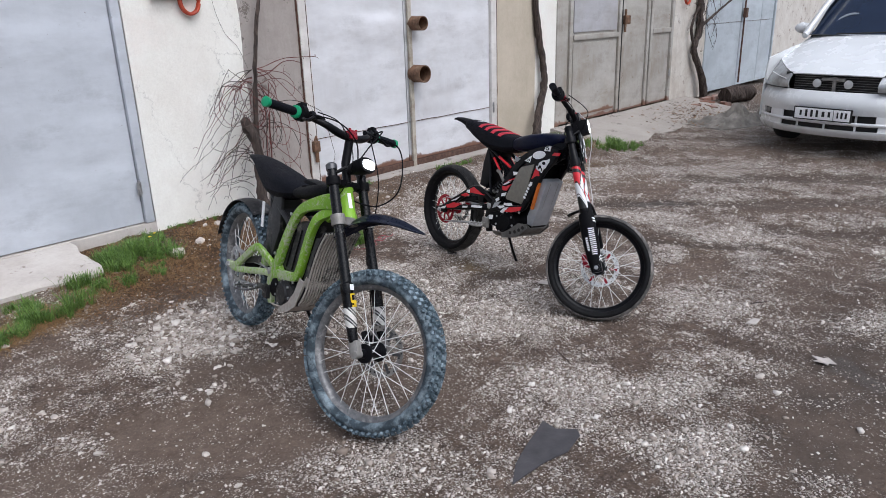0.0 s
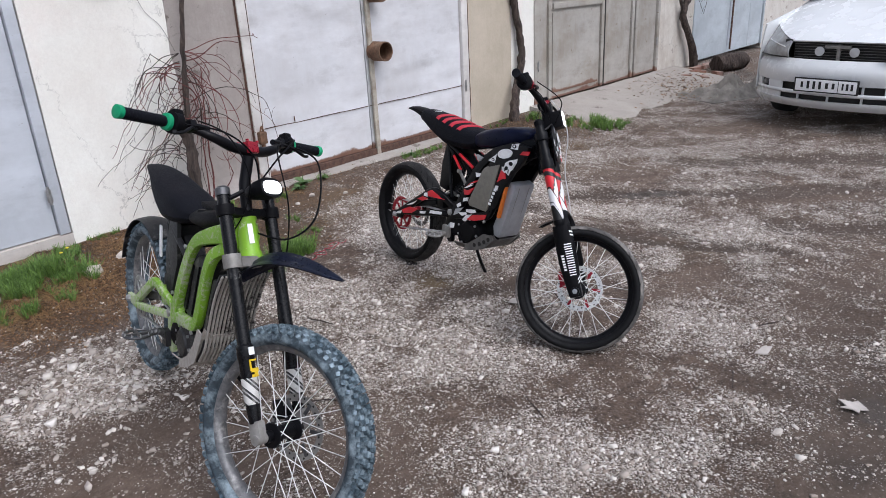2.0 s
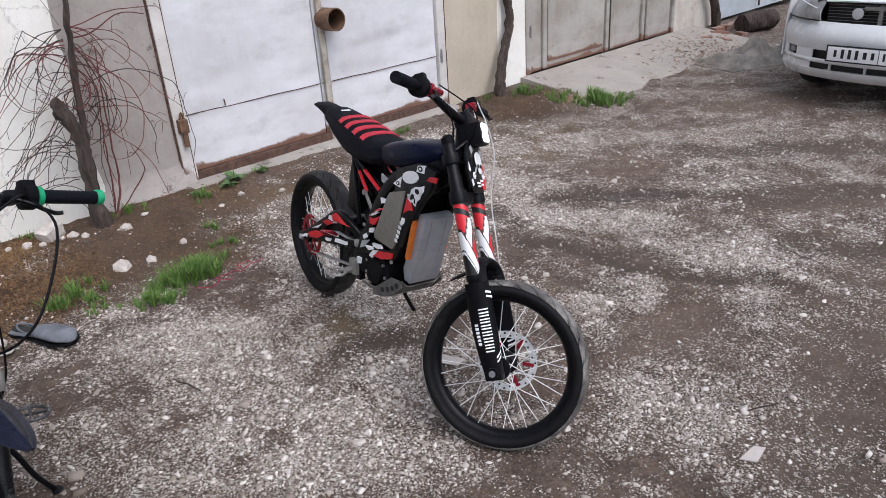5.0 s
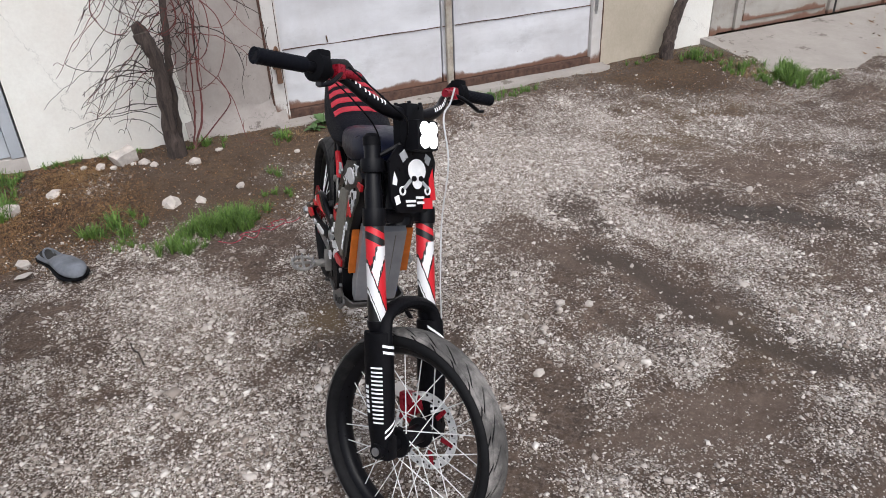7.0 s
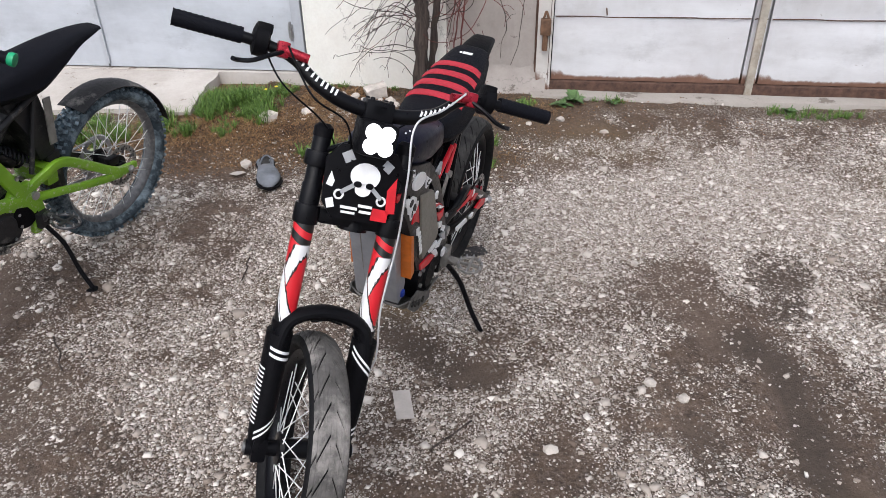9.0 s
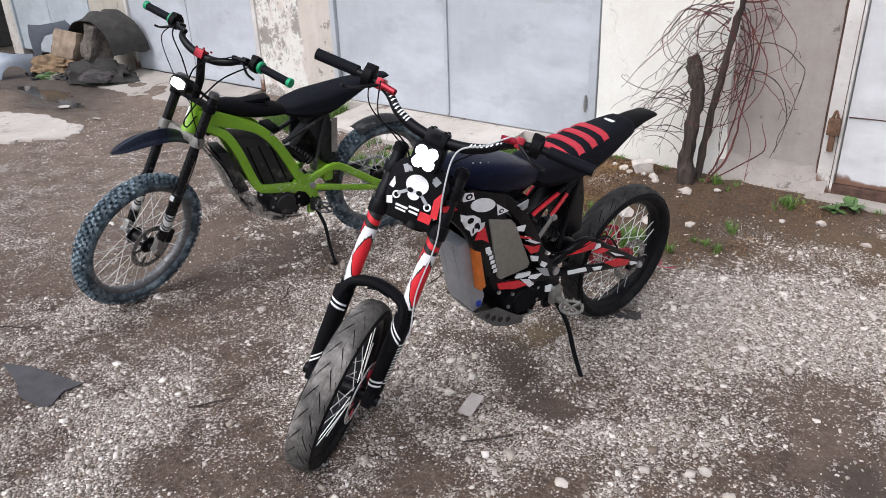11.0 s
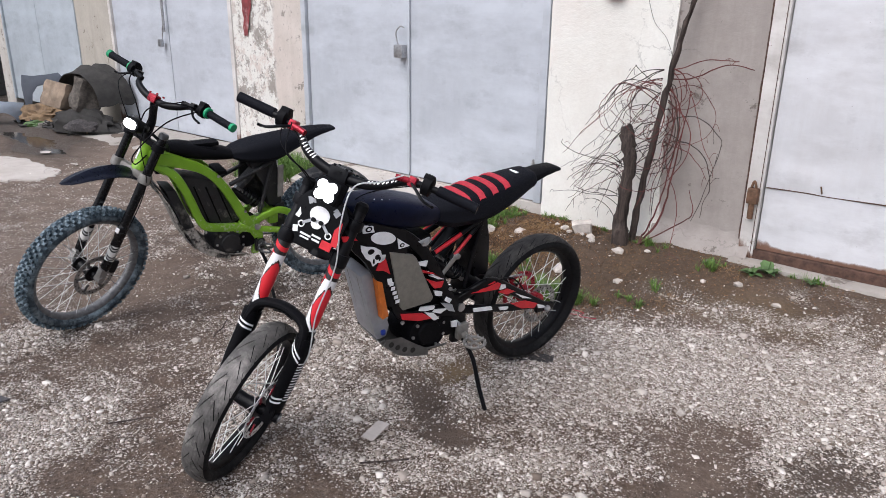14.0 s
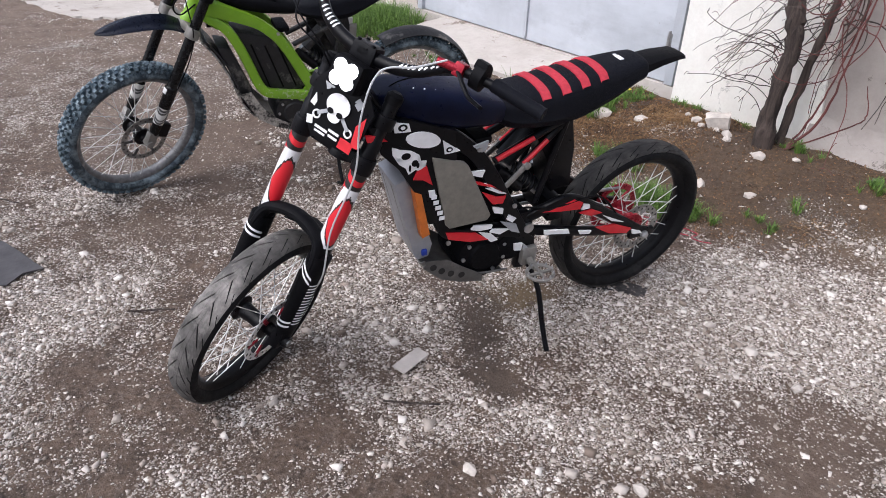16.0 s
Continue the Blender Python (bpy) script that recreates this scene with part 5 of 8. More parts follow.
    skid = thick(sheet(lambda u, v: (lambda p: (p.x, w * (2 * v - 1), p.z + 0.028 * max(0, abs(2 * v - 1) - 0.72) / 0.28))(skid_line[min(len(skid_line) - 1, round(u * (len(skid_line) - 1)))]), len(skid_line) - 1, 12), 0.004)
    sp = part("skid_plate", skid, MUD if green else SKID, bike, "mud-caked belly guard" if green else "perforated grey belly plate")
    for x, z in () if green else ((0.742, 0.350), (0.715, 0.330), (0.685, 0.312), (0.65, 0.297)):
        for s in (-1, 1):
            part("guard_hole", lathe([(0.010, s * (w + 0.0005)), (0.010, s * (w + 0.003))], 14), GAP, sp, m=Matrix.Translation((x, 0, z)))
    for s in (-1, 1):
        part("guard_side", slab([(0.80, 0.455), (0.735, 0.33), (0.665, 0.283), (0.58, 0.250), (0.58, 0.275), (0.66, 0.325), (0.715, 0.385), (0.755, 0.46)] if green else [(0.772, 0.354), (0.715, 0.298), (0.655, 0.270), (0.58, 0.250), (0.58, 0.275), (0.64, 0.318), (0.700, 0.365), (0.760, 0.375)], s * w, s * (w - 0.004), 0.0), MUD if green else SKID, sp)

    if green:
        # ribbed front guard, thick with mud
        gl = spline([(0.925, 0, 0.690), (0.865, 0, 0.60), (0.825, 0, 0.50), (0.79, 0, 0.40), (0.735, 0, 0.325)], 4)
        guard = part("front_guard", thick(sheet(lambda u, v: (lambda p: (p.x - 0.012, 0.078 * (2 * v - 1), p.z))(gl[round(u * (len(gl) - 1))]), len(gl) - 1, 8), 0.006), BLACK_MUDDY, bike, "ribbed guard caked in pale mud")
        for j in range(13):
            y = -0.074 + 0.148 * j / 12
            part("rib", swept([(p.x, y + 0.002 * nz(p.z * 20, j * 3.0), p.z) for p in gl[::3]], 0.0044, 0.9), MUD, guard)
        part("controller", slab([(0.87, 0.66), (0.82, 0.65), (0.745, 0.46), (0.735, 0.37), (0.785, 0.40), (0.82, 0.52)], -0.065, 0.065, 0.01), BLACK_MUDDY, bike)
    else:
        ctrl = part("controller_case", slab([(0.850, 0.628), (0.814, 0.640), (0.760, 0.49), (0.734, 0.412), (0.744, 0.370), (0.778, 0.366), (0.790, 0.388)], -0.060, 0.060, 0.006), ALU_CASE, bike, "silver aluminium controller case")
        for s in (-1, 1):
            part("groove", tube([(0.846, s * 0.030, 0.615), (0.789, s * 0.030, 0.393)], 0.002, 6), ALU_DARK, ctrl)
            part("orange_strip", slab([(0.806, 0.615), (0.786 if s > 0 else 0.797, 0.604), (0.757 if s > 0 else 0.770, 0.470), (0.779, 0.462)], s * 0.060, s * (0.0885 if s > 0 else 0.080), 0.001), ORANGE, ctrl, "orange edge strip")
        part("blue_plug", box((0.760, 0.060, 0.392), (0.016, 0.016, 0.018), 0.004), BLUE, ctrl)

    # swingarm
    def arm(s):
        y0, y1 = s * 0.060, s * 0.092
        return joined(swept([(0.445, y0, 0.420), (0.39, s * 0.085, 0.462), (0.31, y1, 0.478), (0.19, y1, 0.405), (0.07, y1, 0.325), (0.0, y1, R_rear)], 0.0185, 0.62),
                      swept([(0.445, y0, 0.385), (0.36, s * 0.085, 0.375), (0.20, y1, 0.335), (0.06, y1, 0.305), (-0.02, y1, R_rear)], 0.0155, 0.7),
                      slab([(0.055, R_rear + 0.022), (0.05, R_rear - 0.012), (-0.045, R_rear - 0.014), (-0.045, R_rear + 0.010)], s * 0.083, s * 0.100, 0.004))
    sw = part("swingarm", joined(pair(arm), box((0.345, 0, 0.435), (0.05, 0.15, 0.07), 0.012)), GREEN if green else BLACK, bike, "lime green swingarm" if green else "black swingarm with red and white decals")
    if not green:
        spar = flank((0.40, 0.082), (0.52, 0.0848), (0.66, 0.0868), (0.93, 0.0868))
        decals([[(0.866, 0.822), (0.826, 0.812), (0.820, 0.790), (0.862, 0.794)], [(0.734, 0.750), (0.684, 0.712), (0.727, 0.710)],
                [(0.868, 0.756), (0.846, 0.746), (0.818, 0.738), (0.796, 0.722), (0.801, 0.706), (0.776, 0.702), (0.790, 0.690), (0.782, 0.672), (0.806, 0.682), (0.824, 0.672), (0.832, 0.692), (0.850, 0.706), (0.844, 0.722), (0.866, 0.734)],
                [(0.767, 0.611), (0.750, 0.610), (0.745, 0.587), (0.763, 0.590)]], spar, WHITE_DECAL, frame, "white graphic decal")
        decals([[(0.622, 0.462), (0.563, 0.449), (0.566, 0.437), (0.604, 0.440), (0.631, 0.450)], [(0.561, 0.433), (0.505, 0.419), (0.536, 0.409), (0.571, 0.426)], [(0.606, 0.435), (0.565, 0.420), (0.540, 0.391), (0.563, 0.389)],
                [(0.480, 0.356), (0.451, 0.352), (0.453, 0.326), (0.477, 0.332)], [(0.648, 0.641), (0.606, 0.637), (0.613, 0.617), (0.640, 0.628)], [(0.640, 0.604), (0.600, 0.588), (0.552, 0.556), (0.598, 0.594)],
                [(0.598, 0.578), (0.556, 0.553), (0.530, 0.546), (0.566, 0.568)], [(0.570, 0.511), (0.534, 0.497), (0.534, 0.480), (0.562, 0.489)], [(0.512, 0.470), (0.486, 0.452), (0.498, 0.440), (0.518, 0.455)]], spar, WHITE_DECAL, frame, "torn white decal")
        decals([[(0.801, 0.677), (0.776, 0.688), (0.757, 0.627), (0.785, 0.648), (0.811, 0.654)], [(0.709, 0.461), (0.614, 0.435), (0.573, 0.402), (0.632, 0.410), (0.700, 0.437)], [(0.645, 0.614), (0.579, 0.584), (0.532, 0.544), (0.570, 0.576), (0.622, 0.596)],
                [(0.608, 0.568), (0.560, 0.542), (0.531, 0.539), (0.539, 0.517), (0.571, 0.521)], [(0.935, 0.800), (0.895, 0.793), (0.912, 0.786), (0.880, 0.776), (0.930, 0.782)]], spar, RED_DECAL, frame, "torn red decal", 0.0028)
        decals([[(0.536, 0.451), (0.502, 0.438), (0.484, 0.431), (0.468, 0.395), (0.498, 0.409)], [(0.648, 0.716), (0.604, 0.724), (0.608, 0.700), (0.622, 0.694)], [(0.448, 0.350), (0.430, 0.330), (0.428, 0.290), (0.440, 0.280)]], spar, GREY_DECAL, frame, "grey shaded decal")
        tilt = radians(16)
        decals([[(0.787 + 0.047 * math.cos(t) * math.cos(tilt) - 0.021 * math.sin(t) * math.sin(tilt), 0.762 + 0.047 * math.cos(t) * math.sin(tilt) + 0.021 * math.sin(t) * math.cos(tilt)) for t in [2 * math.pi * j / 22 for j in range(22)]]], spar, WHITE_DECAL, frame, "plain white oval decal", 0.0034)
        rings([(0.832, 0.726, 0.012, 0.009), (0.808, 0.702, 0.009, 0.009), (0.821, 0.690, 0.003, 0.010), (0.848, 0.752, 0.004, 0.004), (0.842, 0.805, 0.012, 0.009), (0.716, 0.722, 0.009, 0.007), (0.800, 0.695, 0.004, 0.008)], spar, BLACK, frame)
        rings([(0.842, 0.805, 0.006, 0.0045), (0.716, 0.722, 0.0045, 0.0035)], spar, WHITE_DECAL, frame, 0.0046)
        fork = flank((0.0, 0.1045), (0.31, 0.1045), (0.39, 0.0975), (0.445, 0.073))
        decals([[(0.404, 0.456), (0.307, 0.484), (0.276, 0.468), (0.283, 0.446), (0.350, 0.452)], [(0.280, 0.430), (0.237, 0.434), (0.195, 0.411), (0.236, 0.410)], [(0.205, 0.357), (0.130, 0.350), (0.062, 0.318), (0.077, 0.303), (0.150, 0.322)]], fork, RED_DECAL, sw, "torn red decal", 0.0028)
        decals([[(0.272, 0.462), (0.250, 0.455), (0.246, 0.440), (0.275, 0.440)], [(0.390, 0.390), (0.309, 0.378), (0.302, 0.362), (0.388, 0.376)], [(0.190, 0.400), (0.130, 0.368), (0.100, 0.352), (0.150, 0.368)], [(0.060, 0.312), (0.020, 0.296), (0.010, 0.284), (0.050, 0.292)], [(0.270, 0.362), (0.220, 0.350), (0.226, 0.340), (0.262, 0.348)]], fork, WHITE_DECAL, sw, "torn white decal")
    for s in (-1, 1):
        part("axle_nut", lathe([(0.014, s * 0.10), (0.014, s * 0.112), (0.008, s * 0.118)], 6), STEEL, sw, m=Matrix.Translation((0, 0, R_rear)))
    part("chain_guard", slab([(0.32, 0.405), (0.30, 0.43), (0.10, 0.375), (0.04, 0.345), (0.10, 0.34)], -0.075, -0.062, 0.004), dark, sw)
    for z0, z1 in ((0.078, 0.045), (-0.078, -0.048)):
        part("chain", tube([(0.0, -0.058, R_rear + z0), (0.47, -0.058, 0.345 + z1)], 0.0055, 6, 1.2), STEEL, sw, "greasy drive chain")
    part("rear_caliper", box((0.062, 0.073, R_rear + 0.052), (0.055, 0.026, 0.036), 0.008), RED if not green else BLACK, sw)
    # shock with its coil spring
    s0, s1 = Vector((0.515, 0, 0.600)), Vector((0.372, 0, 0.468))
    ax = (s1 - s0).normalized()
    b1, b2 = Vector((0, 1, 0)), ax.cross(Vector((0, 1, 0)))
    shock = part("shock", tube([s0, s1], 0.013, 12), STEEL, bike)
    part("spring", tube([s0.lerp(s1, 0.12 + 0.72 * t / 84) + 0.026 * (b1 * math.cos(t * 0.5236) + b2 * math.sin(t * 0.5236)) for t in range(85)], 0.0052, 6), BLACK, shock, "black coil spring")
    part("reservoir", tube([s0 + Vector((0.03, 0.04, 0.0)), s0.lerp(s1, 0.55) + Vector((0.03, 0.04, 0))], 0.018, 14), BLACK, shock)

    # seat, tank cover and tail
    if green:
        seat_part(bike, [(0.55, 0.800, 0.765, 0.045), (0.50, 0.818, 0.745, 0.078), (0.42, 0.836, 0.728, 0.092), (0.33, 0.846, 0.730, 0.092), (0.22, 0.858, 0.778, 0.080), (0.12, 0.866, 0.822, 0.060), (0.04, 0.866, 0.842, 0.046), (-0.012, 0.862, 0.850, 0.032)], VINYL, label="slim black seat with a grey tail")
        tank = part("tank_cover", loft([[(x, w2 * math.cos(a) * (abs(math.cos(a)) ** -0.3 if abs(math.cos(a)) > 0.05 else 1), zc + hz * math.sin(a)) for a in [2 * math.pi * j / 18 for j in range(18)]] for x, zc, hz, w2 in ((0.52, 0.775, 0.020, 0.046), (0.58, 0.788, 0.030, 0.058), (0.68, 0.806, 0.036, 0.064), (0.77, 0.828, 0.036, 0.060), (0.83, 0.842, 0.026, 0.046))]), BLACK_MATT, bike, "dusty black tank cover")
        part("cover_hump", joined(box((0.66, 0, 0.842), (0.12, 0.06, 0.018), 0.006), *[tube([(0.80, s * 0.03, 0.855), (0.62, s * 0.042, 0.822)], 0.006, 6) for s in (-1, 1)]), BLACK_MATT, tank)
    else:
        seat_part(bike, [(0.575, 0.812, 0.755, 0.055), (0.53, 0.818, 0.728, 0.082), (0.45, 0.822, 0.716, 0.094), (0.34, 0.838, 0.716, 0.093), (0.22, 0.850, 0.752, 0.080), (0.14, 0.856, 0.786, 0.066), (0.105, 0.855, 0.796, 0.058), (0.095, 0.846, 0.806, 0.048)], VINYL, (0.435, 0.375, 0.315, 0.255), "slim black seat with four red stripes")
        part("seat_tail", loft([[(x, w2 * c, zz + hz * d) for c, d in ((-1, -0.6), (-0.9, 0.5), (-0.6, 1), (0.6, 1), (0.9, 0.5), (1, -0.6), (0.6, -1), (-0.6, -1))] for x, zz, hz, w2 in ((0.16, 0.812, 0.018, 0.050), (0.10, 0.828, 0.018, 0.050), (0.04, 0.838, 0.014, 0.044), (-0.02, 0.842, 0.010, 0.038), (-0.045, 0.838, 0.006, 0.033))]), BLACK_MATT, bike, "ridged black plastic seat tail")
        part("seat_tag", joined(box((0.170, 0.004, 0.8535), (0.014, 0.030, 0.004), 0.001), box((0.170, -0.017, 0.8535), (0.010, 0.006, 0.004), 0.001)), WHITE_DECAL, bike, "small white tag")
        tank = part("tank_cover", loft([[(x, w2 * math.cos(a) * (abs(math.cos(a)) ** -0.5 if abs(math.cos(a)) > 0.05 else 1), zc + hz * math.sin(a) * (abs(math.sin(a)) ** -0.42 if abs(math.sin(a)) > 0.05 else 1)) for a in [2 * math.pi * j / 22 for j in range(22)]] for x, zc, hz, w2 in ((0.545, 0.778, 0.030, 0.064), (0.60, 0.790, 0.043, 0.082), (0.68, 0.808, 0.050, 0.088), (0.77, 0.828, 0.048, 0.084), (0.84, 0.844, 0.036, 0.072), (0.872, 0.852, 0.022, 0.056), (0.882, 0.855, 0.010, 0.04))]), TANK_BLUE, bike, "smooth dark blue-black tank cover")
        for i in range(4):
            part("dot", oval(0, 0, 0.0022, 0.0022, 0), WHITE_DECAL, tank, m=Matrix.Translation((0.80 - 0.028 * i, 0.050, 0.8815 - 0.007 * i)) @ Matrix.Rotation(radians(-62), 4, "Y"))
    part("tail_plate", joined(slab([(0.46, 0.730), (0.32, 0.730), (0.295, 0.62), (0.288, 0.495), (0.355, 0.485), (0.385, 0.60)], -0.045, 0.045, 0.008), swept([(0.50, 0, 0.60), (0.44, 0, 0.66), (0.37, 0, 0.735)], 0.016, 2.2)), dark, bike, "black tail bracket")
    for s in (-1, 1):
        part("subframe_tube", tube([(0.565, s * 0.058, 0.640), (0.34, s * 0.055, 0.735)], 0.011, 10), dark, bike)
        part("stay", tube([(0.345, s * 0.055, 0.73), (0.415, s * 0.060, 0.47)], 0.009, 8), dark, bike)
        if not green:
            part("link_strut", joined(tube([(0.538, s * 0.074, 0.552), (0.468, s * 0.070, 0.614)], 0.0095, 8, 0.5, (0, 1, 0)), *[moved(lathe([(0.0105, s * 0.064), (0.0105, s * 0.079), (0.005, s * 0.081)], 12), Matrix.Translation((x, 0, z))) for x, z in ((0.538, 0.552), (0.468, 0.614))]), ALU_DARK, bike, "worn grey aluminium link")
            part("strut_decal", tube([(0.562, s * 0.0665, 0.648), (0.452, s * 0.0655, 0.692)], 0.0075, 8), RED_DECAL, bike, "red strip on the strut")
            part("strut", tube([(0.486, s * 0.060, 0.600), (0.350, s * 0.052, 0.720)], 0.010, 8), dark, bike)
            part("strut_decal", tube([(0.474, s * 0.066, 0.617), (0.405, s * 0.062, 0.676)], 0.0068, 8), RED_DECAL, bike, "red strip on the strut")
    if green:
        part("reflector", box((0.275, -0.062, 0.625), (0.022, 0.006, 0.12), 0.002), WHITE_DECAL, bike, "grey-white reflector strip")
        part("reflector", box((0.305, 0.062, 0.625), (0.03, 0.006, 0.17), 0.002), ALU_DARK, bike, "grey strut")
        arc = [radians(a) for a in range(38, 176, 8)]
        part("rear_fender", thick(loft([[((R_rear + 0.022 - 0.012 * abs(t) ** 2) * math.cos(a), 0.058 * t, R_rear + (R_rear + 0.022 - 0.012 * abs(t) ** 2) * math.sin(a)) for t in (-1, -0.7, -0.3, 0, 0.3, 0.7, 1)] for a in [radians(v) for v in range(62, 172, 8)]], cap=False, closed=False), 0.003), BLACK_MUDDY, bike, "black fender hugging the rear tyre")
        part("side_panel", slab([(0.47, 0.745), (0.39, 0.735), (0.345, 0.62), (0.355, 0.465), (0.41, 0.450), (0.475, 0.60)], -0.066, -0.050, 0.006), BLACK_MUDDY, bike, "dull black panel under the seat")
        part("inner_fender", slab([(0.275, 0.50), (0.33, 0.49), (0.31, 0.33), (0.27, 0.35)], -0.05, 0.05, 0.008), BLACK_MUDDY, bike)

    # stand and foot pegs
    part("kickstand", joined(tube(spline([(0.425, 0.085, 0.275), (0.405, 0.135, 0.20), (0.405, 0.185, 0.10), (0.405, 0.232, 0.022 if not green else 0.035)]), 0.0085, 10), box((0.405, 0.240, 0.016 if not green else 0.03), (0.05, 0.035, 0.010), 0.003)), BLACK, bike, "black side stand, folded out")
    for s in (-1, 1):
        py, pz, ph = (0.186, 0.330, 0.048) if green else (0.165, 0.295, 0.036)
        round_ = [2 * math.pi * j / 20 for j in range(20)]
        peg = part("foot_peg", joined(swept([(0.425, s * 0.075, 0.285), (0.425, s * 0.105, pz - 0.005), (0.428, s * (py - ph), pz - 0.003)], 0.012, 1.0), tube([(0.43 + 0.040 * math.cos(a), s * py + ph * math.sin(a), pz) for a in round_], 0.0055, 8, ring=True),
                                      box((0.43, s * py, pz), (0.075, 0.008, 0.008), 0.001), box((0.43, s * py, pz), (0.008, 1.9 * ph, 0.008), 0.001)), CAP_DARK if green else ALU_DARK, bike, "toothed metal foot peg")
        tooth = finish(lathe([(0.004, 0.0), (0.0015, 0.010)], 6, "z"), "tooth", STEEL)
        for a in round_[::2]:
            share("tooth", tooth, peg, Matrix.Translation((0.43 + 0.040 * math.cos(a), s * py + ph * math.sin(a), pz + 0.004)))
        part("peg_bracket", box((0.425, s * 0.082, 0.300), (0.05, 0.024, 0.06), 0.008), ALU_DARK if not green else BLACK_MUDDY, bike)

    # fork
    fy = 0.092
    for s in (-1, 1):
        if green:
            leg = part("fork_leg", moved(lathe([(0.016, 0.045), (0.0185, 0.06), (0.020, 0.10), (0.0215, 0.125), (0.0225, 0.225), (0.0245, 0.23), (0.0245, 0.262), (0.0195, 0.268), (0.0195, 0.62), (0.0185, 0.70), (0.016, 0.716)], 20, "z"), Matrix.Translation((0, s * fy, 0))), FORK_GLOSS, bike, "gloss black fork leg splashed with dried mud", S)
            part("fork_foot", joined(box((0.004, s * fy, 0.024), (0.040, 0.030, 0.056), 0.010), moved(lathe([(0.015, s * 0.02), (0.015, -s * 0.03)], 14), Matrix.Translation((0.008, s * fy, 0)))), ALU_DARK, leg)
            part("white_decal", moved(lathe([(0.0207, 0.098), (0.0223, 0.128), (0.0229, 0.172)], 20, "z"), Matrix.Translation((0, s * fy, 0))), SLANT_DECAL, leg, "scuffed pale decal")
            part("yellow_mark", joined(box((0.0228, s * fy, 0.220), (0.003, 0.024, 0.005), 0), box((0.0228, s * (fy + 0.010), 0.205), (0.003, 0.005, 0.030), 0), box((0.0230, s * (fy - 0.004), 0.192), (0.003, 0.026, 0.011), 0, None), box((0.0232, s * (fy - 0.008), 0.182), (0.003, 0.012, 0.020), 0), box((0.0230, s * (fy + 0.004), 0.176), (0.003, 0.008, 0.008), 0)), YELLOW, leg) if s < 0 else None
            part("top_cap", moved(lathe([(0.0215, 0.70), (0.0215, 0.720), (0.015, 0.726), (0.010, 0.726)], 18, "z"), Matrix.Translation((0, s * fy, 0))), CAP_DARK, leg)
            part("white_label", box((0.0240, s * fy, 0.246), (0.003, 0.020, 0.022), 0.001), WHITE_DECAL, leg, "small white label")
        else:
            leg = part("fork_leg", moved(lathe([(0.021, 0.20), (0.021, 0.28), (0.0245, 0.285), (0.0245, 0.30)], 20, "z"), Matrix.Translation((0, s * fy, 0))), BLACK, bike, "upside-down fork leg", S)
            part("sticker_sleeve", lathe([(0.0215, 0.0), (0.0222, 0.004), (0.0222, 0.246), (0.0215, 0.25)], 22, "z"), FORK_DECAL, leg, "red, white and black torn decal", Matrix.Translation((0, s * fy, 0.295)))
            part("upper_tube", moved(lathe([(0.0212, 0.545), (0.0212, 0.60), (0.0188, 0.605), (0.0188, 0.70), (0.016, 0.716)], 20, "z"), Matrix.Translation((0, s * fy, 0))), BLACK, leg)
            part("top_cap", moved(lathe([(0.0205, 0.70), (0.0205, 0.720), (0.012, 0.728)], 18, "z"), Matrix.Translation((0, s * fy, 0))), BLACK_MATT, leg)
            gl2 = [(0.036, 0.038, 0.275), (0.040, 0.036, 0.22), (0.040, 0.036, 0.12), (0.034, 0.032, 0.045), (0.026, 0.026, -0.012)]
            rows = []
            for wx, wy, z in gl2:
                rows.append([(0.004 + wx * math.cos(a), s * (fy + 0.004) + 0.75 * wy * math.sin(a), z) for a in [2 * math.pi * j / 16 for j in range(16)]])
            gd = part("fork_guard", loft(rows), BLACK_MATT, leg, "matt black fork guard with white marks")

            def on_guard(z, a, lift=0.0012, s=s):
                zs = [row[2] for row in reversed(gl2)]
                wx, wy = (float(np.interp(z, zs, [row[n] for row in reversed(gl2)])) + lift for n in (0, 1))
                t = s * radians(a)
                return (0.004 + wx * math.cos(t), s * (fy + 0.004) + 0.75 * wy * math.sin(t), z)

            def guard_band(z0, z1, a0, a1, tall, s=s):
                """A stripe round the guard from one angle to another; angles grow outwards."""
                return sheet(lambda u, v: on_guard(z0 + (z1 - z0) * u + tall * (v - 0.5), a0 + (a1 - a0) * u), 10, 1)
            for z0, z1 in (((0.262, 0.214), (0.248, 0.200), (0.060, 0.072), (0.046, 0.058)) if s > 0 else ((0.232, 0.246), (0.218, 0.232), (0.092, 0.046), (0.078, 0.032))):
                part("white_stripe", guard_band(z0, z1, -68, 42, 0.0065), WHITE_DECAL, gd)
            for j in range(7):
                zz = 0.190 - 0.0195 * j
                for dz in (0.0052, -0.0052):
                    part("letter_bar", guard_band(zz + dz, zz + dz, 48, 92, 0.0042), WHITE_DECAL, gd)
            for j in range(6):
                part("letter_bar", guard_band(0.150 - 0.0115 * j, 0.150 - 0.0115 * j, 104, 122, 0.0075), WHITE_DECAL, gd)
            part("axle_clamp", joined(box((0.006, s * fy, 0.004), (0.056, 0.034, 0.058), 0.010), moved(lathe([(0.018, s * 0.030), (0.018, -s * 0.035)], 16), Matrix.Translation((0.008, s * fy, 0)))), BLACK, leg)
            part("axle_end", moved(lathe([(0.010, s * 0.030), (0.010, s * 0.034), (0.004, s * 0.035)], 12), Matrix.Translation((0.008, s * fy, 0))), STEEL, leg)
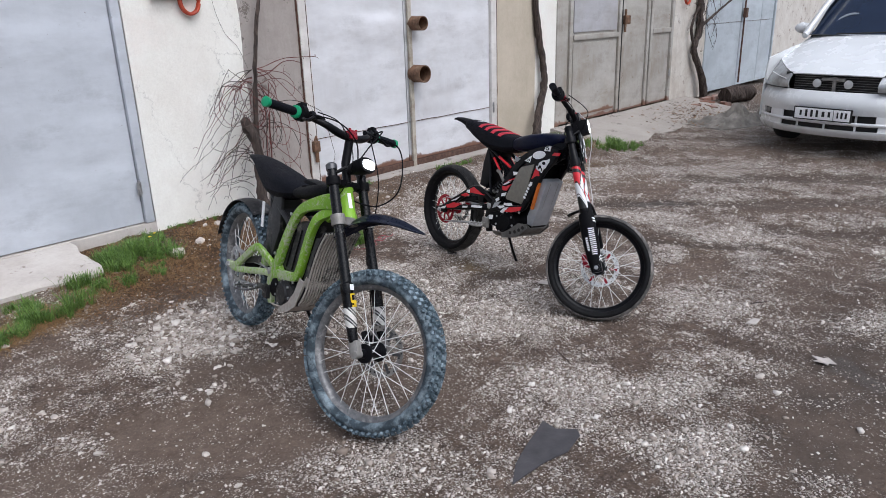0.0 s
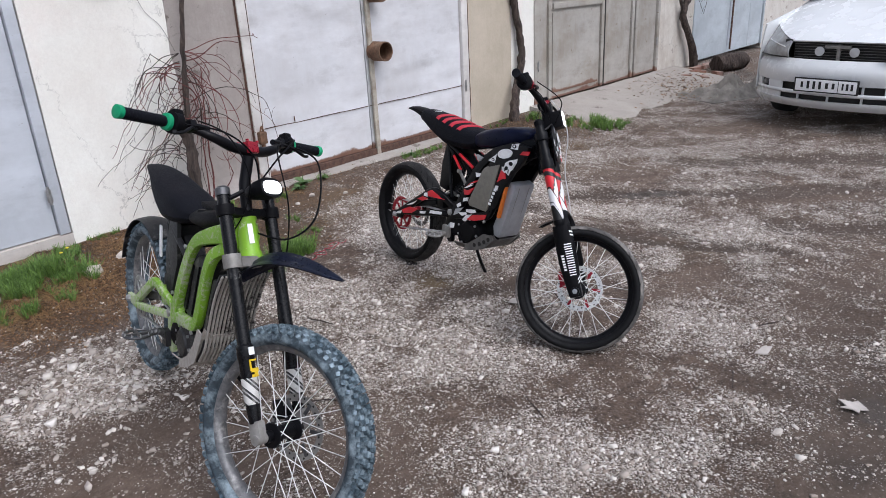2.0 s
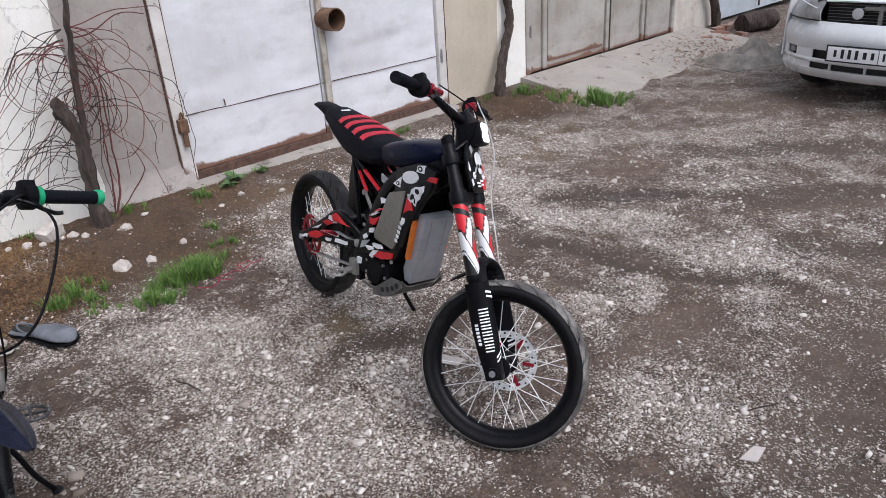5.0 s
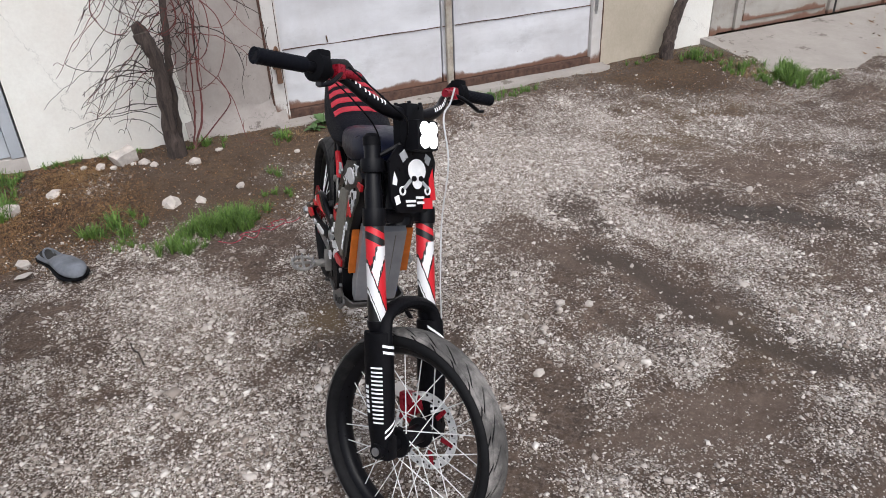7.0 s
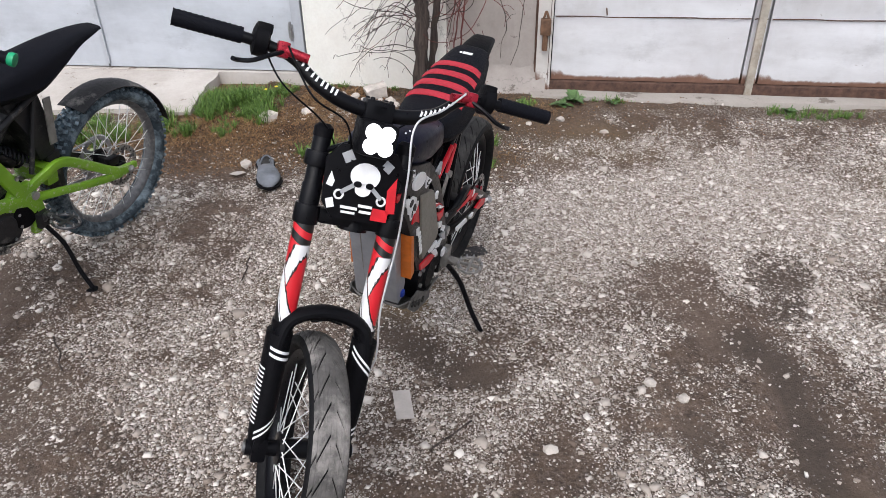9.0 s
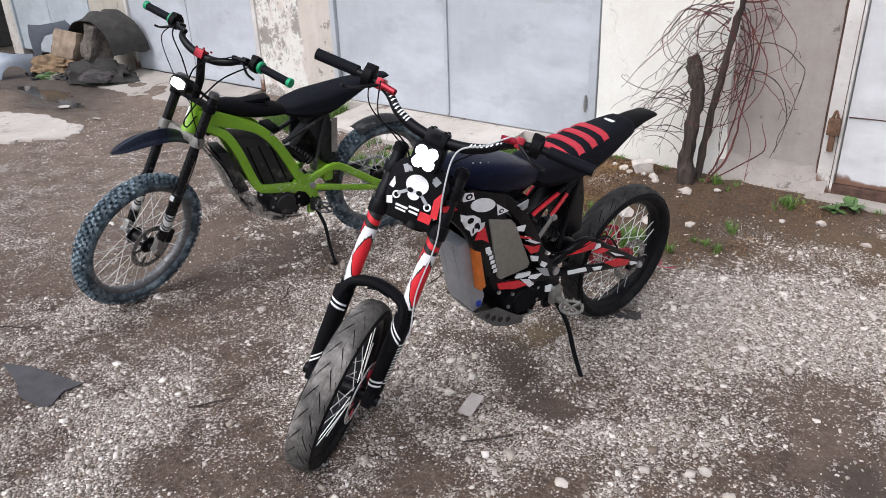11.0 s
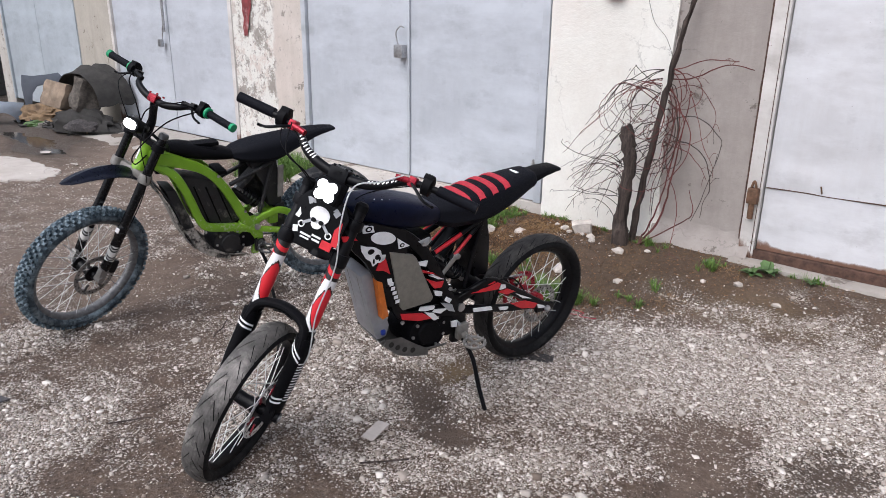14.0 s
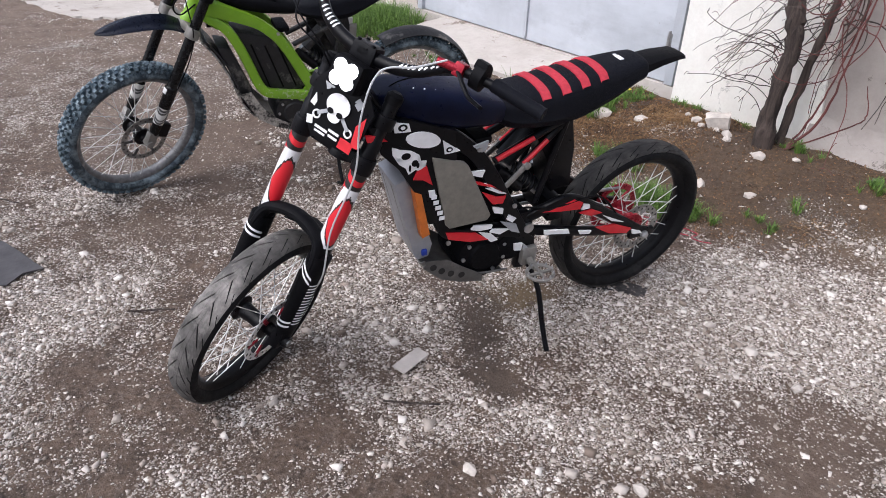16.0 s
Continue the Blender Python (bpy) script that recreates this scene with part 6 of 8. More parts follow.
    if not green:
        arch = spline([(0.020, -fy - 0.006, 0.20), (0.018, -fy - 0.002, 0.272), (0.012, -0.072, 0.312), (0.008, 0, 0.330), (0.012, 0.072, 0.312), (0.018, fy + 0.002, 0.272), (0.020, fy + 0.006, 0.20)], 5)
        part("fork_brace", tube(arch, 0.016, 12, 1.5, (1, 0, 0)), BLACK_MATT, bike, "matt black fork arch", S)
        part("front_fender", thick(loft([[((R_front + 0.045) * math.cos(a), 0.035 * t, (R_front + 0.045) * math.sin(a) - 0.008 * abs(t)) for t in (-1, -0.5, 0, 0.5, 1)] for a in [radians(v) for v in range(88, 112, 4)]], cap=False, closed=False), 0.003), BLACK_MATT, bike, "short black mud flap", S)
    # yokes
    for z, hh in ((0.655, 0.026), (0.505 if green else 0.538, 0.034)):
        part("yoke", joined(box((-0.014, 0, z), (0.042, 2 * fy, hh), 0.010), *[moved(lathe([(0.0265, z - hh * 0.6), (0.0275, z - hh * 0.4), (0.0275, z + hh * 0.4), (0.0265, z + hh * 0.6)], 20, "z"), Matrix.Translation((0, s * fy, 0))) for s in (-1, 1)]), BLACK if not green else (ALU_DARK if z < 0.6 else BLACK_MATT), bike, m=S)
    # bars
    zc, zg, hw, xg = (0.776, 0.856, 0.410, -0.004) if not green else (0.838, 0.900, 0.385, -0.012)
    xc = 0.034 if not green else 0.036
    bl = spline([(xg, -hw, zg), (xg + 0.008, -hw + 0.20, zg - 0.010), (xc - 0.006, -0.125, zc + 0.022), (xc, -0.05, zc), (xc, 0.05, zc), (xc - 0.006, 0.125, zc + 0.022), (xg + 0.008, hw - 0.20, zg - 0.010), (xg, hw, zg)], 6)
    bars = part("handlebar", tube(bl, [0.011 + 0.0048 * smooth(0.19, 0.07, abs(p.y)) for p in bl], 14), BLACK, bike, "black riser handlebar turned to one side", S)
    part("stem", joined(tube([(0.0, 0, 0.66), (xc - 0.006, 0, zc - 0.014)], 0.020, 14), box((xc, 0, zc), (0.048, 0.062, 0.046), 0.010)) if not green else tube([(-0.005, 0, 0.66), (0.0, 0, 0.74), (xc - 0.004, 0, zc - 0.016)], 0.0172, 16), BLACK, bars)
    part("bar_clamp", joined(box((xc + 0.006, 0, zc + 0.004), (0.036, 0.046, 0.036), 0.010), *[moved(lathe([(0.005, 0), (0.005, 0.006), (0.002, 0.007)], 8, "z"), Matrix.Translation((xc + 0.02 * a, 0.020 * b, zc + 0.020))) for a in (-1, 1) for b in (-1, 1)]), RED if green else BLACK, bars, "red stem clamp" if green else "")
    for s in (-1, 1):
        g0 = (xg, s * (hw - 0.128), zg - 0.001)
        part("grip", moved(grip(0, 0.128), Matrix.Translation(g0) @ (Matrix.Identity(4) if s > 0 else Matrix.Rotation(math.pi, 4, "Z"))), VINYL, bars, "ribbed black rubber grip")
        if green:
            part("grip_end", moved(lathe([(0.016, 0), (0.0185, 0.004), (0.0185, 0.016), (0.012, 0.018)], 18), Matrix.Translation((xg, s * hw, zg)) @ (Matrix.Identity(4) if s > 0 else Matrix.Rotation(math.pi, 4, "Z"))), GREEN_GRIP, bars, "green grip end")
            part("grip_ring", moved(lathe([(0.019, -0.008), (0.024, -0.005), (0.024, 0.006), (0.019, 0.009)], 22), Matrix.Translation((xg, s * (hw - 0.138), zg - 0.001))), GREEN_GRIP, bars, "green throttle collar")
        part("control_box", joined(moved(lathe([(0.020, -0.016), (0.031, -0.012), (0.031, 0.012), (0.020, 0.016)], 22), Matrix.Translation((xg + 0.002, s * (hw - 0.162), zg - 0.001))), box((xg + 0.01, s * (hw - 0.165), zg + 0.022), (0.03, 0.03, 0.022), 0.006)), BLACK_MATT, bars)
        part("lever_mount", joined(box((xg + 0.014, s * (hw - 0.205), zg - 0.008), (0.036, 0.024, 0.032), 0.007), moved(tube([(0.0, 0, 0), (0.006, -s * 0.026, -0.003), (0.010, -s * 0.050, -0.006)], 0.0095, 12), Matrix.Translation((xg + 0.022, s * (hw - 0.205), zg - 0.008)))), RED if not green else BLACK, bars, "red brake lever mount" if not green else "")
        part("brake_lever", tube(spline([(xg + 0.026, s * (hw - 0.205), zg - 0.012), (xg + 0.042, s * (hw - 0.178), zg - 0.026), (xg + 0.050, s * (hw - 0.150), zg - 0.042), (xg + 0.046, s * (hw - 0.126), zg - 0.048), (xg + 0.053, s * (hw - 0.114), zg - 0.048)]), 0.0048, 8, 1.3, (1, 0, 0)), BLACK, bars)
    if not green:
        # the maker's marks on the bar stand as plain bars
        run = [p for p in bl if abs(p.y) < 0.235]
        for s in (-1, 1):
            for j in range(6):
                for e in (0.0, 0.009):
                    y = s * (0.092 + 0.0205 * j + e)
                    n = max(i for i, p in enumerate(run) if p.y <= y)
                    a, b = run[n], run[min(n + 1, len(run) - 1)]
                    p = a.lerp(b, (y - a.y) / ((b.y - a.y) or 1))
                    r = 0.0114 + 0.0048 * smooth(0.19, 0.07, abs(y))
                    rows = []
                    for t in range(6):
                        q = radians(8 + 66 * t / 5)
                        lean_ = 0.006 * (t / 5 - 0.5)
                        rows.append([(p.x + r * math.cos(q), y + lean_ + w, p.z + r * math.sin(q)) for w in (-0.0024, 0.0024)])
                    part("bar_mark", loft(rows, cap=False, closed=False), WHITE_DECAL, bars)
    # lamp
    lx, lz = (0.066, 0.722) if not green else (0.070, 0.706)
    if green:
        lamp = part("headlight", loft([[(lx + x, 0.048 * k * math.copysign(abs(math.cos(a)) ** 0.8, math.cos(a)), lz + 0.031 * k * math.copysign(abs(math.sin(a)) ** 0.8, math.sin(a))) for a in [2 * math.pi * j / 20 for j in range(20)]] for x, k in ((-0.055, 0.35), (-0.045, 0.62), (-0.005, 0.92), (0.030, 1.0), (0.036, 0.94))]), BLACK_MATT, bike, "black oval headlight, lit", S)
        part("lens", loft([[(lx + x, 0.037 * k * math.copysign(abs(math.cos(a)) ** 0.75, math.cos(a)), lz + 0.0205 * k * math.copysign(abs(math.sin(a)) ** 0.65, math.sin(a))) for a in [2 * math.pi * j / 20 for j in range(20)]] for x, k in ((0.030, 1.0), (0.040, 0.96), (0.043, 0.6))]), LAMP_LIT, lamp, "glowing white lens")
        for s in (-1, 1):
            part("lamp_bracket", tube([(lx - 0.03, s * 0.05, lz), (0.0, s * 0.085, lz - 0.02)], 0.007, 8), BLACK, lamp)
    else:
        lamp = part("headlight", box((lx, 0, lz), (0.056, 0.080, 0.072), 0.014), BLACK_MATT, bike, "black finned four-lens headlight, lit", S)
        for j in range(7):
            part("fin", box((lx - 0.034, -0.033 + 0.011 * j, lz + 0.004), (0.030, 0.005, 0.066), 0.001), BLACK_MATT, lamp)
        for a, b in ((-1, -1), (1, -1), (-1, 1), (1, 1)):
            part("lens", moved(lathe([(0.0165, 0), (0.0165, 0.003), (0.010, 0.005)], 18, "x"), Matrix.Translation((lx + 0.0265, 0.0150 * a, lz + 0.0140 * b))), LAMP_LIT, lamp, "glowing white lens")
        part("lens", box((lx + 0.0275, 0, lz), (0.005, 0.022, 0.022), 0.001), LAMP_LIT, lamp, "glowing white lens")
        for s in (-1, 1):
            part("lamp_bracket", tube([(lx - 0.02, s * 0.045, lz - 0.02), (0.0, s * 0.085, lz - 0.05)], 0.006, 8), BLACK, lamp)
        # front plate with plain graphics
        px = 0.050
        outline = [(-0.060, 0.700), (-0.085, 0.665), (-0.076, 0.575), (-0.050, 0.545), (0.050, 0.545), (0.076, 0.575), (0.085, 0.665), (0.060, 0.700)]
        bm = bmesh.new()
        front = [bm.verts.new((px - 0.35 * (abs(y) ** 1.5) + (0.62 - z) * -0.08, y, z)) for y, z in outline]
        back = [bm.verts.new((v.co.x - 0.006, v.co.y, v.co.z)) for v in front]
        cf = bm.verts.new((px + 0.004, 0, 0.622))
        for i in range(8):
            j = (i + 1) % 8
            bm.faces.new((cf, front[i], front[j]))
            bm.faces.new((front[i], back[i], back[j], front[j]))
        bm.faces.new(back[::-1])
        mask = part("front_plate", bm, BLACK, bike, "black front plate with white and red graphics", S)
        part("white_shape", joined(oval(0.0, 0.643, 0.032, 0.027, px + 0.0055), oval(0.0, 0.614, 0.017, 0.014, px + 0.0055)), WHITE_DECAL, mask)
        part("dark_shape", joined(oval(-0.013, 0.624, 0.0085, 0.0065, px + 0.007), oval(0.013, 0.624, 0.0085, 0.0065, px + 0.007)), BLACK, mask)
        graphic([(-0.030, 0.612, 0.036, 0.009, 38), (0.030, 0.612, 0.036, 0.009, -38), (-0.042, 0.676, 0.022, 0.022, 34), (0.044, 0.670, 0.022, 0.020, -30)], px + 0.0015, GREY_DECAL, mask, None)
        for y in (-0.046, 0.046):
            part("ring", moved(tube([(0, 0.009 * math.cos(a), 0.009 * math.sin(a)) for a in [2 * math.pi * j / 16 for j in range(16)]], 0.0024, 6, ring=True), Matrix.Translation((px - 0.001, y, 0.596))), WHITE_DECAL, mask)
        graphic([(-0.062, 0.640, 0.014, 0.062, -12), (-0.060, 0.575, 0.016, 0.020, 20)], px - 0.0055, WHITE_DECAL, mask, None)
        graphic([(0.066, 0.618, 0.020, 0.090, 8), (0.050, 0.566, 0.036, 0.026, 0)], px - 0.0050, RED_DECAL, mask, None)
        graphic([(-0.020, 0.572, 0.036, 0.006, 0), (0.014, 0.580, 0.030, 0.006, 0), (0.016, 0.568, 0.026, 0.006, 0), (-0.020, 0.562, 0.030, 0.005, 0)], px + 0.0012, WHITE_DECAL, mask, None)

    # front fender, caliper, hoses
    if green:
        fl = [(-0.085, 0.470, 0.026, 0.012), (-0.03, 0.500, 0.044, 0.026), (0.05, 0.518, 0.052, 0.034), (0.13, 0.506, 0.053, 0.034), (0.21, 0.470, 0.045, 0.028), (0.275, 0.424, 0.028, 0.016), (0.310, 0.394, 0.006, 0.003)]
        fs = spline([Vector((a, b, 0)) for a, b, _, _ in fl], 4)
        fw = spline([Vector((a, c, d)) for a, _, c, d in fl], 4)
        part("front_fender", thick(loft([[(p.x, q.y * t, p.y - q.z * (abs(t) ** 1.25 + (0.16 if 0.4 < abs(t) < 0.7 else 0.0))) for t in (-1, -0.85, -0.68, -0.45, -0.38, 0, 0.38, 0.45, 0.68, 0.85, 1)] for p, q in zip(fs, fw)], cap=False, closed=False), 0.004), FENDER_BLUE, bike, "scuffed dark plastic front fender", S)
    part("front_caliper", joined(box((-0.052, 0.072, 0.058), (0.042, 0.030, 0.062), 0.008), box((-0.030, 0.080, 0.05), (0.035, 0.014, 0.03), 0.004)), BLACK if green else RED, bike, "red brake caliper" if not green else "", S)
    cable(bike, [(xg + 0.045, hw - 0.23, zg), (0.062, 0.13, zc + 0.035), (0.085, 0.07, zc - 0.01), (0.090, 0.078, 0.66)] + ([(0.02, fy + 0.024, 0.52), (-0.026, fy + 0.008, 0.40), (-0.030, fy, 0.22)] if green else [(0.045, fy + 0.012, 0.52), (0.034, fy + 0.014, 0.36), (0.010, fy + 0.036, 0.22)]) + [(-0.035, 0.085, 0.10)], 0.0023, ALU if not green else BLACK_MATT, S, "brake_hose")
    cable(bike, [(xg + 0.045, -hw + 0.21, zg), (0.11, -0.15, zc), (0.09, -0.07, 0.74), (0.02, -0.03, 0.66), (-0.06, -0.02, 0.60)], 0.0021, BLACK_MATT, S, "brake_hose")
    if green:
        cable(bike, [(xg, hw - 0.165, zg), (0.13, 0.20, zg - 0.10), (0.15, 0.13, 0.62), (0.07, 0.08, 0.56), (-0.02, 0.03, 0.60)], 0.003, BLACK_MATT, S)
        cable(bike, [(xg, hw - 0.165, zg), (0.10, 0.14, zg - 0.03), (0.10, 0.05, 0.80), (0.06, 0.0, 0.73)], 0.0028, BLACK_MATT, S)
        cable(bike, [(xg, -hw + 0.165, zg), (0.08, -0.13, zg - 0.04), (0.09, -0.04, 0.80), (0.06, 0.0, 0.73)], 0.0028, BLACK_MATT, S)
    else:
        cable(bike, [(xg, hw - 0.165, zg), (-0.03, 0.12, zc + 0.01), (-0.04, 0.05, 0.72), (-0.06, 0.02, 0.62)], 0.0019, BLACK_MATT, S)
        cable(bike, [(xg, -hw + 0.165, zg), (0.05, -0.20, zg - 0.07), (0.02, -0.09, 0.72), (-0.05, -0.02, 0.62)], 0.0019, BLACK_MATT, S)
        cable(bike, [(0.46, 0.075, 0.475), (0.36, 0.10, 0.47), (0.22, 0.105, 0.475), (0.10, 0.09, R_rear + 0.07)], 0.0032, BLACK_MATT, None, "brake_hose")
    return bike


make_bike("electric_dirt_bike", (3.228, 2.903, 0.301), -101.3, 8, 2.3, 0.277, 0.269, (1.225, 0, 0.262), 36, False, "black electric dirt bike with red-white decals on its side stand")
make_bike("electric_dirt_bike", (1.794, 3.012, 0.315), -101.4, 11, 0.8, 0.309, 0.305, (1.215, 0, 0.302), 23.5, True, "muddy lime green electric dirt bike with knobby tyres")


# ---- the parked van ----
def make_van():
    van = empty("van", pose(7.66, 1.96, 0, 0, 0, 170.4), "white van with its front grille missing, parked on the gravel", "van")

    def bow(y, z=0.5):
        return -0.02 - 0.30 * (abs(y) / 0.84) ** 3.2 - 0.05 * (abs(y) / 0.84)

    def skin(z0, z1, n, out, y0=-0.84, y1=0.84, m=30):
        """A bowed front panel from z0 to z1; out gives how far it stands out at each height."""
        return sheet(lambda u, v: (bow(y0 + (y1 - y0) * u) + out(v), y0 + (y1 - y0) * u, z0 + (z1 - z0) * v), m, n)
    # bumper: three bands with the intake between them
    bands = [skin(0.20, 0.275, 4, lambda v: -0.05 + 0.05 * math.sin(v * 1.6)), skin(0.275, 0.325, 2, lambda v: -0.01, -0.84, -0.47, 10), skin(0.275, 0.325, 2, lambda v: -0.01, 0.47, 0.84, 10),
             skin(0.325, 0.36, 3, lambda v: 0.0 + 0.012 * math.sin(v * 3.14)), skin(0.36, 0.425, 2, lambda v: 0.0, -0.62, -0.45, 8), skin(0.36, 0.425, 2, lambda v: 0.0, 0.45, 0.62, 8),
             skin(0.36, 0.425, 2, lambda v: 0.0, -0.84, -0.74, 5), skin(0.36, 0.425, 2, lambda v: 0.0, 0.74, 0.84, 5), skin(0.425, 0.635, 8, lambda v: 0.02 * math.sin(v * 3.14) - 0.06 * v ** 3)]
    bm = joined(*bands)
    bmesh.ops.remove_doubles(bm, verts=bm.verts, dist=0.001)
    bumper = part("bumper", thick(bm, 0.012), CAR_WHITE, van, "white moulded front bumper")
    for a, b, z0, z1 in ((-0.47, 0.47, 0.275, 0.325), (-0.45, 0.45, 0.36, 0.425)):
        part("intake", moved(skin(z0, z1, 2, lambda v: -0.04, a, b, 16), Matrix.Identity(4)), CAR_TRIM, bumper, "dark slatted air intake")
        for y in (-0.28, 0.0, 0.28):
            part("intake_bar", box((bow(y) - 0.02, y, (z0 + z1) / 2), (0.02, 0.016, z1 - z0), 0.003), CAR_WHITE, bumper)
    for s in (-1, 1):
        part("fog_recess", skin(0.36, 0.425, 2, lambda v: -0.035, *sorted((s * 0.62, s * 0.74)), 6), CAR_TRIM, bumper, "dark fog lamp recess")
        part("fog_lamp", moved(lathe([(0.025, -0.02), (0.028, 0.0), (0.018, 0.008)], 14, "x"), Matrix.Translation((bow(0.68) - 0.02, s * 0.68, 0.392))), LENS, bumper)
    # plate
    plate = part("number_plate", box((0.030, 0.0, 0.425), (0.012, 0.56, 0.128), 0.006), CAR_TRIM, van, "number plate with plain dark bars in a black frame")
    part("plate_face", box((0.0385, 0.0, 0.425), (0.004, 0.53, 0.104), 0.003), WHITE_DECAL, plate)
    for i, (y, w, h) in enumerate(((-0.205, 0.036, 0.05), (-0.150, 0.040, 0.068), (-0.098, 0.040, 0.068), (-0.046, 0.040, 0.068), (0.014, 0.046, 0.05), (0.070, 0.040, 0.05), (0.150, 0.026, 0.056), (0.188, 0.034, 0.056), (0.228, 0.034, 0.056))):
        part("plate_bar", box((0.0415, y, 0.428), (0.003, w * 0.55, h), 0), CAR_TRIM, plate)
    part("plate_line", box((0.0415, 0.112, 0.425), (0.003, 0.004, 0.10), 0), CAR_TRIM, plate)
    # nose: cross beam, radiator and horns in the open grille
    nose = part("radiator", box((-0.22, 0, 0.69), (0.03, 0.86, 0.19), 0.004), CAR_TRIM, van, "dark radiator in the open grille")
    for i in range(7):
        part("fin", box((-0.20, 0, 0.615 + 0.024 * i), (0.012, 0.84, 0.004), 0), ALU_DARK, nose)
    for y in (-0.16, 0.14):
        part("horn", moved(lathe([(0.012, -0.05), (0.040, 0.0), (0.042, 0.012), (0.02, 0.016)], 18, "x"), Matrix.Translation((-0.13, y, 0.705))), ALU, nose)
    part("latch_stay", joined(box((-0.14, 0.0, 0.69), (0.02, 0.03, 0.16), 0.004), box((-0.14, -0.01, 0.745), (0.03, 0.22, 0.03), 0.006)), ALU_DARK, nose)
    part("inner_beam", box((-0.20, 0, 0.785), (0.08, 1.0, 0.03), 0.006), CAR_TRIM, nose)
    # bonnet
    def half(v):
        return 0.42 + 0.40 * min(1.0, v / 0.36) ** 0.8

    def crown(y, v):
        return (-0.10 + bow(y) * 0.6 - 0.93 * v, y, 0.795 + 0.335 * v ** 0.85 - 0.035 * (abs(y) / 0.82) ** 3)

    def bonnet(u, v):
        t = 2 * u - 1
        return crown(t * half(v), v)
    part("bonnet", thick(sheet(bonnet, 24, 20), 0.012), CAR_WHITE, van, "white sloping bonnet")
    for s in (-1, 1):
        # headlamps reach back along the bonnet's edge
        def lampskin(u, v, s=s):
            y = s * (0.425 + 0.385 * u)
            hi = Vector(crown(y, 0.36 * u ** 1.25)) + Vector((0.004, 0, -0.008))
            lo = Vector((bow(y) - 0.015, y, 0.640))
            p = lo.lerp(hi, v)
            return (p.x + 0.045 * math.sin(v * math.pi) * (1 - 0.4 * u), p.y, p.z)
        lamp = part("headlight", thick(sheet(lampskin, 14, 10), 0.012), LENS, van, "large clear headlamp")
        part("lamp_edge", tube([lampskin(u / 10, 0.02) for u in range(11)], 0.006, 6), CAR_TRIM, lamp)
        part("lamp_divider", tube([Vector(lampskin(0.12 + 0.80 * u / 8, 0.62 - 0.10 * u / 8)) + Vector((0.004, 0, 0)) for u in range(9)], 0.005, 6), CAR_WHITE, lamp)
        # wing and door side
        def wing(u, v, s=s):
            x = -0.33 - 1.30 * u
            z = 0.30 + (0.62 + 0.22 * u) * v
            arch = 0.37 - math.hypot(x + 0.86, 0)
            lift = max(0.0, 0.36 ** 2 - (x + 0.86) ** 2) ** 0.5
            z = max(z, 0.31 + lift * 0.98) if v < 0.5 else z
            return (x, s * (0.835 + 0.015 * math.sin(u * 3.1) - 0.04 * v ** 3), z)
        part("wing", thick(sheet(wing, 30, 14), 0.012), CAR_WHITE, van, "white front wing")
        part("flank", loft([[(x, s * 0.845, 0.26), (x, s * 0.862, 0.6), (x, s * 0.85, 1.02), (x, s * 0.80, 1.05), (x, s * 0.80, 0.26)] for x in (-1.62, -2.6, -3.6, -4.3)]), CAR_WHITE, van)
        wheel = part("wheel", hoop([(0.19, -0.085), (0.20, 0.085), (0.17, 0.085), (0.165, -0.085)], 32), ALU, van, m=Matrix.Translation((-0.86, s * 0.735, 0.30)))
        part("tyre", hoop([(0.30, -0.07), (0.305, 0.0), (0.30, 0.07), (0.26, 0.092), (0.20, 0.085), (0.20, -0.085), (0.26, -0.092)], 40), RUBBER, wheel)
        part("hub_cap", joined(lathe([(0.06, s * 0.05), (0.05, s * 0.07), (0.02, s * 0.075)], 20), *[box((0.11, s * 0.06, 0), (0.14, 0.02, 0.045), 0.008, Matrix.Rotation(2 * math.pi * j / 6, 4, "Y")) for j in range(6)]), ALU, wheel)
        copy = part("rear_wheel", hoop([(0.30, -0.08), (0.30, 0.08), (0.15, 0.085), (0.15, -0.085)], 32), RUBBER, van, m=Matrix.Translation((-3.4, s * 0.735, 0.30)))
        part("wheel_arch_lining", box((-0.86, s * 0.62, 0.52), (0.80, 0.02, 0.55), 0.0), CAR_TRIM, van)
        mirror = part("mirror", loft([[(-1.28 + x, s * (0.94 + 0.085 * k * math.cos(a)), 1.19 + 0.062 * k * math.sin(a)) for a in [2 * math.pi * j / 16 for j in range(16)]] for x, k in ((-0.06, 0.9), (0.0, 1.0), (0.05, 0.8), (0.07, 0.4))]), CAR_WHITE, van, "white door mirror")
        part("mirror_arm", box((-1.30, s * 0.87, 1.14), (0.06, 0.10, 0.04), 0.01), CAR_WHITE, mirror)
        part("pillar", tube([(-1.06, s * 0.80, 1.115), (-1.45, s * 0.765, 1.46), (-1.80, s * 0.70, 1.76)], 0.035, 10, 1.2), CAR_WHITE, van)
        part("side_glass", slab([(-1.15, 1.06), (-1.86, 1.70), (-4.1, 1.74), (-4.25, 1.06)], s * 0.795, s * 0.785), CAR_GLASS, van)

    def screen(u, v):
        y = (2 * u - 1)
        return (-1.04 - 0.76 * v - 0.14 * abs(y) ** 2.2, y * (0.79 - 0.10 * v), 1.12 + 0.64 * v)
    glassy = part("windscreen", thick(sheet(screen, 16, 10), 0.006), CAR_GLASS, van, "dark blue reflecting windscreen")
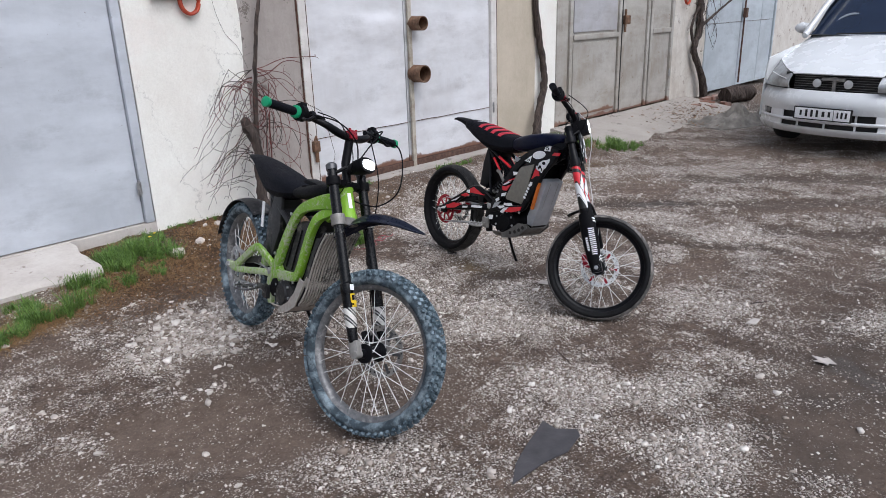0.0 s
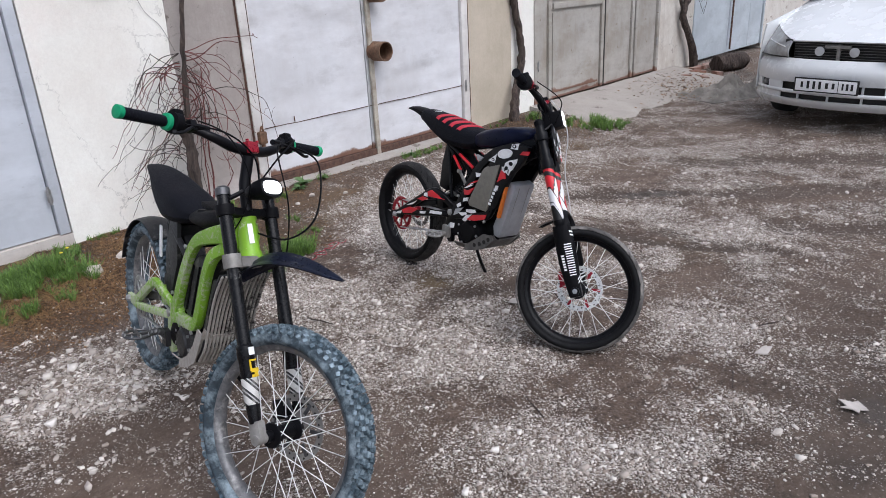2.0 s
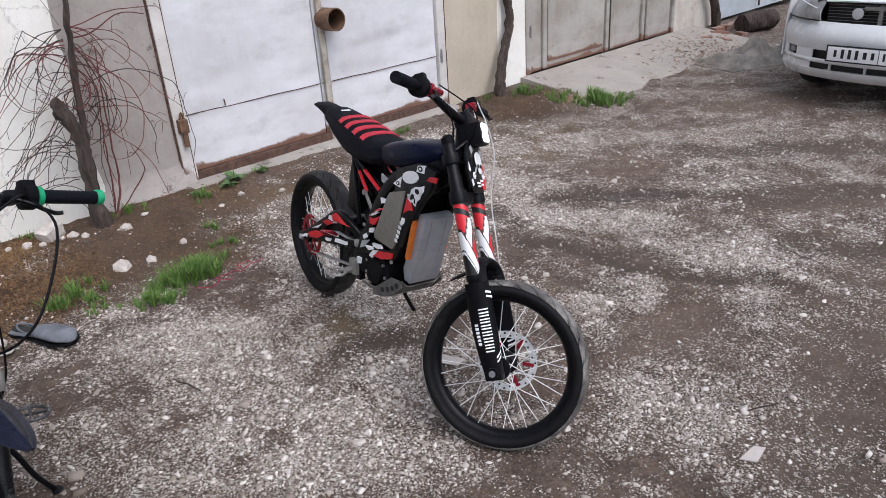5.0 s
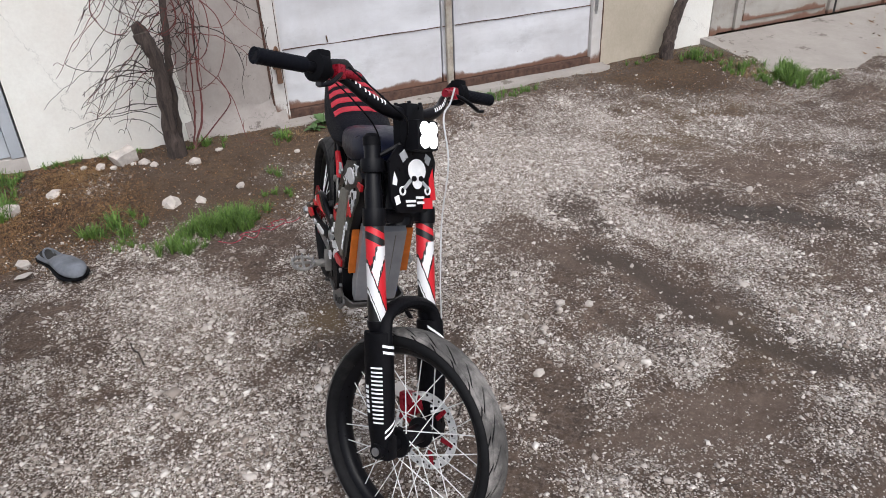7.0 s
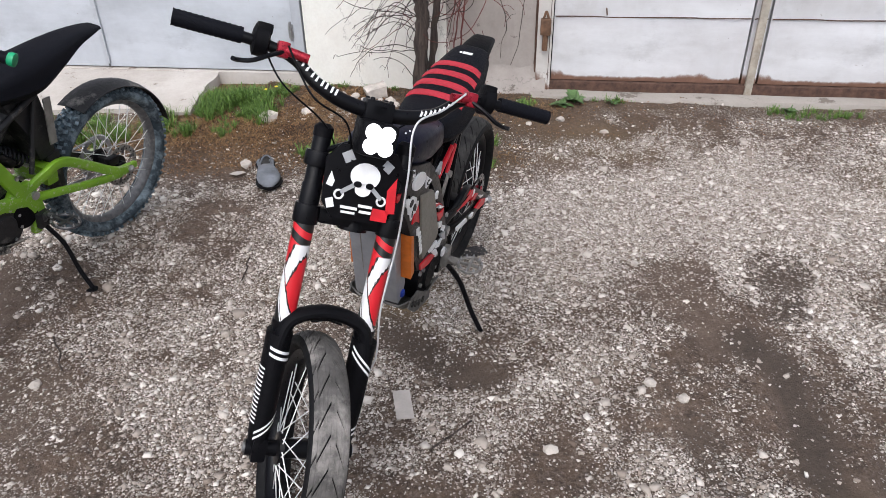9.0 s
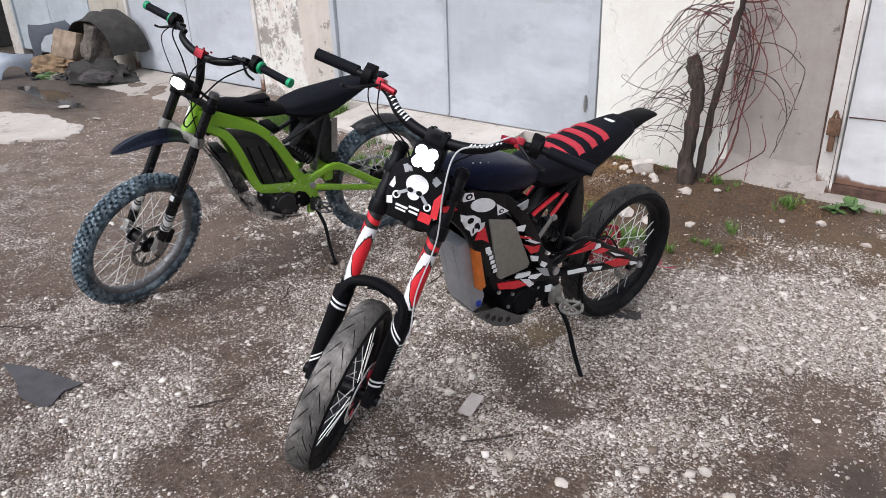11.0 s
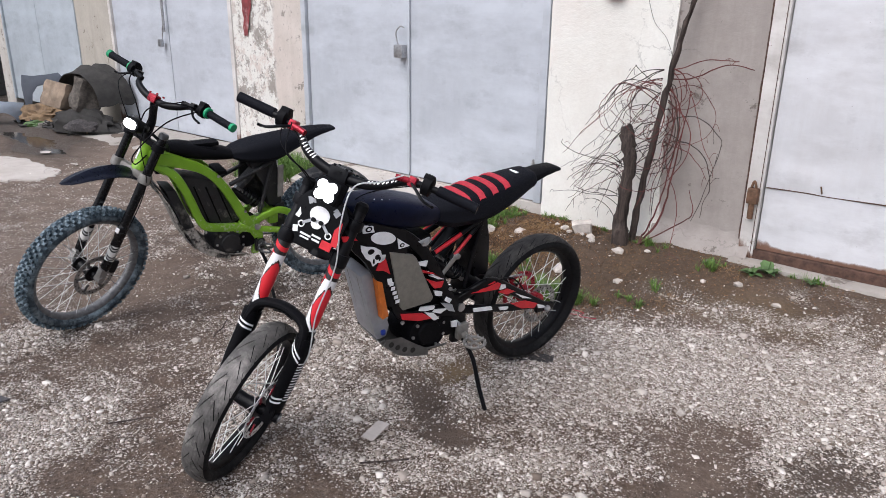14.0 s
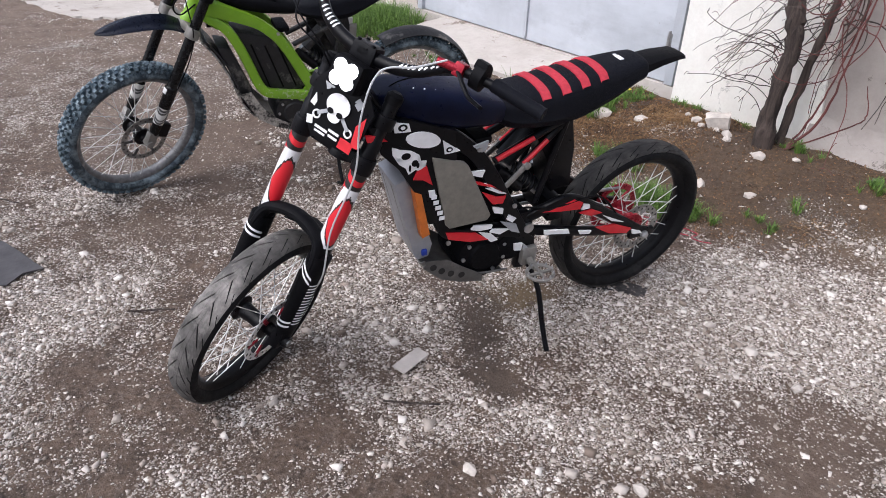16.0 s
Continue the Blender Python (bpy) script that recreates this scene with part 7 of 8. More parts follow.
    part("wiper", joined(tube(spline([(-1.045, -0.45, 1.135), (-1.04, -0.05, 1.150), (-1.055, 0.25, 1.165)]), 0.008, 6), tube(spline([(-1.06, 0.15, 1.135), (-1.08, 0.55, 1.16)]), 0.008, 6)), CAR_TRIM, glassy)
    part("cowl", sheet(lambda u, v: (-1.0 - 0.06 * v - 0.12 * abs(2 * u - 1) ** 2, (2 * u - 1) * 0.80, 1.118 + 0.008 * v), 14, 2), CAR_TRIM, van)
    part("steering_wheel", moved(tube([(0, 0.18 * math.cos(a), 0.18 * math.sin(a)) for a in [2 * math.pi * j / 28 for j in range(28)]], 0.014, 8, ring=True), pose(-1.26, -0.42, 1.17, 0, -25, 0)), GREY_DECAL, van, "pale steering wheel")
    part("roof", loft([[(x, y, z0 + 0.06 * (1 - abs(y / 0.75) ** 3)) for y in (-0.72, -0.68, -0.45, 0, 0.45, 0.68, 0.72)] + [(x, 0.72, z0 - 0.05), (x, -0.72, z0 - 0.05)] for x, z0 in ((-1.78, 1.74), (-2.4, 1.80), (-3.8, 1.80), (-4.25, 1.74))]), CAR_WHITE, van)
    part("floor_pan", box((-2.3, 0, 0.35), (3.9, 1.5, 0.16), 0.03), CAR_TRIM, van)
    part("tailgate", box((-4.27, 0, 0.95), (0.06, 1.66, 1.5), 0.02), CAR_WHITE, van)
    return van


make_van()


# ---- vines on the wall ----
def knotted(pts, radii, seed, k=7):
    line = spline(pts, k)
    n = len(line)
    rs = []
    for i in range(n):
        t = i / (n - 1) * (len(radii) - 1)
        j = min(int(t), len(radii) - 2)
        rs.append((radii[j] + (radii[j + 1] - radii[j]) * (t - j)) * (1 + 0.22 * nz(i * 0.7, seed)))
    line = [p + Vector((0.010 * nz(i * 0.6, seed, 1), 0.008 * nz(i * 0.6, seed, 2), 0)) for i, p in enumerate(line)]
    bm = tube(line, rs, 12)
    deep = 0.16 * max(radii)
    for v in bm.verts:
        v.co += Vector((nz(v.co.x * 45, v.co.y * 45, v.co.z * 11 + seed), nz(v.co.x * 45 + 7, v.co.y * 45, v.co.z * 11 + seed), 0.0)) * deep * 1.6
    return bm


def make_twigs(rng, count, stem, reach, parent, material):
    """Bare shoots that leave the stem, arch over and tangle, each with a few spurs."""
    for i in range(count):
        a, b = stem[0], stem[1]
        start = Vector(a).lerp(Vector(b), rng.random() ** 0.7) + Vector((rng.uniform(-0.03, 0.03), rng.uniform(-0.05, 0.0), 0))
        sx = rng.choice((-1, -1, 1))
        ang = rng.uniform(-5, 46) if rng.random() < 0.62 else rng.uniform(-70, 0)
        bend = rng.uniform(5, 19) * (1 if rng.random() < 0.85 else -0.6)
        y = rng.uniform(-0.9, 0.25)
        L = reach * rng.uniform(0.5, 1.25)
        n = 14
        p, pts = start.copy(), [start.copy()]
        for j in range(n):
            d = Vector((sx * math.cos(radians(ang)), 0.25 * y, math.sin(radians(ang))))
            p = p + d * (L / n)
            p = Vector((p.x, min(p.y, 4.672), max(p.z, 0.13)))
            pts.append(p.copy())
            ang -= bend * rng.uniform(0.3, 1.7) * (0.35 if ang < -70 else 1)
            ang += rng.uniform(-15, 15)
        line = spline(pts, 2)
        m = len(line)
        r0 = rng.uniform(0.0028, 0.0052)
        bms = [tube(line, [r0 * (1 - 0.7 * j / m) + 0.0007 for j in range(m)], 5)]
        for _ in range(4):
            j = rng.randrange(4, m - 1)
            d = Vector((rng.uniform(-1, 1), rng.uniform(-0.3, 0.1), rng.uniform(-0.8, 0.8))).normalized() * rng.uniform(0.04, 0.24)
            q = [line[j], line[j] + d * 0.5 + Vector((0, 0, 0.02)), line[j] + d + Vector((0, 0, -0.01))]
            bms.append(tube([Vector((v.x, min(v.y, 4.675), max(v.z, 0.13))) for v in spline(q, 3)], [0.0022, 0.0021, 0.002, 0.0019, 0.0018, 0.0014, 0.0009][: 7], 4))
        part("shoot", joined(*bms), material, parent)


rng = random.Random(5)
vine = empty("vine", pose(0, 0, 0), "bare grapevine with a cut grey stump against the wall", "vine")
part("stump", knotted([(2.83, 4.46, 0.02), (2.83, 4.465, 0.20), (2.835, 4.47, 0.40), (2.845, 4.48, 0.60), (2.80, 4.51, 0.74), (2.785, 4.52, 0.80)], (0.062, 0.042, 0.035, 0.036, 0.042, 0.026), 2.0), BARK, vine, "thick shaggy grey stump")
part("stem", knotted([(2.87, 4.55, 0.04), (2.88, 4.56, 0.28), (2.92, 4.59, 0.66), (2.965, 4.61, 1.00), (3.02, 4.62, 1.34), (3.12, 4.64, 1.75), (3.2, 4.65, 2.4)], (0.026, 0.020, 0.018, 0.017, 0.015, 0.011, 0.009), 7.0), BARK, vine, "leaning dark stem")
part("stem", knotted([(2.98, 4.62, 1.08), (3.10, 4.64, 1.09), (3.28, 4.655, 1.17), (3.43, 4.66, 1.15)], (0.0045, 0.0035, 0.0025), 3.0), TWIG, vine)


def shoot(rng, start, sx, ang, bend, L, material, r0, x_lim, curl, drift, rest=-100, slope=0.36):
    """One bare cane that leaves at an angle, bows down under its weight and carries a few spurs."""
    n = 16
    p = Vector(start)
    pts = [p.copy()]
    for j in range(n):
        step = L / n
        p = p + Vector((sx * math.cos(radians(ang)), drift * 0.5, math.sin(radians(ang)))) * step
        p = Vector((min(max(p.x, x_lim[0] + slope * max(0.0, p.z - 0.45)), x_lim[1]), min(max(p.y, 4.25), 4.672), min(max(p.z, 0.14), 1.20)))
        pts.append(p.copy())
        ang -= bend * rng.uniform(0.4, 1.6) + curl * j / n
        ang = max(ang, rest if not curl else -230)
        ang += rng.uniform(-13, 13)
    line = spline(pts, 2)
    m = len(line)
    bms = [tube(line, [(r0 * (1 - 0.72 * j / m) + 0.0007) * (1.25 if j % 6 == 0 else 1.0) for j in range(m)], 5)]
    for _ in range(2):
        j = rng.randrange(6, m - 1)
        d = Vector((sx * rng.uniform(-0.3, 1), rng.uniform(-0.3, 0.1), rng.uniform(-0.9, 0.6))).normalized() * rng.uniform(0.015, 0.09)
        q = [line[j], line[j] + d * 0.5 + Vector((0, 0, 0.012)), line[j] + d + Vector((0, 0, -0.008))]
        bms.append(tube([Vector((v.x, min(v.y, 4.675), max(v.z, 0.13))) for v in spline(q, 3)], 0.0013, 4))
    return part("shoot", joined(*bms), material, vine)


for i in range(24):
    z = rng.uniform(0.62, 1.14)
    steep = rng.uniform(-62, -22)
    shoot(rng, (2.90 + 0.08 * (z - 0.6), 4.60, z), -1, rng.uniform(steep, 0) if i % 3 else rng.uniform(0, 40), rng.uniform(3, 10), rng.uniform(0.30, 0.85), BARK if i % 4 else TWIG, rng.uniform(0.0014, 0.0024), (2.26, 3.1), 0.0 if i % 3 else 14.0, rng.uniform(-0.4, 0.05), steep, 0.72)
for i in range(10):
    shoot(rng, (2.80 + rng.uniform(-0.02, 0.05), 4.50, rng.uniform(0.15, 0.70)), -1, rng.uniform(10, 85), rng.uniform(2, 12), rng.uniform(0.25, 0.55), BARK, rng.uniform(0.0014, 0.0022), (2.26, 3.0), 0.0, rng.uniform(-0.6, 0.1), -60, 0.72)
for i in range(22):
    shoot(rng, (2.98, 4.62, rng.uniform(0.66, 1.15)), 1, rng.uniform(-75, 40), rng.uniform(4, 13), rng.uniform(0.30, 0.95), TWIG if i % 3 else BARK, rng.uniform(0.0014, 0.0028), (2.8, 3.40), 0 if i % 2 else 18.0, rng.uniform(-1.0, 0.05))
for i in range(9):
    z = rng.uniform(0.45, 1.15)
    shoot(rng, (2.88 + 0.10 * (z - 0.5), 4.59, z), rng.choice((-1, 1)), rng.uniform(-60, 80), rng.uniform(8, 22), rng.uniform(0.25, 0.6), BARK if i % 2 else TWIG, rng.uniform(0.0016, 0.0030), (2.55, 3.28), 10.0, rng.uniform(-0.7, 0.0), -120, 0.3)
for x1, x2, z2, r0 in ((3.06, 3.10, 1.02, 0.0065), (3.02, 3.06, 0.80, 0.0055), (3.20, 3.16, 0.45, 0.004)):
    part("shoot", knotted([(2.93, 4.50, 0.09), (x1 - 0.04, 4.58, 0.26), (x1, 4.63, 0.5 * z2 + 0.10), (x2, 4.64, z2)], (r0, r0 * 0.9, r0 * 0.7, r0 * 0.45), x1 * 9), TWIG, vine)

vine2 = empty("vine", pose(0, 0, 0), "twisted grey vine trunk climbing a pier", "vine")
part("stem", knotted([(6.42, 4.50, 0.02), (6.46, 4.54, 0.22), (6.60, 4.60, 0.46), (6.72, 4.63, 0.68), (6.70, 4.64, 0.92), (6.62, 4.65, 1.22), (6.57, 4.655, 1.58), (6.55, 4.66, 2.4)], (0.055, 0.046, 0.040, 0.038, 0.038, 0.036, 0.034, 0.03), 4.0), BARK, vine2)
part("root", knotted([(6.30, 4.42, 0.02), (6.42, 4.49, 0.08), (6.47, 4.55, 0.24)], (0.02, 0.035, 0.03), 9.0), BARK, vine2)
vine3 = empty("vine", pose(0, 0, 0), "crooked dark vine beside a light blue door", "vine")
part("stem", knotted([(11.05, 4.58, 0.02), (10.92, 4.60, 0.42), (10.62, 4.62, 0.80), (10.80, 4.64, 1.12), (10.78, 4.65, 1.55), (10.95, 4.66, 2.4)], (0.07, 0.05, 0.045, 0.05, 0.045, 0.04), 5.0), BARK, vine3)
part("limb", knotted([(10.90, 4.6, 0.5), (10.55, 4.62, 0.95), (10.50, 4.63, 1.2), (10.75, 4.65, 1.45)], (0.025, 0.022, 0.02, 0.02), 6.0), BARK, vine3)
part("limb", knotted([(10.80, 4.64, 1.15), (11.2, 4.60, 1.32), (11.9, 4.6, 1.55), (12.7, 4.6, 1.7)], (0.025, 0.018, 0.014, 0.010), 8.0), BARK, vine3)
make_twigs(rng, 10, ((10.8, 4.6, 1.2), (10.9, 4.6, 1.8)), 0.9, vine3, BARK)


# ---- what hangs on the wall ----
def loop(name, x, z, r, material, label, turns=2):
    pts = []
    for j in range(28 * turns):
        a = 2 * math.pi * j / 28
        pts.append((x + r * math.cos(a) * 0.8, 4.665 - 0.014 * (j // 28), z + r * math.sin(a)))
    return tagged(part(name, tube(pts, 0.012, 8), material), label, "hose")


HOSE = plain("orange_red_rubber", (0.42, 0.055, 0.02), 0.5)
loop("hose", 2.56, 1.615, 0.085, HOSE, "coiled orange-red hose hung on the whitewashed wall")
loop("hose", 10.35, 1.60, 0.11, HOSE, "coiled red hose hung on a white pier")
tagged(part("cable_box", joined(box((2.44, 4.655, 1.685), (0.30, 0.07, 0.085), 0.010), box((2.44, 4.615, 1.685), (0.26, 0.02, 0.05), 0.006)), DOOR_FRAME), "weathered off-white metal box on the whitewashed wall", "box")
PAINT_RED = plain("faded_dark_red_paint", (0.25, 0.045, 0.05), 0.8, 0.0, 0.4, 14, 0.3, (0.60, 0.56, 0.52), 0.50)
red_mark = sheet(lambda u, v: (-1.43 + (0.07 + 0.16 * v) * u + 0.03 * nz(u * 3, v * 6), FACE - 0.0285, 1.22 + 0.62 * v + 0.06 * nz(u * 6, 2.0) * (1 - v)), 12, 16)
tagged(part("trim_3", red_mark, PAINT_RED), "faded dark red paint daubed on flaking plaster", "paint mark", kind="structure")
tagged(part("cable", tube(spline([(2.80, 4.683, 2.2), (2.74, 4.683, 1.70), (2.80, 4.683, 1.42), (2.90, 4.684, 1.30), (2.97, 4.69, 1.14)]), 0.0012, 5), BARK), "thin dark wire trailing down the plaster", "wire")


# ---- rubbish by the far door ----
def crumpled(name, at, size, seed, material, label, category, hump=0.6, turn=0.0, n=22):
    def fn(u, v):
        x, y = (u - 0.5) * size[0], (v - 0.5) * size[1]
        e = min(u, 1 - u, v, 1 - v)
        z = size[2] * smooth(0.0, 0.35, e) * (hump + 0.9 * abs(nz(u * 2.6, v * 4.1, seed)) * 1.6 - 0.3 + 0.5 * abs(nz(u * 7, v * 5, seed)) + 0.25 * nz(u * 13, v * 13, seed))
        return (x * (1 + 0.15 * nz(v * 3, seed)), y * (1 + 0.15 * nz(u * 3, seed + 4)), max(0.004, z))
    return tagged(part(name, thick(sheet(fn, n, n), 0.006), material, m=pose(*at, 0, 0, turn)), label, category)


def arch_panel(name, at, turn, length, height_, width, material, label, tilt=0.0):
    def fn(u, v):
        a = math.pi * (0.06 + 0.88 * u)
        lean = 0.10 * math.sin(a) * (0.5 - v)
        return (-length / 2 * math.cos(a) - 0.10 * math.sin(a) ** 2, (v - 0.5) * width * (1 - 0.25 * math.sin(a)), height_ * math.sin(a) ** 0.7 - lean + 0.05 * nz(u * 3, v * 3, length) + 0.012 * nz(u * 9, v * 7, length))
    return tagged(part(name, thick(sheet(fn, 24, 8), 0.008), material, m=pose(*at, tilt, 0, turn)), label, "car part")


def lump(name, at, size, seed, material, label, category, turn=0.0, rough=0.3):
    bm = bmesh.new()
    bmesh.ops.create_icosphere(bm, subdivisions=4, radius=1)
    for v in bm.verts:
        fold = 0.32 - abs(nz(v.co.x * 2.1 + seed, v.co.y * 2.1 + 3, v.co.z * 3.0)) - 0.5 * abs(nz(v.co.x * 5 + seed, v.co.y * 4, v.co.z * 6 + 2))
        q = 1 + rough * nz(v.co.x * 1.4 + seed, v.co.y * 1.4, v.co.z * 1.4) + 1.1 * rough * fold + 0.2 * rough * nz(v.co.x * 9 + seed, v.co.y * 9, v.co.z * 9)
        p = v.co * q
        v.co = Vector((p.x * size[0], p.y * size[1], max(-0.25, p.z) * size[2]))
    return tagged(part(name, bm, material, m=pose(*at, 0, 0, turn)), label, category)


arch_panel("wheel_arch_liner", (-4.28, 4.38, 0.18), 8, 0.98, 0.60, 0.50, DARKCLOTH, "torn black wheel arch liner on the rubbish heap")
fender = slab([(-0.24, 0.0), (-0.25, 0.30), (-0.23, 0.44), (-0.10, 0.42), (0.10, 0.44), (0.22, 0.46), (0.28, 0.38), (0.26, 0.26), (0.13, 0.27), (0.04, 0.30), (-0.06, 0.28), (-0.13, 0.18), (-0.16, 0.0)], -0.02, 0.02, 0.010)
tagged(part("car_fender", fender, FENDER_GREY, m=pose(-6.0, 4.40, 0.16, -8, 0, 72)), "slate grey car fender leaning against the door", "car part")


def bumper_panel():
    """A bowed skin with a wheel cut-out below and a rolled upper lip."""
    def at(u, v):
        low = 0.16 * max(0.0, 1 - ((u - 0.58) / 0.26) ** 2) ** 0.5 if abs(u - 0.58) < 0.26 else 0.0
        z = low + (0.36 - 0.10 * u - low) * v
        return (0.60 * (u - 0.5), -0.16 * math.sin(math.pi * u) ** 0.8 + 0.9 * z * z + 0.08 * v ** 4 - 0.06 * u, z + 0.012 * nz(u * 4, v * 2))
    return thick(sheet(at, 28, 12), 0.010)


bumper = tagged(part("bumper_cover", bumper_panel(), BUMPER_BLUE, m=pose(-5.90, 3.78, -0.01, 0, 0, 70)), "pale blue bumper cover lying in the mud", "car part")
part("lamp_hole", slab([(-0.08, 0.20), (0.05, 0.17), (0.22, 0.20), (0.24, 0.27), (0.10, 0.32), (-0.06, 0.31)], -0.010, 0.010, 0.004), CAR_TRIM, bumper, "dark lamp opening", m=pose(0, -0.105, 0.0, -24, 0, 0))
lump("foam_cushion", (-5.50, 4.20, 0.10), (0.42, 0.24, 0.17), 3.0, TANCLOTH, "ochre foam and cloth slumped in the heap", "cushion", 10, 0.3)

def foam_block(name, at, size, turn, tilt, seed, material, label, category, dent=0.02):
    """A soft upholstered block: a box with swollen, uneven sides and rounded edges."""
    bm = box((0, 0, 0), size, min(size) * 0.16)
    bmesh.ops.subdivide_edges(bm, edges=[e for e in bm.edges if e.calc_length() > 0.1], cuts=7, use_grid_fill=True)
    for v in bm.verts:
        q = v.co.copy()
        v.co *= 1 + 0.10 * (1 - max(abs(q.x) / size[0], abs(q.z) / size[2]) * 2)
        v.co += Vector((nz(q.y * 7, q.z * 7, seed), nz(q.x * 7, q.z * 7, seed + 2), nz(q.x * 6, q.y * 6, seed + 5))) * dent + Vector((0, nz(q.x * 19, q.z * 19, seed), 0)) * dent * 0.5
    return tagged(part(name, bm, material, m=pose(*at, tilt, 6, turn)), label, category)


foam_block("seat_padding", (-4.70, 4.14, 0.42), (0.40, 0.24, 0.32), 14, -20, 9.0, PADDING, "worn tan foam seat block in the heap", "padding")
foam_block("blanket", (-4.30, 4.28, 0.44), (0.34, 0.26, 0.40), -8, -16, 5.0, BLANKET, "dirty grey-brown rolled blanket in the heap", "blanket", 0.05)
lump("carpet", (-4.22, 4.20, 0.08), (0.58, 0.20, 0.22), 7.0, DARKCLOTH, "dark folded carpet at the foot of the heap", "carpet", 15, 0.25)
lump("broken_slab", (-4.02, 4.08, 0.10), (0.24, 0.10, 0.10), 4.4, FELT, "grey broken slab in the heap", "slab", 25, 0.2)
heap_rng = random.Random(11)
for i in range(16):
    x = heap_rng.uniform(-6.0, -4.0)
    y = 3.96 + 0.10 * (x + 6.0) + heap_rng.uniform(-0.08, 0.14)
    lump("rag", (x, y, height(x, y)), (heap_rng.uniform(0.06, 0.18), heap_rng.uniform(0.05, 0.1), heap_rng.uniform(0.03, 0.08)), i * 1.9, heap_rng.choice((DARKCLOTH, CLOTH, TANCLOTH, DARKCLOTH, LEAF)), "small muddy scrap of cloth and plastic", "rag", heap_rng.uniform(0, 180), 0.7)
far_wheel = empty("spare_wheel", pose(-7.70, 3.26, 0.30, 0, 0, 70), "road wheel with a silver rim at the yard's end", "wheel")
part("tyre", hoop([(0.30, -0.07), (0.305, 0.0), (0.30, 0.07), (0.26, 0.092), (0.19, 0.085), (0.19, -0.085), (0.26, -0.092)], 40), RUBBER, far_wheel)
part("rim", joined(hoop([(0.19, -0.08), (0.19, 0.08), (0.165, 0.08), (0.165, -0.08)], 32), *[box((0.09, 0.0, 0), (0.17, 0.03, 0.05), 0.01, Matrix.Rotation(2 * math.pi * j / 5, 4, "Y")) for j in range(5)]), ALU, far_wheel)

# ---- by the van: log, cloth, bricks ----
log = tagged(part("rubble_log", knotted([(10.95, 4.22, 0.14), (11.2, 4.14, 0.15), (11.5, 4.05, 0.14)], (0.12, 0.13, 0.12), 3.0), BARK), "thick dark log lying by the light blue door", "log")
crumpled("tarpaulin", (9.35, 3.45, 0.0), (1.15, 0.75, 0.24), 6.0, CLOTH, "crumpled grey tarpaulin on the ground", "tarpaulin", 0.5, -25, 30)
crumpled("tarpaulin", (9.95, 3.15, 0.0), (0.9, 0.6, 0.22), 2.5, CLOTH, "folded grey tarpaulin beside the van", "tarpaulin", 0.6, 10, 26)
brick_bm = finish(box((0, 0, 0), (0.15, 0.10, 0.065), 0.010), "brick", BRICK)
brick_rng = random.Random(3)
for i in range(8):
    x, y = 10.2 + 0.13 * i + brick_rng.uniform(-0.1, 0.1), brick_rng.uniform(4.1, 4.5)
    b = new("brick", brick_bm)
    b.matrix_basis = pose(x, y, height(x, y) + 0.012, brick_rng.uniform(-8, 8), brick_rng.uniform(-8, 8), brick_rng.uniform(0, 180))
    tagged(b, "weathered red brick lying loose by the wall", "brick", "loose bricks by the wall")


# ---- loose things on the ground ----
def flat_scrap(name, outline, z, material, label, category, d=0.006, curl=0.006):
    bm = bmesh.new()
    top = [bm.verts.new((x, y, height(x, y) + z + curl * (0.5 + nz(x * 6, y * 6)))) for x, y in outline]
    bot = [bm.verts.new((v.co.x, v.co.y, v.co.z - d)) for v in top]
    bm.faces.new(top)
    bm.faces.new(bot[::-1])
    for i in range(len(top)):
        j = (i + 1) % len(top)
        bm.faces.new((top[i], bot[i], bot[j], top[j]))
    return tagged(part(name, bm, material, soft=False), label, category)


# near-black felt; part of its grazing sheen is put into the grey colour
FELT_DARK = plain("dark_felt_lightened_for_sheen", (0.060, 0.056, 0.060), 0.55, 0.0, 0.3, 12, 0.5, (0.12, 0.104, 0.095), 0.56)
flat_scrap("felt_scrap", [(1.587, 1.179), (1.685, 1.238), (1.805, 1.278), (1.899, 1.301), (1.967, 1.322), (1.957, 1.255), (2.008, 1.195), (1.984, 1.166), (1.864, 1.141), (1.759, 1.168)], 0.009, FELT_DARK, "dark felt scrap, its colour greyed for sheen, trodden into the gravel", "felt scrap", 0.005, 0.003)
PALE = plain("pale_card", (0.46, 0.42, 0.39), 0.9, 0, 0.15, 20, 0.3)
flat_scrap("cardboard_chip", [(3.105, 2.155), (3.155, 2.165), (3.19, 2.05), (3.14, 2.04)], 0.010, PALE, "pale torn cardboard chip on the gravel", "cardboard", 0.003, 0.003)
flat_scrap("paper_scrap", [(3.11, 0.69), (3.14, 0.675), (3.16, 0.71), (3.19, 0.665), (3.215, 0.655), (3.19, 0.63), (3.17, 0.61), (3.15, 0.635), (3.115, 0.63), (3.13, 0.655)], 0.008, PALE, "crumpled white paper scrap on dark ground", "paper", 0.004, 0.012)
flat_scrap("paper_scrap", [(3.32, 1.06), (3.40, 1.05), (3.42, 1.02), (3.34, 1.015)], 0.008, PALE, "small pale paper scrap on the ground", "paper", 0.004, 0.006)
flat_scrap("paper_scrap", [(-3.30, 3.33), (-3.20, 3.30), (-3.12, 3.36), (-3.18, 3.40), (-3.28, 3.39)], 0.012, PALE, "white scrap trodden into the mud by a puddle", "paper", 0.004, 0.02)
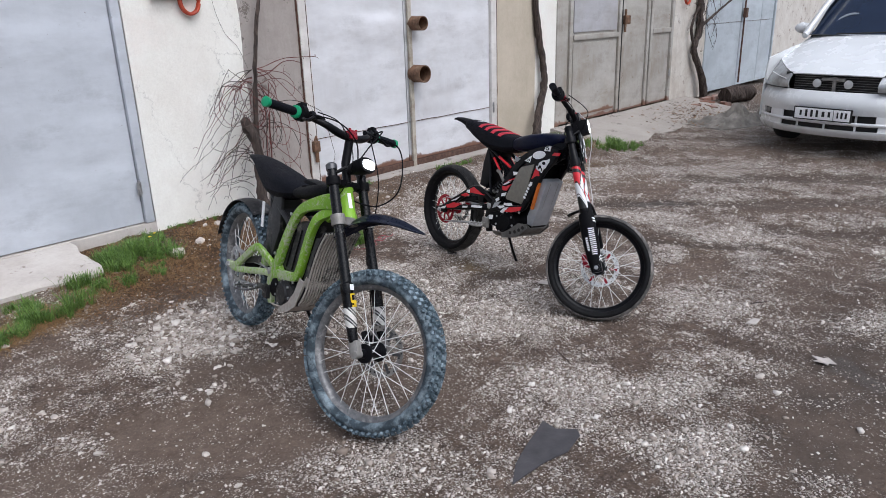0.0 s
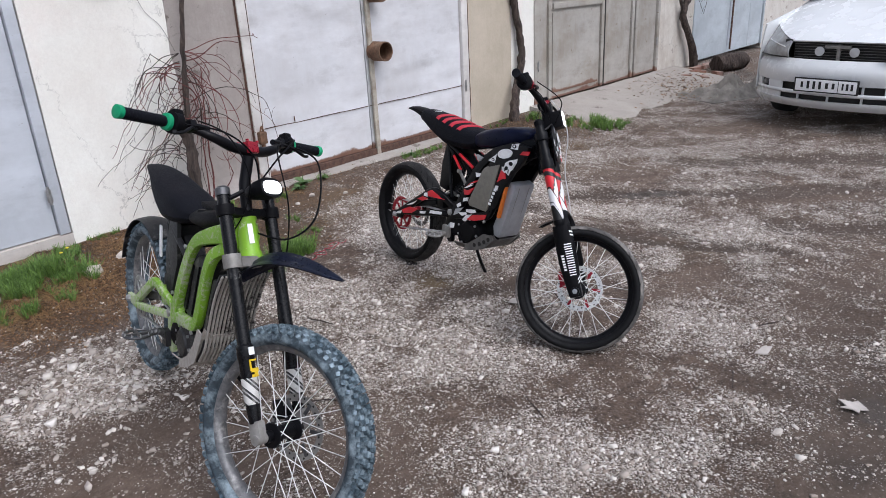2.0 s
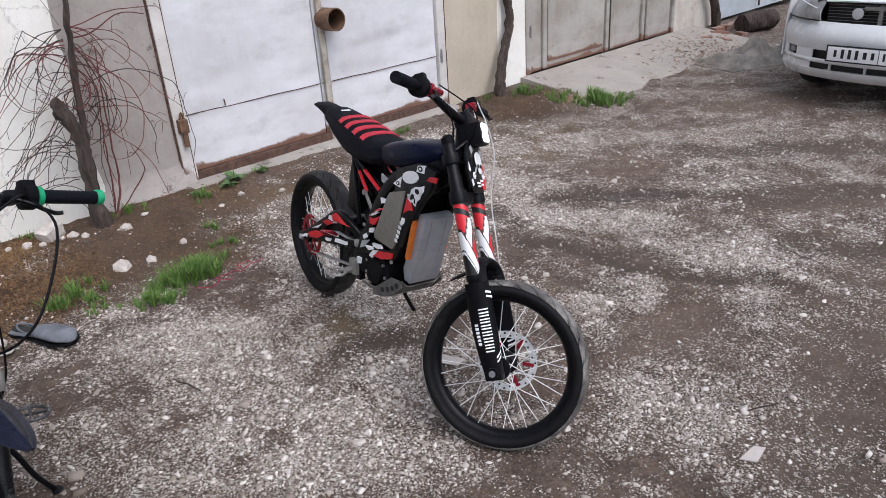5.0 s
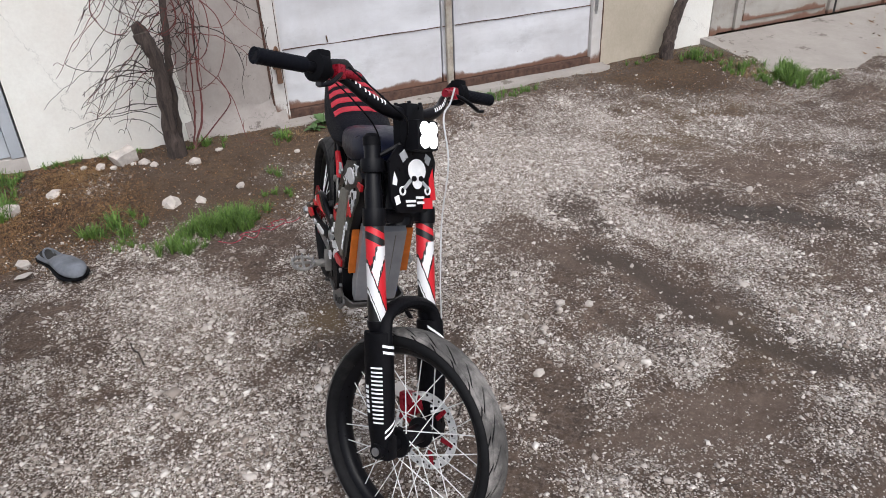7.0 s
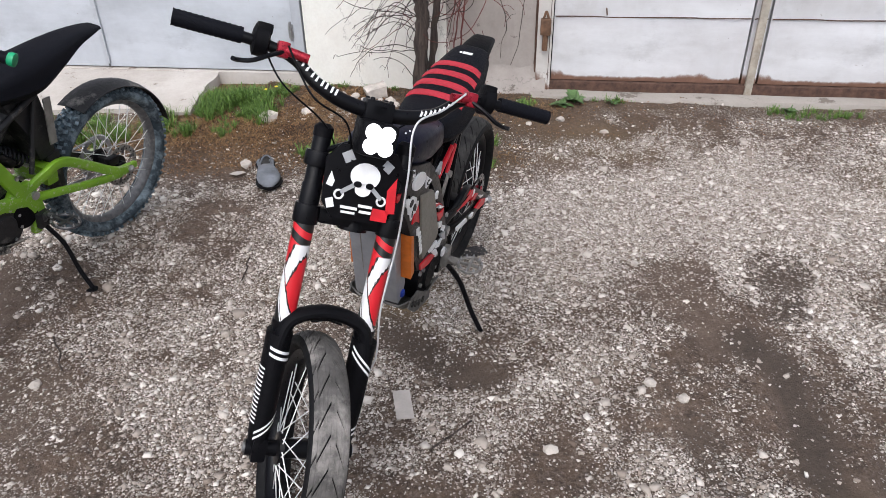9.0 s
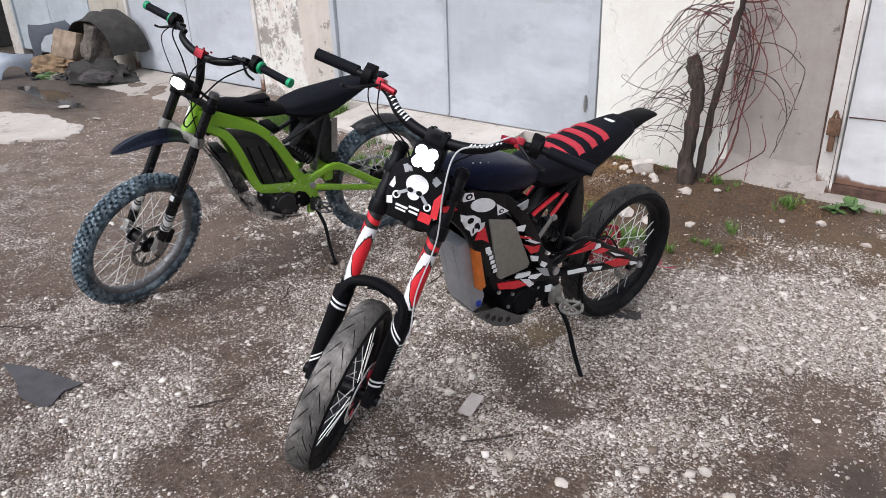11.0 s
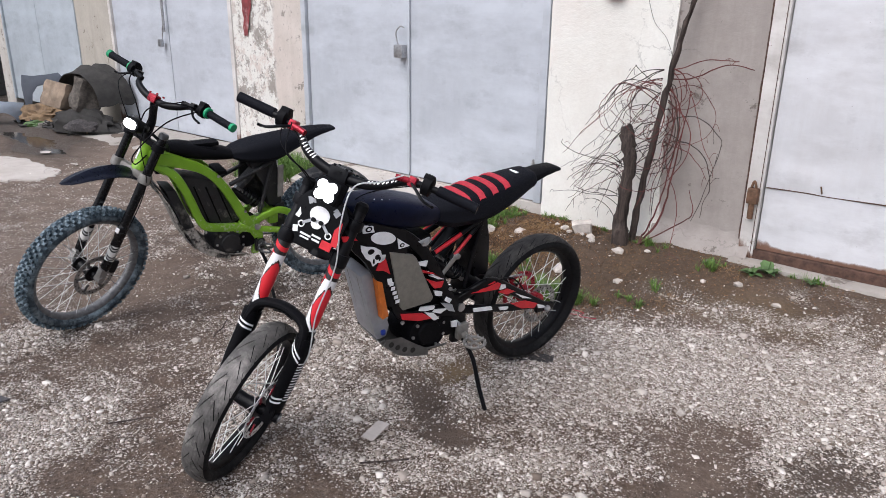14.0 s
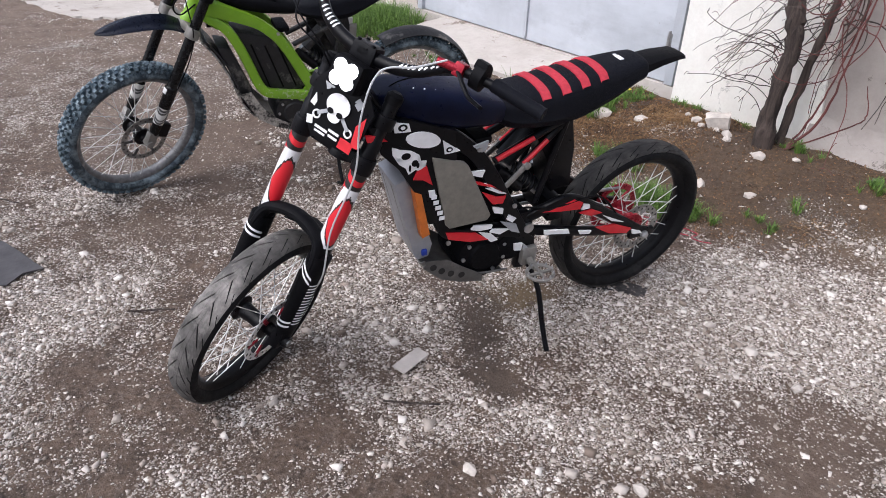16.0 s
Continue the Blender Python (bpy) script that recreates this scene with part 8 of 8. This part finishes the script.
flat_scrap("paper_scrap", [(-2.42, 3.30), (-2.36, 3.27), (-2.30, 3.31), (-2.37, 3.34)], 0.010, PALE, "white scrap trodden into the muddy yard", "paper", 0.004, 0.015)
flat_scrap("paper_scrap", [(2.02, 3.565), (2.06, 3.56), (2.09, 3.60), (2.07, 3.61), (2.03, 3.60)], 0.012, PALE, "white paper scrap at the edge of the dirt bank", "paper", 0.003, 0.01)
# thin dark sheet on the ground where the rear tyre stands
flat_scrap("flat_dark_patch", [(3.14, 2.875), (3.18, 2.835), (3.25, 2.90), (3.33, 2.955), (3.30, 3.015), (3.24, 2.985)], 0.003, FELT, "flat dark patch under the rear tyre", "rubber", 0.004, 0.001)


def make_shoe(x, y, turn):
    s = empty("shoe", pose(x, y, height(x, y) + 0.004, 0, 0, turn) @ Matrix.Scale(1.15, 4), "flattened old blue-grey rubber galosh lying in the dirt", "shoe")
    shape = ((-0.150, 0.016, 0.022), (-0.138, 0.034, 0.040), (-0.105, 0.040, 0.048), (-0.060, 0.034, 0.044), (-0.015, 0.036, 0.046), (0.035, 0.046, 0.052), (0.085, 0.052, 0.050), (0.120, 0.045, 0.042), (0.142, 0.028, 0.030), (0.152, 0.010, 0.016))

    def ring(x0, w, h, wide, low, high):
        out = []
        for j in range(18):
            a = 2 * math.pi * j / 18
            c, d = math.cos(a), math.sin(a)
            z = low + (high - low) * (0.5 + 0.5 * d)
            out.append((x0, wide * w * math.copysign(abs(c) ** 0.7, c) + 0.008 * math.sin(x0 * 14), z + 0.006 * nz(x0 * 30, c * 2, d) * (d > 0)))
        return out
    part("upper", loft([ring(a, w, h, 0.95, 0.010, h * (0.55 if a < -0.02 else 1.0)) for a, w, h in shape]), SHOE, s)
    part("sole", loft([ring(a * 1.02, w, h, 1.08, 0.0, 0.014) for a, w, h in shape]), BLACK_MATT, s)
    part("opening", loft([ring(a, w, h, 0.60, 0.020, 0.0285) for a, w, h in shape[1:5]]), GAP, s, "dark open throat of the galosh")
    part("torn_rim", tube([(-0.055 + 0.075 * math.cos(t), 0.027 * math.sin(t), 0.030 + 0.006 * math.cos(t * 2)) for t in [2 * math.pi * j / 20 for j in range(20)]], 0.004, 6, ring=True), SHOE, s)
    return s


make_shoe(2.20, 3.60, -70)
# red string on the gravel
STRING = plain("red_string", (0.42, 0.02, 0.06), 0.7)
srng = random.Random(8)
for i in range(3):
    x0, y0 = 2.85 + 0.1 * i, 3.42 + 0.03 * i
    pts = [(x0 + 0.03 * j + srng.uniform(-0.02, 0.02), y0 + srng.uniform(-0.03, 0.03), height(x0 + 0.03 * j, y0) + 0.012 + srng.uniform(0, 0.008)) for j in range(7)]
    tagged(part("string", tube(spline(pts, 4), 0.0018, 5), STRING), "tangled scrap of red string on the gravel", "string")
for x, y, a, n in ((2.42, 2.75, 100, 0.16), (3.05, 1.05, 20, 0.13), (3.60, 1.1, 150, 0.12), (2.45, 1.55, 60, 0.15), (1.3, 1.3, 35, 0.14), (2.0, 2.2, 130, 0.2), (3.3, 2.0, 50, 0.16)):
    c, s = math.cos(radians(a)), math.sin(radians(a))
    pts = [(x + c * n * (t - 0.5) + 0.01 * nz(t * 3, a), y + s * n * (t - 0.5) + 0.014 * nz(t * 3, a, 2), height(x, y) + 0.012) for t in (0, 0.25, 0.5, 0.75, 1)]
    tagged(part("twig", tube(spline(pts, 3), 0.003, 5), BARK), "dry broken twig lying on the gravel", "twig", "twigs on the ground")


def make_rock(rng, r, seed):
    bm = bmesh.new()
    bmesh.ops.create_icosphere(bm, subdivisions=1, radius=1)
    sx, sy, sz = r * rng.uniform(0.85, 1.25), r * rng.uniform(0.7, 1.0), r * rng.uniform(0.5, 0.7)
    for v in bm.verts:
        k = 1 + 0.55 * nz(v.co.x * 1.6 + seed, v.co.y * 1.6, v.co.z * 1.6) + rng.uniform(-0.08, 0.08)
        v.co = Vector((v.co.x * sx * k, v.co.y * sy * k, max(-0.4, v.co.z) * sz * k))
    return bm


rock_rng = random.Random(21)
for x, y, r in ((2.72, 3.99, 0.085), (2.85, 3.95, 0.05), (2.50, 4.42, 0.035), (2.60, 4.41, 0.03), (2.20, 4.30, 0.06), (1.99, 4.22, 0.08), (2.83, 0.815, 0.032), (2.05, 3.70, 0.05), (3.07, 4.01, 0.04), (3.89, 2.97, 0.035), (3.57, 1.99, 0.035), (3.87, 2.29, 0.035),
                (2.0, 2.07, 0.03), (3.05, 4.40, 0.035), (2.90, 4.33, 0.06), (0.82, 3.70, 0.03), (0.75, 2.45, 0.028), (0.99, 1.89, 0.022), (0.74, 2.85, 0.03), (5.26, 2.65, 0.035),
                (3.96, 2.23, 0.03), (4.7, 2.9, 0.03), (3.45, 4.25, 0.03), (3.62, 4.30, 0.035), (3.85, 4.2, 0.03), (1.02, 2.16, 0.025), (2.15, 0.7, 0.02), (2.66, 4.42, 0.055), (2.70, 4.36, 0.04), (2.44, 4.47, 0.05), (2.36, 4.50, 0.035)):
    tagged(part("stone", make_rock(rock_rng, r * 0.72, x * 3.1 + y), STONE, m=pose(x, y, height(x, y) + 0.12 * r, 0, 0, rock_rng.uniform(0, 360)), soft=False), "pale angular limestone lying on the dirt", "stone", "larger stones on the ground")
cb = box((0, 0, 0.05), (0.15, 0.11, 0.09))
bmesh.ops.subdivide_edges(cb, edges=cb.edges, cuts=4, use_grid_fill=True)
for v in cb.verts:
    far = (abs(v.co.x) / 0.075) ** 4 + (abs(v.co.y) / 0.055) ** 4 + (abs(v.co.z - 0.05) / 0.045) ** 4
    v.co += Vector((0.016 * nz(v.co.x * 14, v.co.y * 14, v.co.z * 14), 0.014 * nz(v.co.x * 14, v.co.y * 14, v.co.z * 14 + 5), 0.010 * nz(v.co.x * 14 + 3, v.co.y * 14, 2.0))) - Vector((v.co.x, v.co.y, v.co.z - 0.05)) * 0.035 * max(0, far - 1)
tagged(part("concrete_block", cb, STONE, m=pose(2.57, 4.48, 0.095, 8, -12, 24) @ Matrix.Scale(0.80, 4), soft=False), "broken pale concrete block by the vine stump", "concrete block")


# ---- weeds ----
def blades(spots, rng, material, name, label, tall=0.060, wide=0.0019, lie=0.0, bunch=26):
    """Tufts of bent blades: each spot is a centre, two radii, a count and a height."""
    verts, faces = [], []
    for cx, cy, rx, ry, n, hh in spots:
        for _ in range(max(2, int(n * 1.3 / bunch))):
            r, a = rng.random() ** 0.8, rng.uniform(0, 2 * math.pi)
            tx, ty = cx + 1.15 * rx * r * math.cos(a), cy + 1.15 * ry * r * math.sin(a)
            size = hh * rng.uniform(0.55, 1.25) * (1.15 - 0.45 * r)
            for _ in range(rng.randrange(bunch // 2, bunch + bunch // 2)):
                t = rng.uniform(0, 2 * math.pi)
                dx, dy = math.cos(t), math.sin(t)
                root = rng.uniform(0, 0.016) * (1 + 2 * lie)
                x, y = tx + dx * root, ty + dy * root
                if y > 4.18 + 0.03 * nz(x * 4, 1.0) and -0.16 < x < 1.50:
                    continue
                z = height(x, y) - 0.004
                L = tall * size * rng.uniform(0.4, 1.2)
                lean = rng.uniform(0.15, 0.95) * L * (1 + lie)
                L *= 1 - 0.75 * min(1.0, lie)
                w = wide * rng.uniform(0.6, 1.3)
                b = len(verts)
                for f, up, k in ((0.0, 0.0, 1.0), (0.28, 0.50, 0.85), (0.66, 0.86, 0.6)):
                    px, py = x + dx * lean * f, y + dy * lean * f
                    verts += [(px - dy * w * k, py + dx * w * k, z + L * up), (px + dy * w * k, py - dx * w * k, z + L * up)]
                verts.append((x + dx * lean, y + dy * lean, z + L * (0.95 - 0.25 * lean / max(L, 0.01))))
                faces += [(b, b + 1, b + 3, b + 2), (b + 2, b + 3, b + 5, b + 4), (b + 4, b + 5, b + 6)]
    me = bpy.data.meshes.new(name)
    me.from_pydata(verts, [], faces)
    me.materials.append(material)
    return tagged(new(name, me), label, "grass", kind="stuff")


grng = random.Random(31)
verge = []
for i in range(20):
    x = grng.uniform(0.75, 2.05)
    y = 3.82 + 0.36 * (x - 0.75) / 1.3 + grng.uniform(-0.12, 0.26)
    verge.append((x, y, grng.uniform(0.04, 0.10), grng.uniform(0.04, 0.09), int(grng.uniform(120, 420)), grng.uniform(0.6, 1.35) * (1 + 0.8 * blob(x, y, 1.35, 4.0, 0.45, 0.25))))
blades(verge + [(1.45, 4.08, 0.16, 0.08, 350, 1.1), (1.80, 4.36, 0.20, 0.14, 2200, 1.5), (1.62, 4.36, 0.12, 0.12, 1000, 1.3), (1.98, 4.52, 0.10, 0.08, 350, 0.9), (2.98, 3.66, 0.12, 0.08, 500, 1.3), (2.86, 3.60, 0.17, 0.10, 1500, 1.5), (2.66, 3.50, 0.12, 0.08, 420, 1.1), (2.42, 3.86, 0.14, 0.10, 420, 1.2), (2.50, 3.70, 0.10, 0.10, 160, 0.9), (3.22, 3.86, 0.07, 0.05, 120, 0.7), (-0.52, 4.30, 0.36, 0.28, 6500, 2.6), (0.55, 4.15, 0.3, 0.1, 400, 1.0), (6.95, 3.85, 0.20, 0.24, 1300, 1.6), (6.70, 4.05, 0.14, 0.14, 400, 1.2), (6.60, 4.38, 0.2, 0.12, 400, 1.3), (7.15, 3.72, 0.15, 0.10, 300, 1.2),
        (4.95, 4.46, 0.24, 0.06, 420, 0.9), (3.42, 4.42, 0.10, 0.07, 160, 0.9), (3.88, 4.55, 0.16, 0.03, 220, 0.7), (3.00, 4.50, 0.12, 0.06, 200, 1.0), (3.25, 4.03, 0.05, 0.05, 70, 0.9), (2.35, 4.62, 0.3, 0.04, 260, 0.8), (6.25, 4.5, 0.25, 0.1, 150, 0.8)], grng, GRASS, "grass", "tufts of fresh green grass along the wall")
blades([(a, b - 0.04, c * 1.3, d * 1.3, n, h) for a, b, c, d, n, h in verge] + [(1.55, 4.12, 0.35, 0.14, 900, 1.0), (1.15, 3.95, 0.30, 0.12, 800, 1.0), (2.30, 4.44, 0.16, 0.12, 1700, 0.8), (2.20, 4.20, 0.30, 0.22, 900, 0.7), (2.0, 3.85, 0.3, 0.2, 500, 0.7), (1.85, 4.10, 0.22, 0.12, 700, 0.8), (3.40, 3.95, 0.08, 0.06, 130, 0.7), (6.75, 4.0, 0.25, 0.25, 500, 1.2), (2.0, 4.0, 0.35, 0.25, 220, 0.8), (0.95, 3.85, 0.25, 0.1, 160, 0.9), (3.60, 4.45, 0.15, 0.06, 120, 0.9)], grng, STRAW, "dry_grass", "dry straw-coloured grass on the dirt bank", 0.07, 0.0014, 1.0)


def make_weed(x, y, n, size, seed):
    rng = random.Random(seed)
    w = empty("weed", pose(x, y, height(x, y)), "broad-leaved green weed at the foot of the door", "weed", "weeds along the wall")
    for i in range(n):
        L = size * rng.uniform(0.6, 1.1)
        bm = sheet(lambda u, v: (L * u, L * 0.30 * (v - 0.5) * 2 * math.sin(math.pi * (0.08 + 0.9 * u)) ** 0.7, L * (0.75 * u - 0.75 * u * u) + 0.02 * L * abs(v - 0.5)), 6, 4)
        part("leaf", bm, LEAF, w, m=pose(0, 0, 0.004, 0, rng.uniform(-38, -4), 360 * i / n + rng.uniform(-20, 20)))
    part("stalk", tube([(0, 0, 0), (0.01, 0.005, size * 0.9)], 0.003, 5), LEAF, w)
    return w


for x, y, n, s, k in ((3.70, 4.50, 15, 0.085, 1), (3.63, 4.46, 10, 0.065, 2), (3.92, 4.52, 8, 0.05, 3), (3.40, 4.46, 8, 0.05, 4), (4.85, 4.47, 9, 0.06, 5)):
    make_weed(x, y, n, s, k)
DANDELION = plain("yellow_petal", (0.62, 0.50, 0.02), 0.6)
for x, y in ((1.92, 4.42), (1.97, 4.46)):
    tagged(part("dandelion", joined(lathe([(0.005, 0.0), (0.011, 0.004), (0.005, 0.008)], 12, "z")), DANDELION, m=pose(x, y, height(x, y) + 0.06)), "small yellow flower beside the concrete apron", "flower")


# ---- leaf litter and gravel, the smallest pieces ----
def litter():
    rng = random.Random(41)
    verts, faces = [], []
    n = 0
    while n < 26000:
        x, y = rng.uniform(1.2, 7.0), rng.uniform(3.4, 4.66)
        if rng.random() > humus_at(x, y) * 1.1 * (1 - 0.85 * smooth(2.45, 2.75, x) * smooth(3.55, 3.75, y)):
            continue
        n += 1
        z, s, a = height(x, y) + rng.uniform(0.001, 0.007), rng.uniform(0.002, 0.0075), rng.uniform(0, 6.28)
        c, d = math.cos(a) * s, math.sin(a) * s
        k = rng.uniform(0.25, 0.6)
        b = len(verts)
        verts += [(x + c, y + d, z + rng.uniform(0, 0.010)), (x - d * k, y + c * k, z - 0.002), (x - c, y - d, z + rng.uniform(0, 0.006)), (x + d * k, y - c * k, z + 0.003)]
        faces.append((b, b + 1, b + 2, b + 3))
    for _ in range(900):
        x, y = rng.gauss(9.5, 0.5), rng.gauss(3.95, 0.28)
        if y > 4.55:
            continue
        z, s, a = max(height(x, y), 0.015 + 0.13 * smooth(3.85, 4.6, y) if x < 10.5 else 0.0) + rng.uniform(0.002, 0.014), rng.uniform(0.006, 0.028), rng.uniform(0, 6.28)
        c, d = math.cos(a) * s, math.sin(a) * s
        b = len(verts)
        verts += [(x + c, y + d, z + rng.uniform(0, 0.02)), (x - d * 0.3, y + c * 0.3, z - 0.002), (x - c, y - d, z), (x + d * 0.3, y - c * 0.3, z + 0.004)]
        faces.append((b, b + 1, b + 2, b + 3))
    me = bpy.data.meshes.new("leaf_litter")
    me.from_pydata(verts, [], faces)
    me.materials.append(LITTER)
    return tagged(new("leaf_litter", me), "brown rotted leaves and chaff on the dirt", "leaf litter", kind="stuff")


litter()


def scatter_gravel(name, count, area, sizes, label, seed, floor=0.0, blocky=False):
    r = np.random.RandomState(seed)
    x0, x1, y0, y1 = area
    st = 0.04
    gx, gy = np.arange(x0, x1 + st, st), np.arange(y0, y1 + st, st)
    grid = np.array([[max(gravel_at(x, y), floor) * (1 - 0.80 * min(1, humus_at(x, y))) for y in gy] for x in gx])
    rise = np.array([[height(x, y) for y in gy] for x in gx])

    def between(table, x, y):
        fx, fy = (x - x0) / st, (y - y0) / st
        i, j = np.minimum(fx.astype(int), len(gx) - 2), np.minimum(fy.astype(int), len(gy) - 2)
        u, v = fx - i, fy - j
        return table[i, j] * (1 - u) * (1 - v) + table[i + 1, j] * u * (1 - v) + table[i, j + 1] * (1 - u) * v + table[i + 1, j + 1] * u * v
    found = []
    total = 0
    while total < count:
        xs, ys, keep = r.uniform(x0, x1, 40000), r.uniform(y0, y1, 40000), r.uniform(0, 1, 40000)
        ok = keep < between(grid, xs, ys) ** 1.6
        found.append(np.stack([xs[ok], ys[ok], between(rise, xs[ok], ys[ok])], -1))
        total += int(ok.sum())
    P = np.concatenate(found)[:count]
    base = np.array([(1, 0.1, 0.1), (-0.9, -0.2, 0.15), (0.1, 1, -0.1), (-0.1, -1, 0.05), (0.25, 0.15, 0.9), (-0.1, 0, -0.9)])
    tri = np.array([(0, 2, 4), (2, 1, 4), (1, 3, 4), (3, 0, 4), (2, 0, 5), (1, 2, 5), (3, 1, 5), (0, 3, 5)])
    if blocky:
        base = np.array([(x, y, z) for z in (-0.8, 0.8) for x, y in ((-0.9, -0.7), (0.9, -0.8), (0.8, 0.75), (-0.75, 0.8))])
        tri = np.array([(0, 2, 1), (0, 3, 2), (4, 5, 6), (4, 6, 7), (0, 1, 5), (0, 5, 4), (1, 2, 6), (1, 6, 5), (2, 3, 7), (2, 7, 6), (3, 0, 4), (3, 4, 7)])
    n, nv = len(P), len(base)
    V = base[None] * (1 + r.uniform(-0.45, 0.45, (n, nv, 1))) + r.uniform(-0.12, 0.12, (n, nv, 3))
    s = sizes[0] * np.exp(r.normal(0, 0.42, n))
    s = np.minimum(s, sizes[1])
    flat = np.stack([np.ones(n), r.uniform(0.55, 0.95, n), r.uniform(0.45, 0.85, n)], -1)
    V = V * (flat * s[:, None])[:, None]
    a = r.uniform(0, 2 * np.pi, n)
    c, d = np.cos(a)[:, None], np.sin(a)[:, None]
    W = np.stack([V[..., 0] * c - V[..., 1] * d, V[..., 0] * d + V[..., 1] * c, V[..., 2]], -1) + P[:, None]
    W[..., 2] += (s * r.uniform(0.05, 0.30, n))[:, None]
    F = (tri[None] + (np.arange(n) * nv)[:, None, None]).reshape(-1, 3)
    me = bpy.data.meshes.new(name)
    me.vertices.add(n * nv)
    me.vertices.foreach_set("co", W.reshape(-1).astype(np.float32))
    me.loops.add(len(F) * 3)
    me.loops.foreach_set("vertex_index", F.reshape(-1).astype(np.int32))
    me.polygons.add(len(F))
    me.polygons.foreach_set("loop_start", (np.arange(len(F)) * 3).astype(np.int32))
    me.update(calc_edges=True)
    me.validate()
    me.materials.append(GRAVEL)
    return tagged(new(name, me), label, "gravel", kind="stuff")


scatter_gravel("gravel", 225000, (0.2, 5.4, 0.3, 4.4), (0.0035, 0.0130), "pale crushed limestone gravel trodden into the earth", 1, 0.07)
scatter_gravel("coarse_gravel", 11000, (0.2, 6.0, 0.3, 4.4), (0.0054, 0.019), "larger pale chips of limestone on the earth", 2, 0.13, True)
scatter_gravel("far_gravel", 80000, (5.2, 10.5, 0.2, 4.3), (0.0040, 0.012), "pale gravel spread towards the van", 3, 0.10)
scatter_gravel("far_gravel", 15000, (-2.5, 0.4, 0.9, 4.2), (0.0045, 0.014), "thin pale gravel on the muddy yard", 4, 0.13)
scatter_gravel("coarse_gravel", 650, (1.15, 1.95, 2.45, 3.5), (0.0080, 0.022), "pale limestone lumps scattered beside the green bike", 8, 0.3, True)
scatter_gravel("bank_rubble", 520, (1.5, 4.6, 3.5, 4.62), (0.0065, 0.022), "scattered pale rubble on the dirt bank", 6, 0.9)
